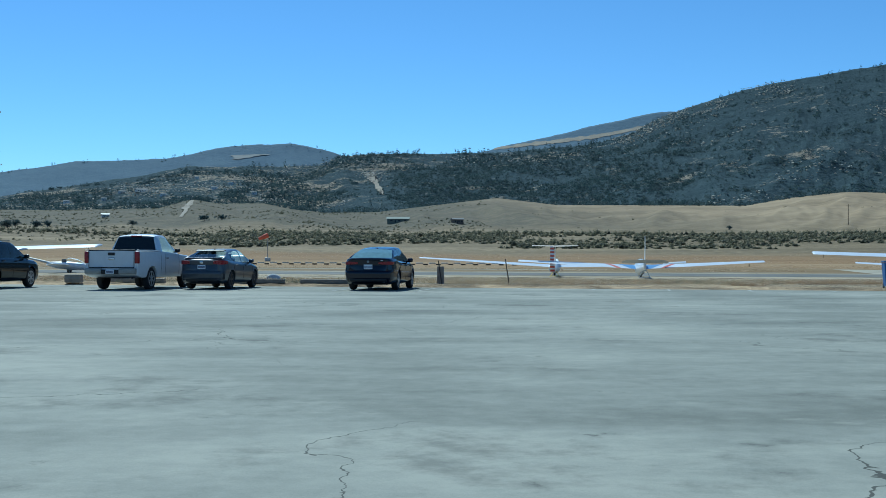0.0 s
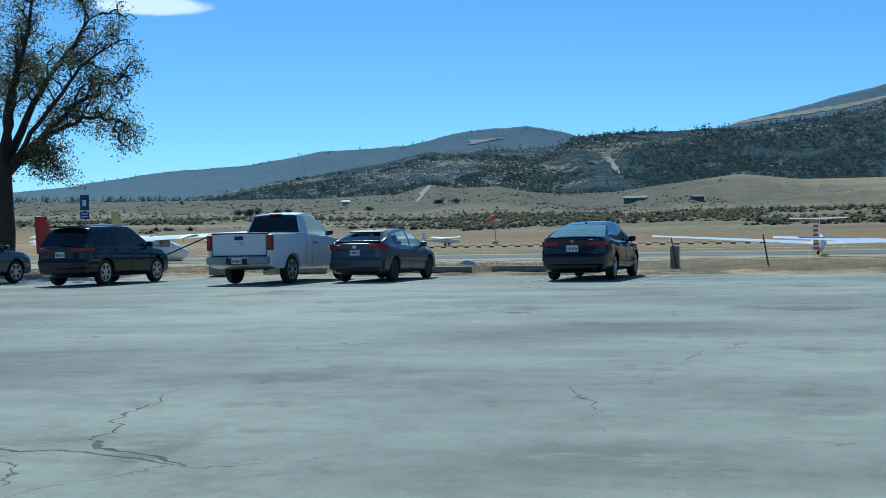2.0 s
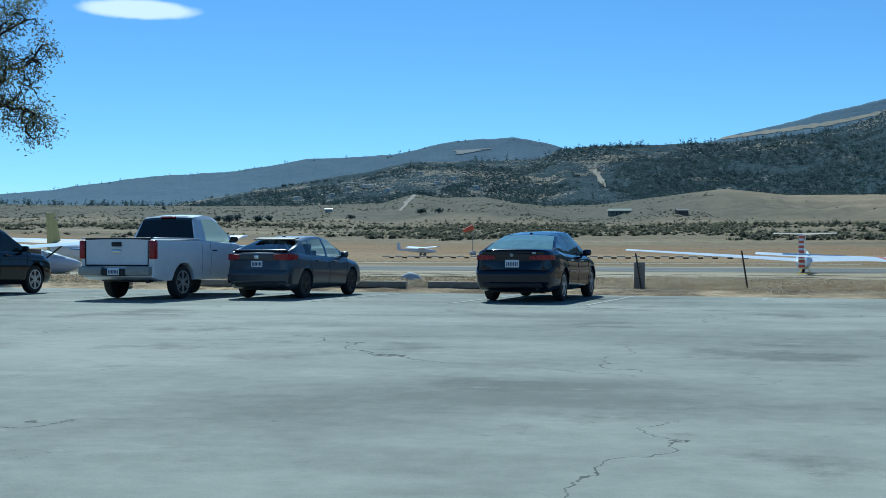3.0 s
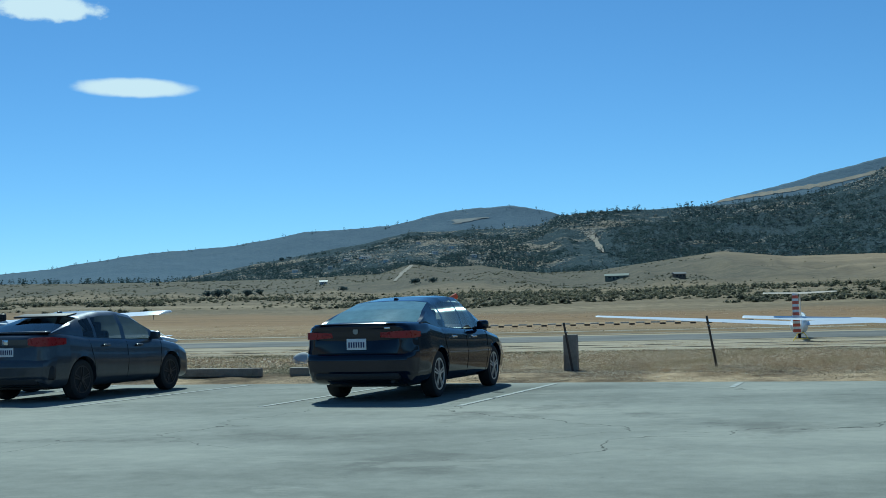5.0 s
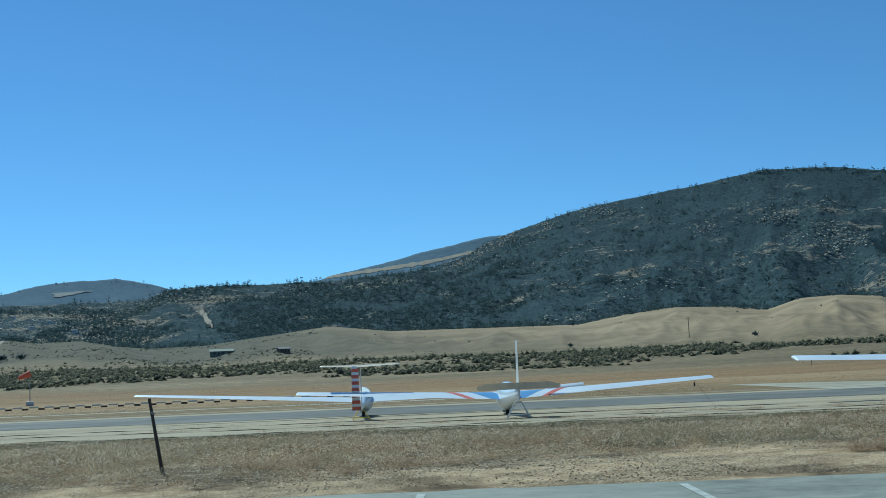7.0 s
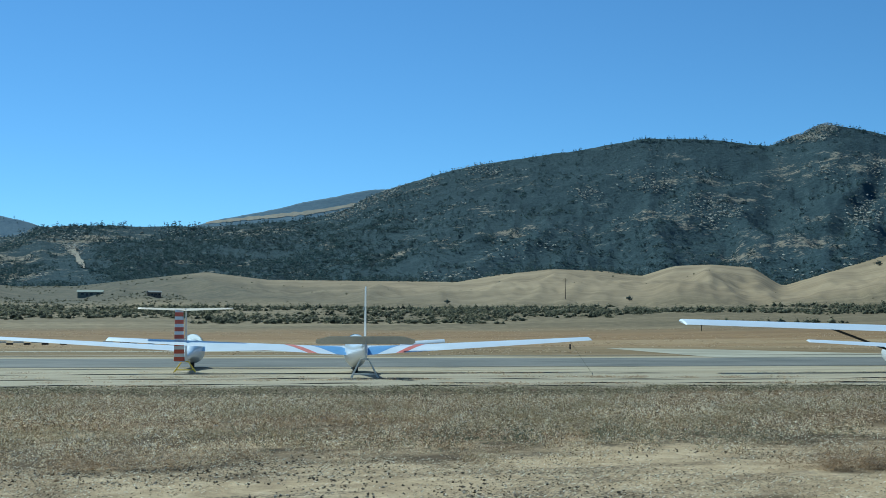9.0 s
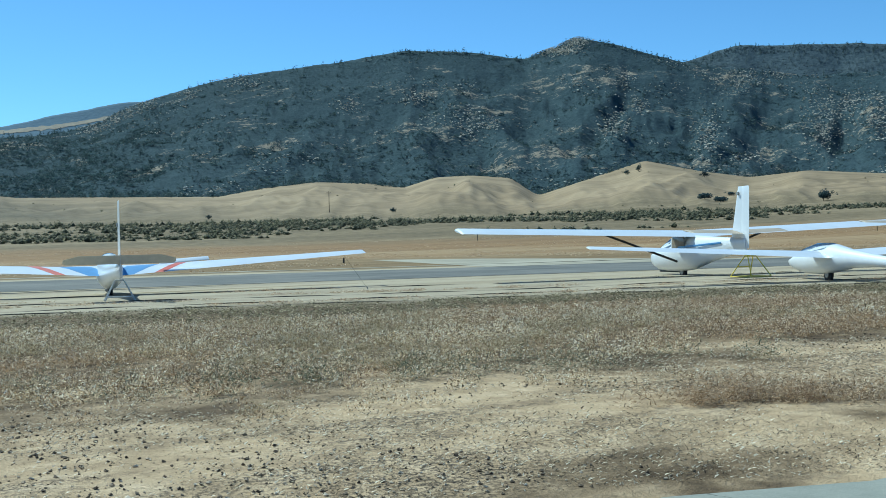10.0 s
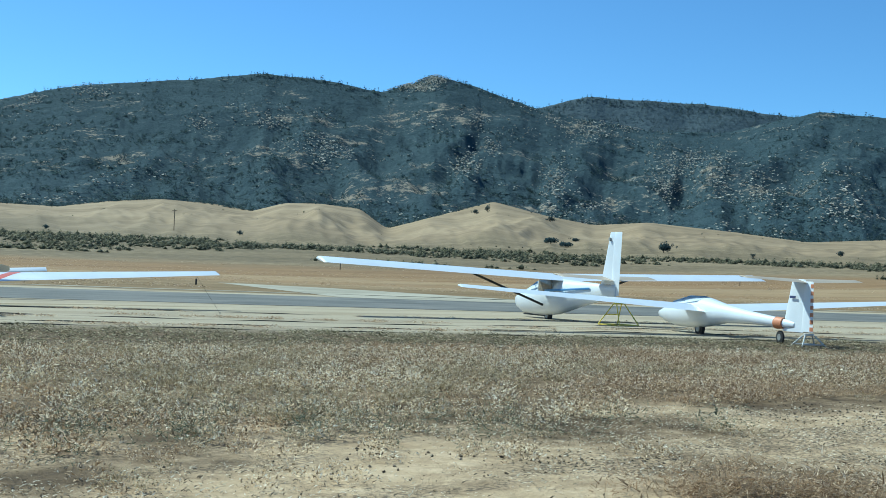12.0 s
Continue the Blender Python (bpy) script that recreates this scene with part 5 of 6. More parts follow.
    q[:2200] = rs.uniform(0.9, 0.997, 2200)
    a[:2200] = rs.uniform(8, 24, 2200)
    x, y = slope_place(a, q)
    rocky = vnoise(x, y, 0.0042, 31.0) + 0.55 * vnoise(x, y, 0.016, 12.0) + np.interp(a, [-13, 0, 6, 20, 34, 40, 62], [0.12, 0.08, -0.12, -0.06, 0.0, 0.1, 0.14])
    keep = rocky > 0.3
    keep[:2200] = rocky[:2200] > -0.02
    x, y = x[keep], y[keep]
    # the larger bare spurs: bearing, height, half width, half height in degrees, count
    for ca, ce, da, de, k in ((36.9, 9.0, 0.7, 0.15, 170), (37.7, 9.42, 0.5, 0.14, 120), (40.0, 7.6, 0.35, 0.3, 30), (39.4, 5.4, 0.6, 0.5, 80), (40.7, 6.2, 0.4, 0.3, 40), (43.8, 4.6, 0.55, 0.9, 130), (45.3, 7.2, 0.9, 0.35, 110), (47.2, 7.4, 0.5, 0.2, 40), (48.9, 5.2, 0.55, 1.1, 160), (50.2, 5.8, 0.7, 0.5, 90), (51.4, 5.2, 0.7, 0.8, 110), (53.4, 4.5, 0.7, 0.8, 110), (45.7, 3.6, 0.8, 0.3, 40), (57.0, 3.8, 0.8, 0.8, 80), (37.6, 7.5, 0.4, 0.2, 20), (30.0, 6.9, 0.6, 0.3, 50), (26.7, 6.7, 0.5, 0.25, 35), (32.7, 5.6, 0.7, 0.5, 60), (21.6, 7.9, 0.8, 0.2, 50), (33.5, 5.6, 0.3, 0.2, 25), (2.4, 3.9, 0.4, 0.2, 60), (-8.5, 3.0, 0.9, 0.2, 80), (1.5, 4.5, 1.5, 0.15, 70), (-5.5, 3.3, 0.9, 0.2, 50), (-2.5, 2.6, 0.8, 0.12, 50), (8.0, 4.75, 2.0, 0.12, 70)):
        for _ in range(int(k * 2.4)):
            px, py, pz = on_slope("mountain", ca + rs.normal(0, da * 0.8), ce + rs.normal(0, de * 0.8))
            x, y = np.append(x, px), np.append(y, py)
    w = rs.uniform(2.4, 6.0, len(x)) * np.where(rs.uniform(0, 1, len(x)) < 0.1, 1.5, 1.0)
    v, f = spread([pebble(rs, 0.5) for _ in range(5)], np.stack([x, y, land_z("mountain", x, y) + 2.2], 1), rs.uniform(0, 6.3, len(x)), np.stack([w, w * 0.75], 1), rs)
    joined("rock_outcrops", v, f, leaf_material("pale_granite", [(0.0, (0.3, 0.265, 0.21)), (0.5, (0.44, 0.395, 0.32)), (1.0, (0.62, 0.57, 0.48))], 0.0), "pale granite outcrops among the mountain scrub", "rocks")
    # single pines that stand up from the crest of the mountain
    n = 560
    a = np.concatenate([rs.uniform(-4, 15, 130), rs.uniform(15, 34, 120), rs.uniform(29, 44, 200), rs.uniform(44, 62, 110)])
    x, y = slope_place(a, rs.uniform(0.975, 0.999, n))
    h = (6 + 11 * rs.uniform(0, 1, n) ** 1.8) * np.interp(a, [12, 16], [1.2, 0.85])
    v, f = spread([pine(rs) for _ in range(6)], np.stack([x, y, land_z("mountain", x, y) - 0.6], 1), rs.uniform(0, 6.3, n), np.stack([h * rs.uniform(1.0, 1.7, n), h], 1), rs)
    joined("crest_pines", v, f, pine_leaf, "single dark pines standing up from the mountain crest", "trees")
    # trees on the far ridge and the scrub edge of the foothills
    n = 2200
    kind = np.arange(n)
    a = np.where(kind < 420, rs.uniform(40.5, 57.5, n), np.where(kind < 480, rs.uniform(-26, 1, n), rs.uniform(-26, 62, n)))
    r = np.where(kind < 480, 4300 - rs.uniform(0, 60, n), 1505 - rs.uniform(0, 45, n))
    far = r > 2000
    x, y = HUB[0] + r * np.sin(np.radians(a)), HUB[1] + r * np.cos(np.radians(a))
    z = np.where(far, land_z("mountain_far", x, y), land_z("ground", x, y)) - 1.0
    keep = far | (a < -2) | (vnoise(x, y, 0.012, 7.0) > -0.05)
    x, y, z, far = x[keep], y[keep], z[keep], far[keep]
    h = np.where(far, rs.uniform(7, 14, len(x)), rs.uniform(4, 9, len(x)))
    v, f = spread([pine(rs) for _ in range(6)], np.stack([x, y, z], 1), rs.uniform(0, 6.3, len(x)), np.stack([h * rs.uniform(1.1, 1.8, len(x)), h], 1), rs)
    joined("ridge_trees", v, f, pine_leaf, "small dark trees along the ridge lines", "trees")
    # woods on the far ridge, their leaf colour paled and blued for haze
    n = 6500
    a = rs.uniform(39.5, 60, n)
    r = 3500 + 790 * rs.uniform(0, 1, n) ** 0.8
    x, y = HUB[0] + r * np.sin(np.radians(a)), HUB[1] + r * np.cos(np.radians(a))
    h = rs.uniform(6, 11, n)
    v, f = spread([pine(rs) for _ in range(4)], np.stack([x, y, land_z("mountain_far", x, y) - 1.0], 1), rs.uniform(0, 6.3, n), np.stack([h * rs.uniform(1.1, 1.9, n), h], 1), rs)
    joined("far_woods", v, f, leaf_material("far_pine_haze", [(0.0, (0.085, 0.118, 0.135)), (1.0, (0.13, 0.165, 0.172))], 0.6), "hazy woods on the far ridge", "trees")
    # sage flats
    n = 10500
    a = rs.uniform(-28, 64, n)
    r = rs.uniform(262, 425, n)
    x, y = HUB[0] + r * np.sin(np.radians(a)), HUB[1] + r * np.cos(np.radians(a))
    dens = vnoise(x, y, 0.02, 1.0) + 0.4 * vnoise(x, y, 0.08, 2.0)
    keep = dens > np.where(a < -6, 0.1, np.where(r < np.interp(a, [30, 42], [300, 325]), np.interp(a, [30, 42], [0.0, 0.4]), -0.22))
    x, y, a = x[keep], y[keep], a[keep]
    z = land_z("ground", x, y) - 0.1
    w = rs.uniform(0.9, 2.6, len(x))
    v, f = spread([bush(rs, t) for t in (0.7, 0.9, 1.1, 1.2)], np.stack([x, y, z], 1), rs.uniform(0, 6.3, len(x)), np.stack([w, w * rs.uniform(0.45, 0.75, len(x))], 1), rs)
    joined("sagebrush", v, f, sage, "band of dark green sagebrush on the flats", "shrubs", None, True)
    # open slope with single shrubs
    n = 6600
    a = np.where(np.arange(n) < 6000, rs.uniform(-28, 8, n), rs.uniform(8, 64, n))
    r = np.exp(rs.uniform(math.log(300), math.log(1480), n))
    x, y = HUB[0] + r * np.sin(np.radians(a)), HUB[1] + r * np.cos(np.radians(a))
    keep = vnoise(x, y, 0.008, 4.0) + 0.3 * vnoise(x, y, 0.05, 2.5) > np.where(a < 2, -0.1, 0.25)
    x, y, r = x[keep], y[keep], r[keep]
    w = rs.uniform(0.6, 1.9, len(x)) * (0.5 + r / 1300)
    v, f = spread([bush(rs, t) for t in (0.6, 0.8, 1.0)], np.stack([x, y, land_z("ground", x, y) - 0.1], 1), rs.uniform(0, 6.3, len(x)), np.stack([w, w * rs.uniform(0.5, 0.9, len(x))], 1), rs)
    joined("slope_shrubs", v, f, sage, "scattered grey-green shrubs on the open slope", "shrubs", None, True)


scatter_far()


def scatter_near():
    rs = np.random.RandomState(12)
    straw = leaf_material("dry_straw", [(0.0, (0.1, 0.074, 0.043)), (0.22, (0.25, 0.178, 0.1)), (0.42, (0.5, 0.37, 0.215)), (0.62, (0.84, 0.67, 0.43)), (1.0, (0.98, 0.91, 0.74))], 0.3, (0.5, (0.33, 0.262, 0.145)))
    green = leaf_material("dull_green_weed", [(0.0, (0.06, 0.068, 0.042)), (0.6, (0.15, 0.16, 0.1)), (1.0, (0.34, 0.34, 0.24))], 0.3)
    dark = leaf_material("dead_twigs", [(0.0, (0.1, 0.066, 0.037)), (0.28, (0.27, 0.178, 0.1)), (0.58, (0.54, 0.385, 0.225)), (1.0, (0.94, 0.8, 0.6))], 0.35, (0.35, (0.38, 0.26, 0.15)))
    olive = leaf_material("olive_weed", [(0.0, (0.06, 0.052, 0.03)), (0.4, (0.16, 0.138, 0.08)), (0.75, (0.32, 0.275, 0.165)), (1.0, (0.7, 0.6, 0.4))], 0.4)
    mats = [weed(rs, 100, 0.13, 0.027, 0.55) for _ in range(8)]
    sparse = [weed(rs, 26, 0.2, 0.052, 0.55) for _ in range(7)]
    twigs = [flakes(rs, 80, 0.24, 0.014, 0.8) for _ in range(5)]

    def lay(name, u, v, w, kinds, mat, label, tall=1.0):
        x, y = u * CT + v * ST, -u * ST + v * CT
        z = land_z("ground", x, y) - 0.002
        vv, ff = spread(kinds, np.stack([x, y, z], 1), rs.uniform(0, 6.3, len(x)), np.stack([w, w * tall], 1), rs)
        joined(name, vv, ff, mat, label, "weeds")

    def cover(u, v):
        c = vnoise(u, v, 0.25, 1.0) + 0.55 * vnoise(u * 0.6, v * 1.4, 0.9, 4.0) + 0.25 * vnoise(u, v, 2.6, 9.0)
        c = c + np.interp(v, [37, 39.3, 41, 42.5, 57], [-0.5, -0.2, 0.2, 0.62, 0.75])
        c = c + 0.4 * np.clip((3.0 - u) / 4, 0, 1) * np.clip((v - 38.3) / 1.2, 0, 1)
        c = np.maximum(c, np.interp(v, [42.5, 43.5], [-1.0, 0.3]))
        return c - 1.1 * np.clip((u - 6.6 - 0.55 * (v - 40)) / 1.2, 0, 1) * np.clip((43.8 - v) / 0.8, 0, 1)

    n = 9500
    u, v = rs.uniform(-9, 21, n), EDGE + 0.5 + 13.0 * rs.uniform(0, 1, n) ** 0.92
    pick = vnoise(u * 0.7, v, 0.45, 21.0) + 0.35 * np.clip((u - 5) / 4, 0, 1)
    keep = cover(u, v) + 0.6 * vnoise(u, v, 1.7, 14.0) > rs.uniform(-0.1, 0.45, n)
    brown = pick > rs.uniform(0.0, 0.6, n)
    for name, mat, label, sel in (("dry_weeds", straw, "low dry straw-coloured weeds matted on the sandy verge", keep & ~brown), ("dead_stalks", dark, "low red-brown dead stalks among the dry weeds", keep & brown)):
        k = sel.sum()
        lay(name, u[sel], v[sel], rs.uniform(0.13, 0.4, k) * np.interp(v[sel], [39, 42, 46], [0.6, 0.9, 1.0]), mats, mat, label, 0.95)
    n = 20000
    u, v = rs.uniform(-36, 40, n), EDGE + 0.6 + 20.0 * rs.uniform(0, 1, n) ** 0.7
    keep = (np.minimum(cover(u, v), 0.4) + 0.7 * vnoise(u * 0.8, v * 1.3, 1.1, 14.0) > rs.uniform(-0.15, 0.4, n)) & ((u < -9) | (u > 21) | (v > 49))
    brown = vnoise(u * 0.5, v, 0.3, 33.0) > rs.uniform(-0.3, 0.2, n) - 0.2 * (v > 52)
    late = v > 50.5 + 1.5 * vnoise(u, v, 0.3, 61.0)
    for name, mat, label, sel, tall in (("withered_grass", straw, "withered straw-coloured weeds over the wide verge", keep & ~brown & ~late, 0.65), ("withered_stalks", dark, "withered brown stalks over the wide verge", keep & brown & ~late, 0.65), ("olive_weeds", olive, "short olive-brown weeds along the edge of the bare dirt", keep & late, 0.4)):
        lay(name, u[sel], v[sel], rs.uniform(0.18, 0.46, sel.sum()), sparse, mat, label, tall)
    n = 5200
    u, row = rs.uniform(-40, 34, n), rs.randint(0, 4, n)
    v = np.array([58.6, 60.6, 63.4, 67.2])[row] + 0.9 * np.sin(u * 0.09 + row) + rs.normal(0, 0.22, n)
    keep = vnoise(u * 0.35, v, 0.5, 41.0) > rs.uniform(-0.05, 0.3, n)
    lay("dirt_weeds", u[keep], v[keep], rs.uniform(0.14, 0.4, keep.sum()), sparse, dark, "thin lines of dry brown weeds on the bare dirt", 0.4)
    n = 15000
    u, v = rs.uniform(-110, 150, n), rs.uniform(99, 250, n)
    keep = vnoise(u * 0.25, v, 0.05, 51.0) + 0.5 * vnoise(u * 0.4, v, 0.2, 5.0) > rs.uniform(-0.25, 0.45, n)
    keep &= (u < 17) | (u > 38) | (v > 133)
    lay("field_grass", u[keep], v[keep], rs.uniform(0.4, 1.1, keep.sum()), sparse, dark, "dry brown grass tufts on the field beyond the runway", 0.32)
    for name, mat, label, spots in (
        ("green_weeds", green, "dull green weeds in the dry verge", [(2.4, 41.3, 1.0, 26), (3.6, 41.6, 0.9, 20), (5.1, 41.5, 0.9, 26), (1.0, 41.8, 0.9, 16), (-9.9, 39.2, 0.5, 40), (-12.6, 39.2, 1.0, 90), (-15.5, 39.6, 1.6, 80), (-20.0, 39.5, 3.0, 160), (-26.0, 39.5, 3.0, 120)]),
        ("twiggy_shrub", dark, "low dark twiggy shrubs on the bare sand", [(5.0, 39.08, 0.2, 26), (5.46, 38.95, 0.24, 38), (5.95, 38.83, 0.2, 24), (-2.2, 40.0, 0.4, 30), (-3.2, 40.6, 0.5, 26), (-1.6, 38.6, 0.3, 22), (1.0, 41.9, 0.7, 40), (-0.6, 39.4, 0.35, 26), (-4.5, 41.0, 0.6, 14), (0.2, 40.2, 0.5, 12), (4.6, 42.9, 0.2, 8), (9.5, 44.6, 0.4, 10)]),
    ):
        u = np.concatenate([rs.normal(a, s, k) for a, b, s, k in spots])
        v = np.concatenate([rs.normal(b, s * 0.5, k) for a, b, s, k in spots])
        v = np.maximum(v, EDGE + 0.4)
        lay(name, u, v, rs.uniform(0.14, 0.34, len(u)), twigs, mat, label, 0.9)
    # broken straw lying flat
    n = 230000
    u, v = rs.uniform(-9, 15, n), EDGE + 0.2 + 5.5 * rs.uniform(0, 1, n)
    keep = vnoise(u * 0.7, v, 0.6, 18.0) + 0.5 * vnoise(u, v, 2.2, 6.0) > rs.uniform(-0.5, 0.45, n)
    u, v = u[keep], v[keep]
    n = len(u)
    x, y = u * CT + v * ST, -u * ST + v * CT
    blade = [(np.array([(-0.5, -0.14 * k, 0.0), (-0.4, 0.14 * k, 0.25 * h), (0.5, 0.0, 0.05 + 0.5 * h)]), np.array([(0, 1, 2)])) for k, h in ((0.5, 0.3), (0.7, 0.8), (1.0, 0.5), (1.4, 0.9))]
    w = rs.uniform(0.01, 0.032, n)
    vv, ff = spread(blade, np.stack([x, y, land_z("ground", x, y) + 0.003], 1), rs.uniform(0, 6.3, n), np.stack([w, w], 1), rs)
    joined("straw_litter", vv, ff, leaf_material("broken_straw", [(0.0, (0.07, 0.055, 0.037)), (0.4, (0.16, 0.125, 0.083)), (0.55, (0.55, 0.465, 0.32)), (1.0, (0.92, 0.86, 0.7))], 0.4), "broken straw and dead stems lying on the sand", "straw")
    # clods and stones
    n = 40000
    u, v = rs.uniform(-10, 16, n), EDGE + 0.2 + 6.5 * rs.uniform(0, 1, n) ** 1.2
    keep = 1.3 * vnoise(u * 0.45, v, 0.6, 8.0) + 0.5 * vnoise(u, v, 1.8, 2.0) > rs.uniform(0.0, 0.5, n)
    u, v = u[keep], v[keep]
    n = len(u)
    x, y = u * CT + v * ST, -u * ST + v * CT
    w = 0.006 + 0.016 * rs.uniform(0, 1, n) ** 2
    vv, ff = spread([pebble(rs, 0.7) for _ in range(5)], np.stack([x, y, land_z("ground", x, y)], 1), rs.uniform(0, 6.3, n), np.stack([w * 1.6, w], 1), rs)
    joined("stones", vv, ff, leaf_material("clods", [(0.0, (0.05, 0.038, 0.026)), (0.5, (0.14, 0.104, 0.068)), (0.75, (0.36, 0.28, 0.19)), (1.0, (0.75, 0.64, 0.48))], 0.0), "small stones and clods on the sand", "stones")


scatter_near()


def build_tree(x, y):
    """A broad spreading tree with crooked dark limbs and sparse olive leaves."""
    rs = np.random.RandomState(21)
    ob = thing("tree", pose(x, y, GROUND, 0, 0, 26), "large spreading tree with crooked dark limbs and sparse leaves", "tree")
    bark = plain("rough_bark", (0.045, 0.036, 0.028), 0.95, var=0.4, scale=8, bumps=0.8)
    bm = bmesh.new()
    tips = []

    def bough(pts, r0, r1, n):
        """A crooked limb through a few points; returns the points along it."""
        out = []
        for k in range(n + 1):
            g = k / n * (len(pts) - 1)
            i = min(int(g), len(pts) - 2)
            q = Vector(pts[i]).lerp(Vector(pts[i + 1]), g - i)
            out.append(q + Vector(rs.normal(0, 0.03 + 0.07 * k / n, 3)))
        for k in range(n):
            add_tube(bm, out[k], out[k + 1], r0 + (r1 - r0) * k / n, r0 + (r1 - r0) * (k + 1) / n, 7 if r0 > 0.06 else 4)
        return out

    def twigs_of(line, r, first, every, long, depth):
        n = len(line) - 1
        for k in range(int(n * first), n + 1, every):
            d = (line[k] - line[k - 1]).normalized()
            side = Vector(rs.normal(0, 1, 3))
            way = (d * 0.7 + side.normalized() * 0.9 + Vector((0, 0, 0.25 if depth == 1 else -0.1))).normalized()
            ln = long * rs.uniform(0.6, 1.2) * (1.15 - 0.5 * k / n)
            end = line[k] + way * ln + Vector((0, 0, -0.12 * ln * depth))
            mid = line[k] + way * ln * 0.5 + Vector((0, 0, 0.1 * ln))
            got = bough((line[k], mid, end), r, r * 0.45, 6 if depth == 1 else 3)
            if depth == 1:
                twigs_of(got, r * 0.4, 0.3, 1, 0.75, 2)
            tips.extend(got[-2:])

    for a, b, r0, r1 in (((-0.15, 0, -0.3), (-0.05, 0, 0.5), 0.52, 0.42), ((-0.05, 0, 0.48), (0.04, 0, 1.6), 0.425, 0.37), ((0.04, 0, 1.57), (0.0, 0, 3.1), 0.375, 0.34), ((0, 0, 3.07), (0, 0, 4.25), 0.34, 0.3)):
        add_tube(bm, a, b, r0, r1, 12)
    for r, *line in (
        (0.17, (0.1, 0, 3.9), (1.2, -0.3, 5.2), (2.4, -0.5, 6.4), (3.8, -0.4, 7.5), (4.7, -0.2, 7.9)),
        (0.15, (0.2, 0, 4.1), (1.6, 0.3, 5.4), (2.8, 0.4, 6.2), (3.9, 0.3, 6.4), (4.6, 0.2, 6.1)),
        (0.2, (0, 0, 4.1), (0.8, 0.6, 6.0), (1.8, 1.0, 8.0), (3.0, 1.2, 9.8), (3.9, 1.3, 10.8)),
        (0.2, (0, 0, 4.1), (0.2, -0.5, 6.5), (0.8, -0.8, 9.0), (1.4, -1.0, 11.6)),
        (0.19, (-0.1, 0, 4.1), (-1.0, 0.3, 6.3), (-2.0, 0.5, 8.6), (-2.6, 0.7, 11.2)),
        (0.18, (-0.2, 0, 4.0), (-1.8, -0.3, 5.4), (-3.6, -0.5, 6.6), (-5.2, -0.6, 7.2)),
        (0.16, (0, 0.2, 4.1), (0.3, 1.5, 6.0), (0.6, 2.8, 8.0), (0.8, 3.6, 9.6)),
        (0.16, (0, -0.2, 4.1), (-0.5, -1.6, 6.0), (-0.8, -3.0, 8.0), (-1.0, -3.8, 9.5)),
        (0.12, (0.3, -0.2, 4.4), (1.5, -1.2, 6.2), (3.0, -1.5, 8.2), (4.4, -1.4, 9.2)),
        (0.07, (0.2, 0, 3.9), (0.8, -0.3, 4.5), (1.4, -0.5, 4.75), (2.1, -0.5, 4.35)),
    ):
        line = bough(line, r, 0.035, 14)
        twigs_of(line, r * 0.25 + 0.008, 0.36, 1, 1.5 if r > 0.1 else 0.6, 1)
    part("trunk", bm, bark, ob, "dark crooked trunk and limbs", 60)
    leaf = leaf_material("olive_leaf", [(0.0, (0.07, 0.085, 0.045)), (0.6, (0.13, 0.145, 0.08)), (1.0, (0.26, 0.26, 0.16))], 0.5)
    vv, ff = [], []
    for q in tips:
        if noise.noise(q * 0.8) < -0.3 or rs.uniform() < 0.1:
            continue
        for _ in range(30):
            c = np.array(q) + rs.normal(0, 0.2, 3) + np.array([0, 0, -0.05])
            a, b = rs.normal(0, 1, 3), rs.normal(0, 1, 3)
            a = a / np.linalg.norm(a) * rs.uniform(0.05, 0.095)
            b = b / np.linalg.norm(b) * rs.uniform(0.02, 0.04)
            n = len(vv)
            vv += [c - a, c + b, c + a, c - b]
            ff.append((n, n + 1, n + 2, n + 3))
    joined("crown", np.array(vv), np.array(ff), leaf, "sparse olive-green leaves", "", ob)


build_tree(-21.6, 48.2)

# ---- verge and field ----
WOOD = plain("grey_weathered_wood", (0.29, 0.25, 0.195), 0.9, var=0.35, scale=5, bumps=0.6)
DARK_WOOD = plain("dark_old_wood", (0.08, 0.062, 0.046), 0.9, var=0.4, scale=5, bumps=0.6)


def prop(name, m, label, category, parts, group=""):
    ob = thing(name, m, label, category, group)
    for pname, bm, mat, plabel in parts:
        part(pname, bm, mat, ob, plabel)
    return ob


prop("wooden_post", pose(4.08, 39.84, GROUND - 0.02, 0, 0, -12), "short thick grey weathered wooden post on the verge", "post",
     [("block", boxed((0, 0, 0.36), (0.27, 0.24, 0.72), 0.03), WOOD, ""), ("cap", boxed((0, 0, 0.715), (0.25, 0.22, 0.02), 0.008), WOOD, "")])
for px, py, hh, lean in ((3.98, 39.45, 0.98, -9.0), (6.74, 39.42, 1.05, -9.0)):
    prop("stake", pose(px + 0.12, py, GROUND - 0.02, 0, lean, 0), "thin dark leaning wooden stake on the verge", "stake",
         [("pole", tube((0, 0, -0.1), (0, 0, hh), 0.026, 0.02), DARK_WOOD, ""), ("wire", tube((0, 0, hh * 0.8), (0.02, 0, hh * 0.82), 0.034), STEEL, "")], "leaning stakes")
for u, v, length, turn in ((-14.1, 38.15, 2.3, 2.0), (-19.2, 38.0, 2.4, -2.0), (-11.2, 38.3, 2.2, 1.0)):
    m = spot(u, v, GROUND - 0.01, turn)
    prop("log_barrier", m, "weathered timber wheel stop lying along the verge", "barrier",
         [("timber", boxed((0, 0, 0.09), (length, 0.2, 0.18), 0.025), WOOD, ""), ("spike", tube((length * 0.4, 0, 0.1), (length * 0.4, 0, 0.2), 0.015), STEEL, "")], "timber wheel stops")
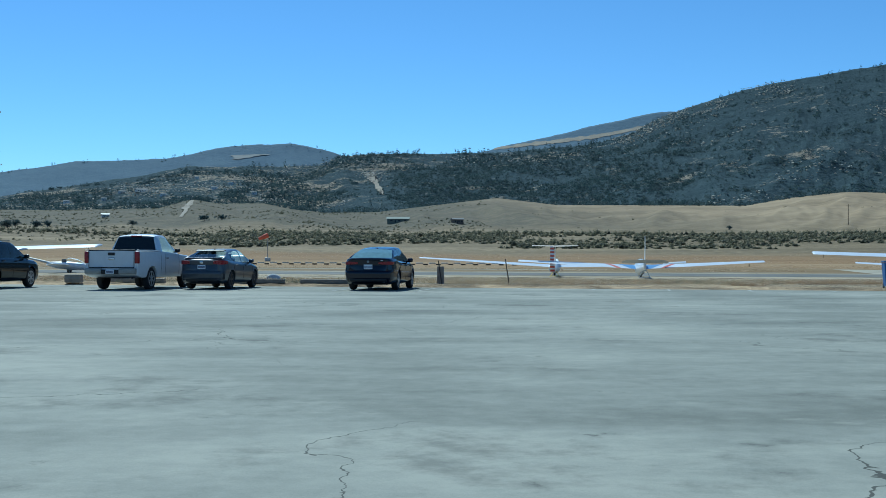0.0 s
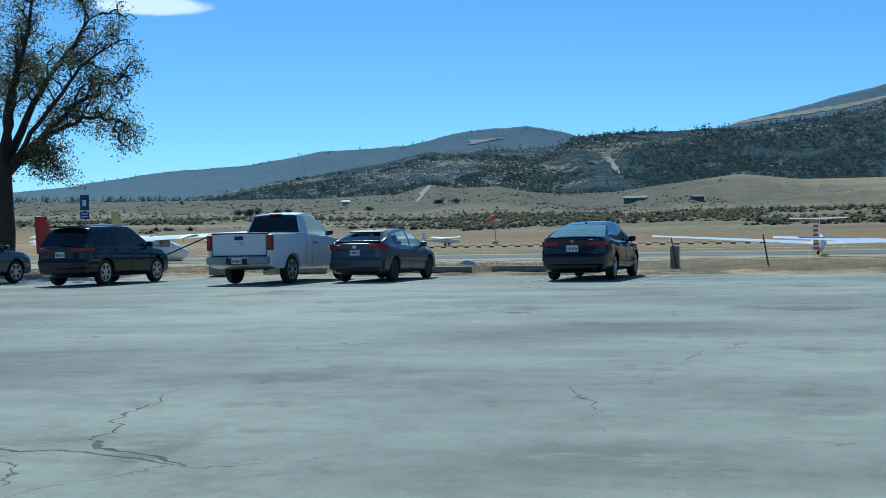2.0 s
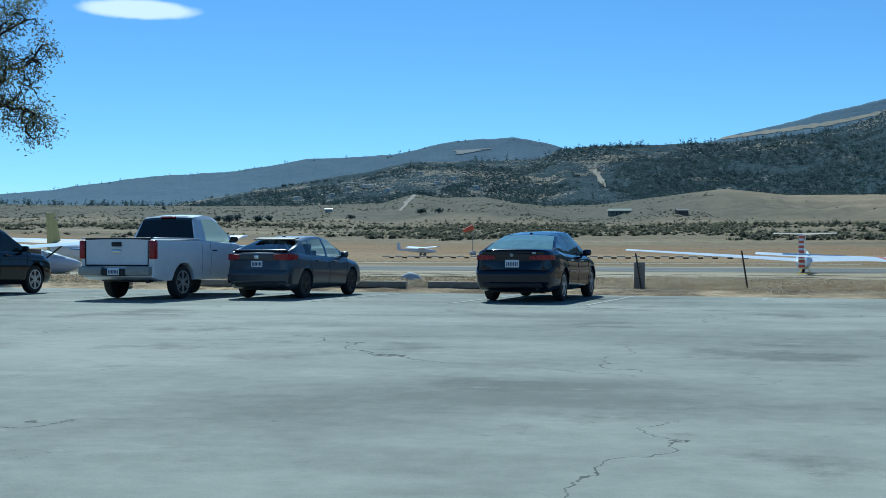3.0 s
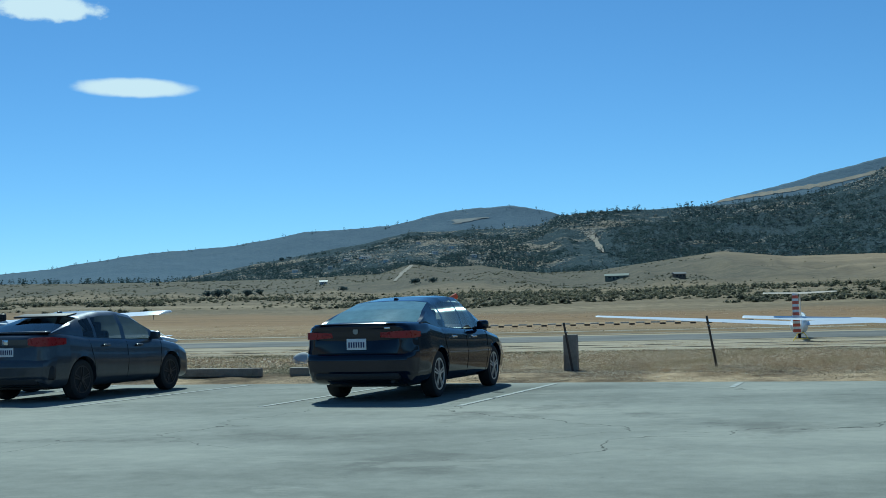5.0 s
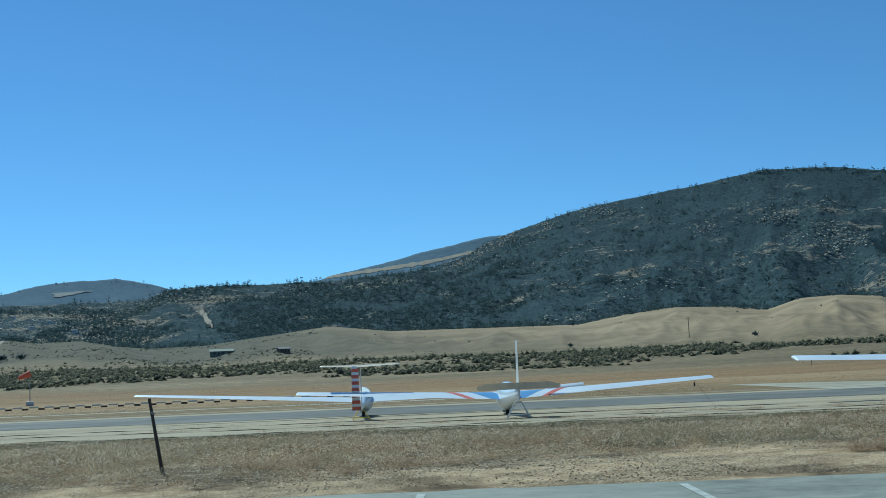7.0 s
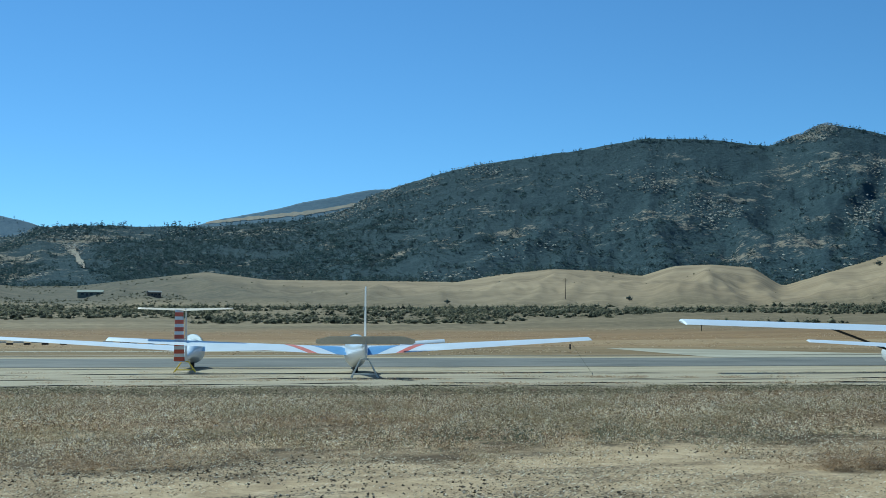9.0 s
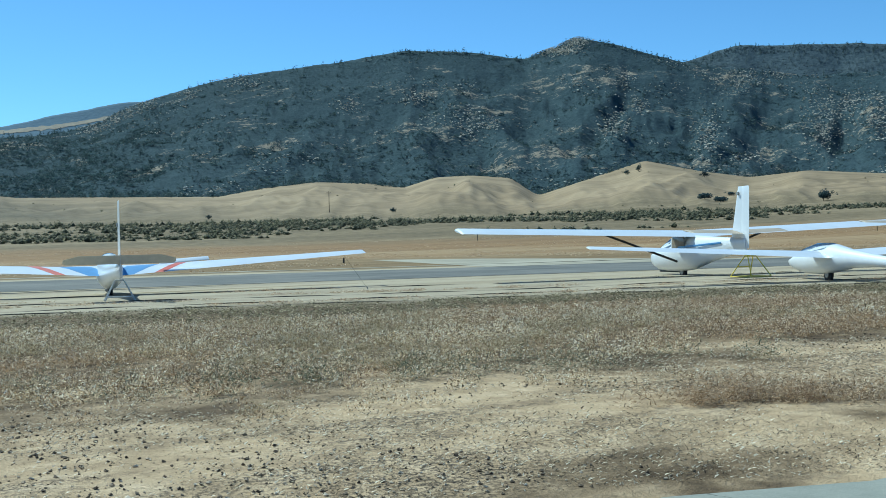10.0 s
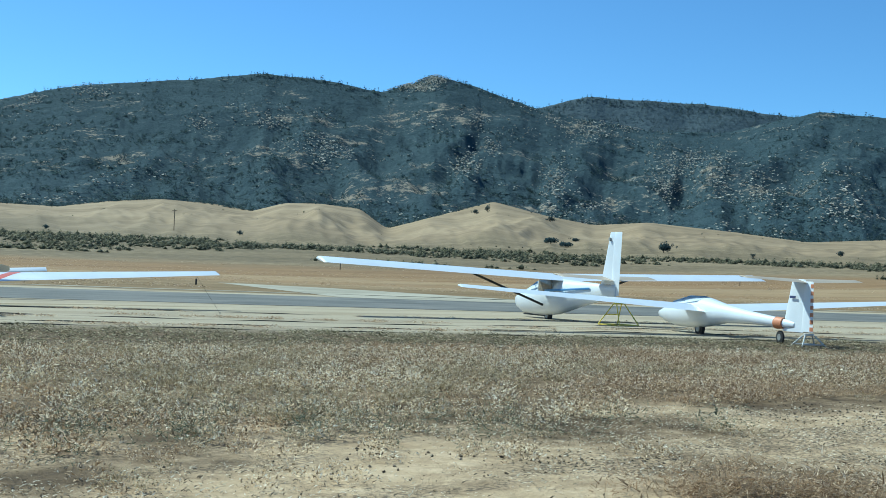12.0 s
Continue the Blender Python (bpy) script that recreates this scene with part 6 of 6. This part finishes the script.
prop("timber_block", spot(-21.8, 37.5, GROUND - 0.02, 8), "square weathered timber block at the edge of the lot", "block", [("timber", boxed((0, 0, 0.17), (0.66, 0.4, 0.34), 0.03), WOOD, ""), ("band", boxed((0, 0, 0.2), (0.67, 0.41, 0.03)), STEEL, "")])
rs = np.random.RandomState(5)
bm = bmesh.new()
bmesh.ops.create_icosphere(bm, subdivisions=3, radius=0.5)
for q in bm.verts:
    q.co = Vector((q.co.x * 1.3, q.co.y * 0.9, max(-0.15, q.co.z * 0.7))) * (1 + 0.25 * noise.noise(q.co * 2.2))
part("boulder", bm, plain("pale_rock", (0.5, 0.5, 0.48), 0.9, var=0.15, bumps=0.5), None, "pale grey boulder on the dirt by the runway")
boulder = bpy.data.objects["boulder"]
boulder.matrix_world = spot(-15.8, 45.8, 0.1) @ Matrix.Diagonal((0.6, 0.6, 0.75, 1))
tagged(boulder, category="boulder")

# stall lines
LINE = plain("faded_white_line", (0.36, 0.37, 0.34), 0.85, var=0.45, scale=3)
for k, u in enumerate((-27.3, -24.3, -21.4, -18.4, -15.4, -12.4, -9.2, -6.3, -3.15, -0.35, 2.4, 5.3, 8.2, 11.1)):
    bm = bmesh.new()
    v0 = 31.4 + 0.3 * math.sin(k * 2.1)
    cuts = [(v0, 33.1), (33.2, 34.9), (34.94, 36.7)] if k % 2 else [(v0, 34.1), (34.16, 36.7)]
    if u > -5:
        cuts = [(35.2 + 0.3 * math.sin(k), 36.75)]
    for a, b in cuts:
        add_box(bm, (0, (a + b) / 2 - 34, 0.003), (0.09, b - a, 0.003))
    me = bpy.data.meshes.new("stall_line")
    bm.to_mesh(me)
    me.materials.append(LINE)
    ob = new("stall_line", me)
    ob.matrix_world = spot(u, 34, 0.002)
    tagged(ob, "faded white painted parking stall line", "marking", kind="structure")

# tie-down cables in the dirt
CABLE = plain("black_cable", (0.02, 0.018, 0.016), 0.9)
for k, (v, u0, u1) in enumerate(((59.4, -26, 26), (66.6, -34, 12), (57.8, -20, 30), (62.6, -30, 28))):
    bm = bmesh.new()
    us = np.linspace(u0, u1, 110)
    pts = []
    for u in us:
        x, y = world_of(u, v + 0.5 * math.sin(u * 0.11 + k) + 0.12 * math.sin(u * 0.9 + 2 * k))
        pts.append(Vector((x, y, float(land_z("ground", x, y)) + 0.012 * math.sin(u * 1.9 + k))))
    for a, b in zip(pts, pts[1:]):
        add_tube(bm, a, b, 0.014, n=5)
    ob = part("cable", bm, CABLE, None, "black tie-down cable lying on the dirt")
    tagged(ob, category="cable", group="tie-down cables")
for wx, wy, hh in ((25.3, 61.6, 0.85),):
    tie_down(pose(wx, wy, FIELD), hh + 0.15)


def windsock():
    x, y = -9.9, 202.0
    z0 = float(land_z("ground", x, y))
    ob = thing("windsock", pose(x, y, z0), "faded orange-red windsock on a pole by the runway", "windsock")
    part("pole", tube((0, 0, 0), (0, 0, 5.0 - z0), 0.07, 0.05), STEEL, ob)
    o = part("sock", lathe([(0.0, 0.44), (0.6, 0.4), (1.1, 0.33), (1.7, 0.25), (1.7, 0.19)], 14), plain("windsock_orange", (0.6, 0.13, 0.07), 0.8, var=0.15), ob)
    o.matrix_basis = pose(0, 0, 4.9 - z0, 0, 22, 200)
    part("base", boxed((0, 0, 0.3), (1.0, 1.0, 0.6), 0.08), DULL_WHITE, ob)


windsock()

# runway edge markers
MARK = plain("marker_white", (0.6, 0.58, 0.5), 0.8, var=0.2)
for k in range(28):
    x, y = world_of(-62 + k * 1.75, 152 + 0.25 * math.sin(k))
    z = float(land_z("ground", x, y))
    ob = thing("marker_board", pose(x, y, z, 0, 0, -TURN), "low white runway marker board with dark foot", "marker", "row of runway markers")
    part("board", boxed((0, 0, 0.42), (1.0, 0.12, 0.17), 0.02), MARK, ob)
    part("foot", boxed((0.85, 0, 0.25), (0.66, 0.14, 0.2), 0.02), DARK_WOOD, ob)


def sign(x, y):
    ob = thing("parking_sign", pose(x, y, GROUND, 0, 0, -10), "blue and white parking sign on a grey metal post", "sign")
    part("post", tube((0, 0, 0), (0, 0, 2.75), 0.03), STEEL, ob)
    blue = plain("sign_blue", (0.012, 0.06, 0.18), 0.5, var=0.1)
    a = part("panel", boxed((0, -0.04, 2.48), (0.34, 0.02, 0.52), 0.008), blue, ob, "blue panel")
    b = part("panel", boxed((0, -0.04, 2.06), (0.34, 0.02, 0.26), 0.008), blue, ob, "blue panel")
    part("mark", boxed((0.0, -0.053, 2.46), (0.14, 0.006, 0.2), 0.003), PLATE, a, "white symbol")
    for k in range(2):
        part("bar", boxed((0, -0.053, 2.1 - 0.09 * k), (0.24, 0.006, 0.035)), PLATE, b)


sx, sy = 0.44 - 38.0 * math.tan(radians(22.3)), 2.66 + 38.0
sign(sx, sy)

# blue bin by the right end of the lot
ob = thing("rubbish_bin", spot(10.6, 37.9, GROUND - 0.03), "tall blue plastic rubbish bin with dark lid", "bin")
part("body", loft([[(w * a, w * b * 0.9, z) for a, b in ((-1, -1), (1, -1), (1, 1), (-1, 1))] for w, z in ((0.25, 0.08), (0.31, 0.95))]), plain("bin_blue", (0.02, 0.1, 0.3), 0.5), ob)
part("lid", boxed((0, 0, 1.0), (0.68, 0.62, 0.07), 0.03), plain("bin_lid", (0.03, 0.1, 0.26), 0.5), ob)
part("handle", tube((-0.26, 0.33, 1.0), (0.26, 0.33, 1.0), 0.02), DARK_PLASTIC, ob)
for sd in (-1, 1):
    small_wheel(ob, sd * 0.24, 0.26, 0.1, 0.1, 0.05)


def pod_plane():
    """A small open-framed motor glider beyond the row, nose to the runway's right."""
    x, y = world_of(-42.2, 76.0)
    ob = thing("motor_glider", pose(x, y, FIELD, 0, 0, -TURN - 78), "small pale motor glider with raised tail boom and open canopy", "glider")
    part("pod", fuselage([(-1.2, 0.1, 0.7, 0.12, 0.14), (-0.5, 0.3, 0.62, 0.22, 0.3), (0.6, 0.36, 0.58, 0.26, 0.38), (1.6, 0.28, 0.52, 0.2, 0.32), (2.3, 0.1, 0.46, 0.08, 0.14), (2.45, 0.02, 0.45, 0.02, 0.03)]), FABRIC, ob)
    part("boom", tube((0, -1.0, 0.75), (0, -4.2, 1.5), 0.09, 0.06), DULL_WHITE, ob)
    part("canopy", bubble([(0.2, 0.06, 0.82, 0.2), (0.5, 0.26, 0.76, 0.4), (1.2, 0.24, 0.72, 0.3), (1.7, 0.05, 0.68, 0.05)]), CANOPY, ob)
    part("seat", boxed((0, 0.1, 0.85), (0.4, 0.3, 0.4), 0.05), COCKPIT, ob)
    for sd in (-1, 1):
        part("wing", wing((sd * 0.2, 0.6, 0.62), (sd * 4.2, 0.5, 0.7), 0.9, 0.6, 0.13), FABRIC, ob)
    small_wheel(ob, 0, 0.5, 0.16, 0.18, 0.1)


pod_plane()


def far_glider(x, y, heading):
    z = float(land_z("ground", x, y))
    ob = thing("glider", pose(x, y, z, 0, 0, -heading), "small white aircraft parked far off beyond the runway", "glider")
    part("fuselage", fuselage([(-3.6, 0.06, 1.0, 0.1, 0.1), (-0.5, 0.3, 0.9, 0.3, 0.3), (1.2, 0.4, 0.8, 0.4, 0.4), (2.6, 0.25, 0.75, 0.2, 0.25), (2.9, 0.03, 0.72, 0.03, 0.03)]), FABRIC, ob)
    for sd in (-1, 1):
        part("wing", wing((0, 1.0, 1.35), (sd * 5.5, 1.0, 1.5), 1.3, 1.1, 0.14), FABRIC, ob)
        small_wheel(ob, sd * 0.7, 0.6, 0.25, 0.25, 0.14)
    part("fin", wing((0, -3.0, 1.0), (0, -3.3, 2.1), 0.8, 0.5, 0.1, up=(1, 0, 0)), FABRIC, ob)


far_glider(-17.5, 190.0, 60)


# ---- houses, shed, pole and lone trees on the hills ----
HOUSE = plain("pale_wall", (0.7, 0.68, 0.64), 0.9, var=0.1)
ROOF = plain("grey_roof", (0.14, 0.14, 0.14), 0.9, var=0.2)
PANE = plain("dark_pane", (0.03, 0.035, 0.04), 0.2)


def house(x, y, z, a, b, h, turn, wall, roof, label, name="house"):
    ob = thing(name, pose(x, y, z, 0, 0, turn), label, "house", "houses on the hillside" if name == "house" else "")
    part("wall", boxed((0, 0, h / 2 - 0.5), (a, b, h + 1.0)), wall, ob)
    o = 0.5
    rh = b * 0.22
    part("roof", loft([[(-a / 2 - o, -b / 2 - o, h), (-a / 2 - o, 0, h + rh), (-a / 2 - o, b / 2 + o, h), (-a / 2 - o, 0, h - 0.1)], [(a / 2 + o, -b / 2 - o, h), (a / 2 + o, 0, h + rh), (a / 2 + o, b / 2 + o, h), (a / 2 + o, 0, h - 0.1)]]), roof, ob)
    for k in (-0.3, 0.05, 0.33):
        part("window", boxed((a * k, -b / 2, h * 0.55), (a * 0.12, 0.12, h * 0.35)), PANE, ob)
    part("door", boxed((-a * 0.12, -b / 2, h * 0.35), (a * 0.07, 0.14, h * 0.7)), PANE, ob)


rs = np.random.RandomState(8)
for k, (a, el, wd) in enumerate(HOMES):
    x, y, z = on_slope("mountain", a, el)
    house(x, y, z, wd, wd * 0.55, 5.0, rs.uniform(-30, 30), HOUSE, ROOF, "pale house among trees on the hillside")
x, y, z = on_slope("ground", 3.4, 1.72)
house(x, y, z, 13, 6, 2.2, -8, plain("green_wall", (0.17, 0.19, 0.15), 0.9), plain("green_roof", (0.2, 0.23, 0.19), 0.8), "long low grey-green shed on the flats", "shed")
x, y, z = on_slope("ground", 6.3, 1.7)
house(x, y, z, 5, 3.5, 2.0, 12, plain("brown_wall", (0.17, 0.13, 0.095), 0.9), ROOF, "small dark outbuilding on the flats", "shed")
x, y, z = on_slope("ground", -10.8, 1.85)
house(x, y, z, 5, 3, 2.0, 12, HOUSE, DULL_WHITE, "small white cabin on the open slope", "shed")

x, y, z = on_slope("ground", 25.6, 1.6)
prop("utility_pole", pose(x, y, z), "wooden utility pole with crossarm on the tan foothill", "pole", [("pole", tube((0, 0, -0.5), (0, 0, 8.5), 0.16, 0.12), DARK_WOOD, ""), ("crossarm", boxed((0, 0, 7.8), (2.2, 0.12, 0.14)), DARK_WOOD, "")])


def lone_tree(a, el, h, w):
    x, y, z = on_slope("ground", a, el)
    rs = np.random.RandomState(int(a * 10) + 500)
    ob = thing("oak", pose(x, y, z), "dark rounded oak alone on the dry slope", "tree", "lone oaks on the hills")
    part("trunk", tube((0, 0, -0.4), (0, 0, h * 0.5), h * 0.05, h * 0.03), DARK_WOOD, ob)
    n = 42
    p = rs.normal(0, 1, (n, 3)) * np.array([w * 0.22, w * 0.22, h * 0.17]) + np.array([0, 0, h * 0.42])
    p[:, 2] = np.clip(p[:, 2], h * 0.05, h)
    s = rs.uniform(0.2, 0.36, n) * w
    v, f = spread([sprays(rs, 20, lambda z: 0.5 * math.sqrt(max(0.05, 1 - (2 * z - 1) ** 2))) for _ in range(3)], p, rs.uniform(0, 6.3, n), np.stack([s, s * 0.8], 1), rs)
    joined("crown", v, f, bpy.data.materials["pine_haze_green"], "dark leafy crown", "", ob)


for a, el, h, w in ((43.5, 2.8, 9, 11), (48.4, 1.5, 6, 9), (40.5, 3.2, 13, 10), (39.9, 3.05, 9, 12), (52.4, 1.35, 4, 3), (28.6, 1.55, 3, 4), (56.5, 1.6, 5, 6), (-16.5, 1.35, 6, 6), (-15.6, 1.35, 7, 6), (-14.6, 1.35, 6, 7), (-10.0, 1.5, 5, 6), (-18.6, 1.9, 7, 5), (20.0, 1.4, 3, 3.5), (-16.0, 1.32, 7, 7), (-14.0, 1.38, 6, 6), (-6.4, 1.75, 6, 8), (-5.6, 1.8, 5, 7), (43.2, 1.75, 2.4, 10), (44.6, 1.9, 2.4, 9), (43.9, 1.6, 2.0, 9), (35.9, 2.45, 7, 9)):
    lone_tree(a, el, h * (0.62 if a > 0 else 0.42), w * 0.62)


def ribbon(name, layer, line, label, mat, lift=1.2):
    """A bare track or opening on a slope, along bearings, heights and half widths."""
    bm = bmesh.new()
    dense = []
    for (a0, e0, w0), (a1, e1, w1) in zip(line, line[1:]):
        dense += [(a0 + (a1 - a0) * k / 6, e0 + (e1 - e0) * k / 6, w0 + (w1 - w0) * k / 6) for k in range(6)]
    rows = []
    for a, e, w in dense:
        row = []
        for k in range(-2, 3):
            x, y, z = on_slope(layer, a + w * k / 2 + 0.9 * w * noise.noise((e * 14.0, k * 1.7, a)), e)
            row.append(bm.verts.new((x, y, z + lift)))
        rows.append(row)
    for r0, r1 in zip(rows, rows[1:]):
        for k in range(4):
            bm.faces.new((r0[k], r0[k + 1], r1[k + 1], r1[k]))
    ob = part(name, bm, mat, None, label)
    tagged(ob, category="track", kind="structure")


ribbon("hill_track", "ground", [(-7.4, 1.9, 0.07), (-7.0, 2.25, 0.08), (-6.6, 2.55, 0.1), (-6.35, 2.72, 0.06)], "pale dirt track climbing the open slope", plain("track_tan", (0.2, 0.17, 0.122), 0.95, var=0.25, scale=0.08), 0.4)
ribbon("clearing", "mountain", [(2.95, 3.0, 0.05), (2.78, 3.2, 0.16), (2.66, 3.42, 0.1), (2.5, 3.66, 0.18), (2.42, 3.88, 0.2), (2.25, 4.02, 0.24), (2.1, 4.08, 0.08)], "bare tan clearing on the wooded hillside", plain("clearing_tan", (0.2, 0.17, 0.122), 0.95, var=0.3, scale=0.05), 2.0)
# patch colour is greyed towards the hazed slope to keep contrast low
ribbon("bald_patch", "mountain_far", [(-4.2, 4.62, 0.2), (-3.9, 4.72, 0.4), (-3.5, 4.82, 0.55), (-3.0, 4.86, 0.4), (-2.7, 4.9, 0.15)], "bald patch on the distant mountain, greyed towards its haze colour", plain("bald_haze_grey", (0.135, 0.152, 0.155), 0.95, var=0.3, scale=0.02), 2.0)


def bench(name, layer, line, label, mat, lift=1.5):
    """A bare strip along a slope between two heights, with ragged edges: (bearing, lower, upper) in degrees."""
    bm = bmesh.new()
    a = np.linspace(line[0][0], line[-1][0], 70)
    lo, hi = [np.interp(a, [q[0] for q in line], [q[k] for q in line]) for k in (1, 2)]
    rows = []
    for k, (b, e0, e1) in enumerate(zip(a, lo, hi)):
        mid, half = (e0 + e1) / 2 + 0.03 * noise.noise((b * 2.1, 4.0, 0)), (e1 - e0) / 2 * (1 + 0.7 * noise.noise((b * 3.3, 0, 0)))
        row = []
        for f in (-1, -0.33, 0.33, 1):
            x, y, z = on_slope(layer, b, mid + f * half)
            row.append(bm.verts.new((x, y, z + lift)))
        rows.append(row)
    for r0, r1 in zip(rows, rows[1:]):
        for k in range(3):
            bm.faces.new((r0[k], r1[k], r1[k + 1], r0[k + 1]))
    bmesh.ops.recalc_face_normals(bm, faces=bm.faces)
    tagged(part(name, bm, mat, None, label, 180), category="ridge", kind="structure")


bench("bare_ridge", "mountain_far", [(8.4, 5.2, 5.3), (10.7, 5.44, 5.6), (13.2, 5.7, 5.88), (15.0, 6.04, 6.18), (16.6, 6.4, 6.5)], "bare tan strip along the back ridge", plain("ridge_tan", (0.2, 0.172, 0.128), 0.95, var=0.4, scale=0.03))

# ---- clouds ----


def cloud(a, el, width, height, ragged, seed):
    """A small white cloud far off in the sky."""
    m, t, p = nodes_of("cloud_white")
    t.nodes.remove(p)
    v = local(t)
    grad = t.nodes.new("ShaderNodeTexGradient")
    grad.gradient_type = "SPHERICAL"
    t.links.new(v, grad.inputs[0])
    mp = t.nodes.new("ShaderNodeMapping")
    mp.inputs["Location"].default_value = (seed, seed * 0.7, 0)
    mp.inputs["Scale"].default_value = (1.0, 1.0, 0.35)
    t.links.new(v, mp.inputs["Vector"])
    n = noise_node(t, mp.outputs["Vector"], 3.0, 6, 0.6)
    fac = calc(t, "ADD", grad.outputs["Fac"], calc(t, "MULTIPLY", calc(t, "SUBTRACT", n, 0.5), ragged))
    alpha = step(t, fac, 0.06, 0.5)
    glow, see, mx = t.nodes.new("ShaderNodeEmission"), t.nodes.new("ShaderNodeBsdfTransparent"), t.nodes.new("ShaderNodeMixShader")
    glow.inputs["Color"].default_value = (0.93, 0.96, 1.0, 1)
    glow.inputs["Strength"].default_value = 0.82
    t.links.new(alpha, mx.inputs[0])
    t.links.new(see.outputs[0], mx.inputs[1])
    t.links.new(glow.outputs[0], mx.inputs[2])
    t.links.new(mx.outputs[0], t.nodes["Material Output"].inputs["Surface"])
    d = 2700.0
    bm = bmesh.new()
    bmesh.ops.create_icosphere(bm, subdivisions=4, radius=1.0)
    for q in bm.verts:
        q.co.y *= 0.02
    me = bpy.data.meshes.new("cloud")
    bm.to_mesh(me)
    bm.free()
    me.materials.append(m)
    ob = new("cloud", me)
    x, y = HUB[0] + d * math.cos(radians(el)) * math.sin(radians(a)), HUB[1] + d * math.cos(radians(el)) * math.cos(radians(a))
    ob.matrix_world = pose(x, y, d * math.sin(radians(el)), 0, 0, -a) @ Matrix.Diagonal((d * math.tan(radians(width / 2)) * 1.25, 60, d * math.tan(radians(height / 2)) * 1.5, 1))
    tagged(ob, "small white lens-shaped cloud in the blue sky" if ragged < 0.5 else "small ragged white cloud in the blue sky", "cloud", kind="structure")


cloud(-19.45, 11.24, 5.2, 0.74, 0.3, 1.0)
cloud(-23.4, 14.7, 4.7, 0.95, 1.0, 2.3)
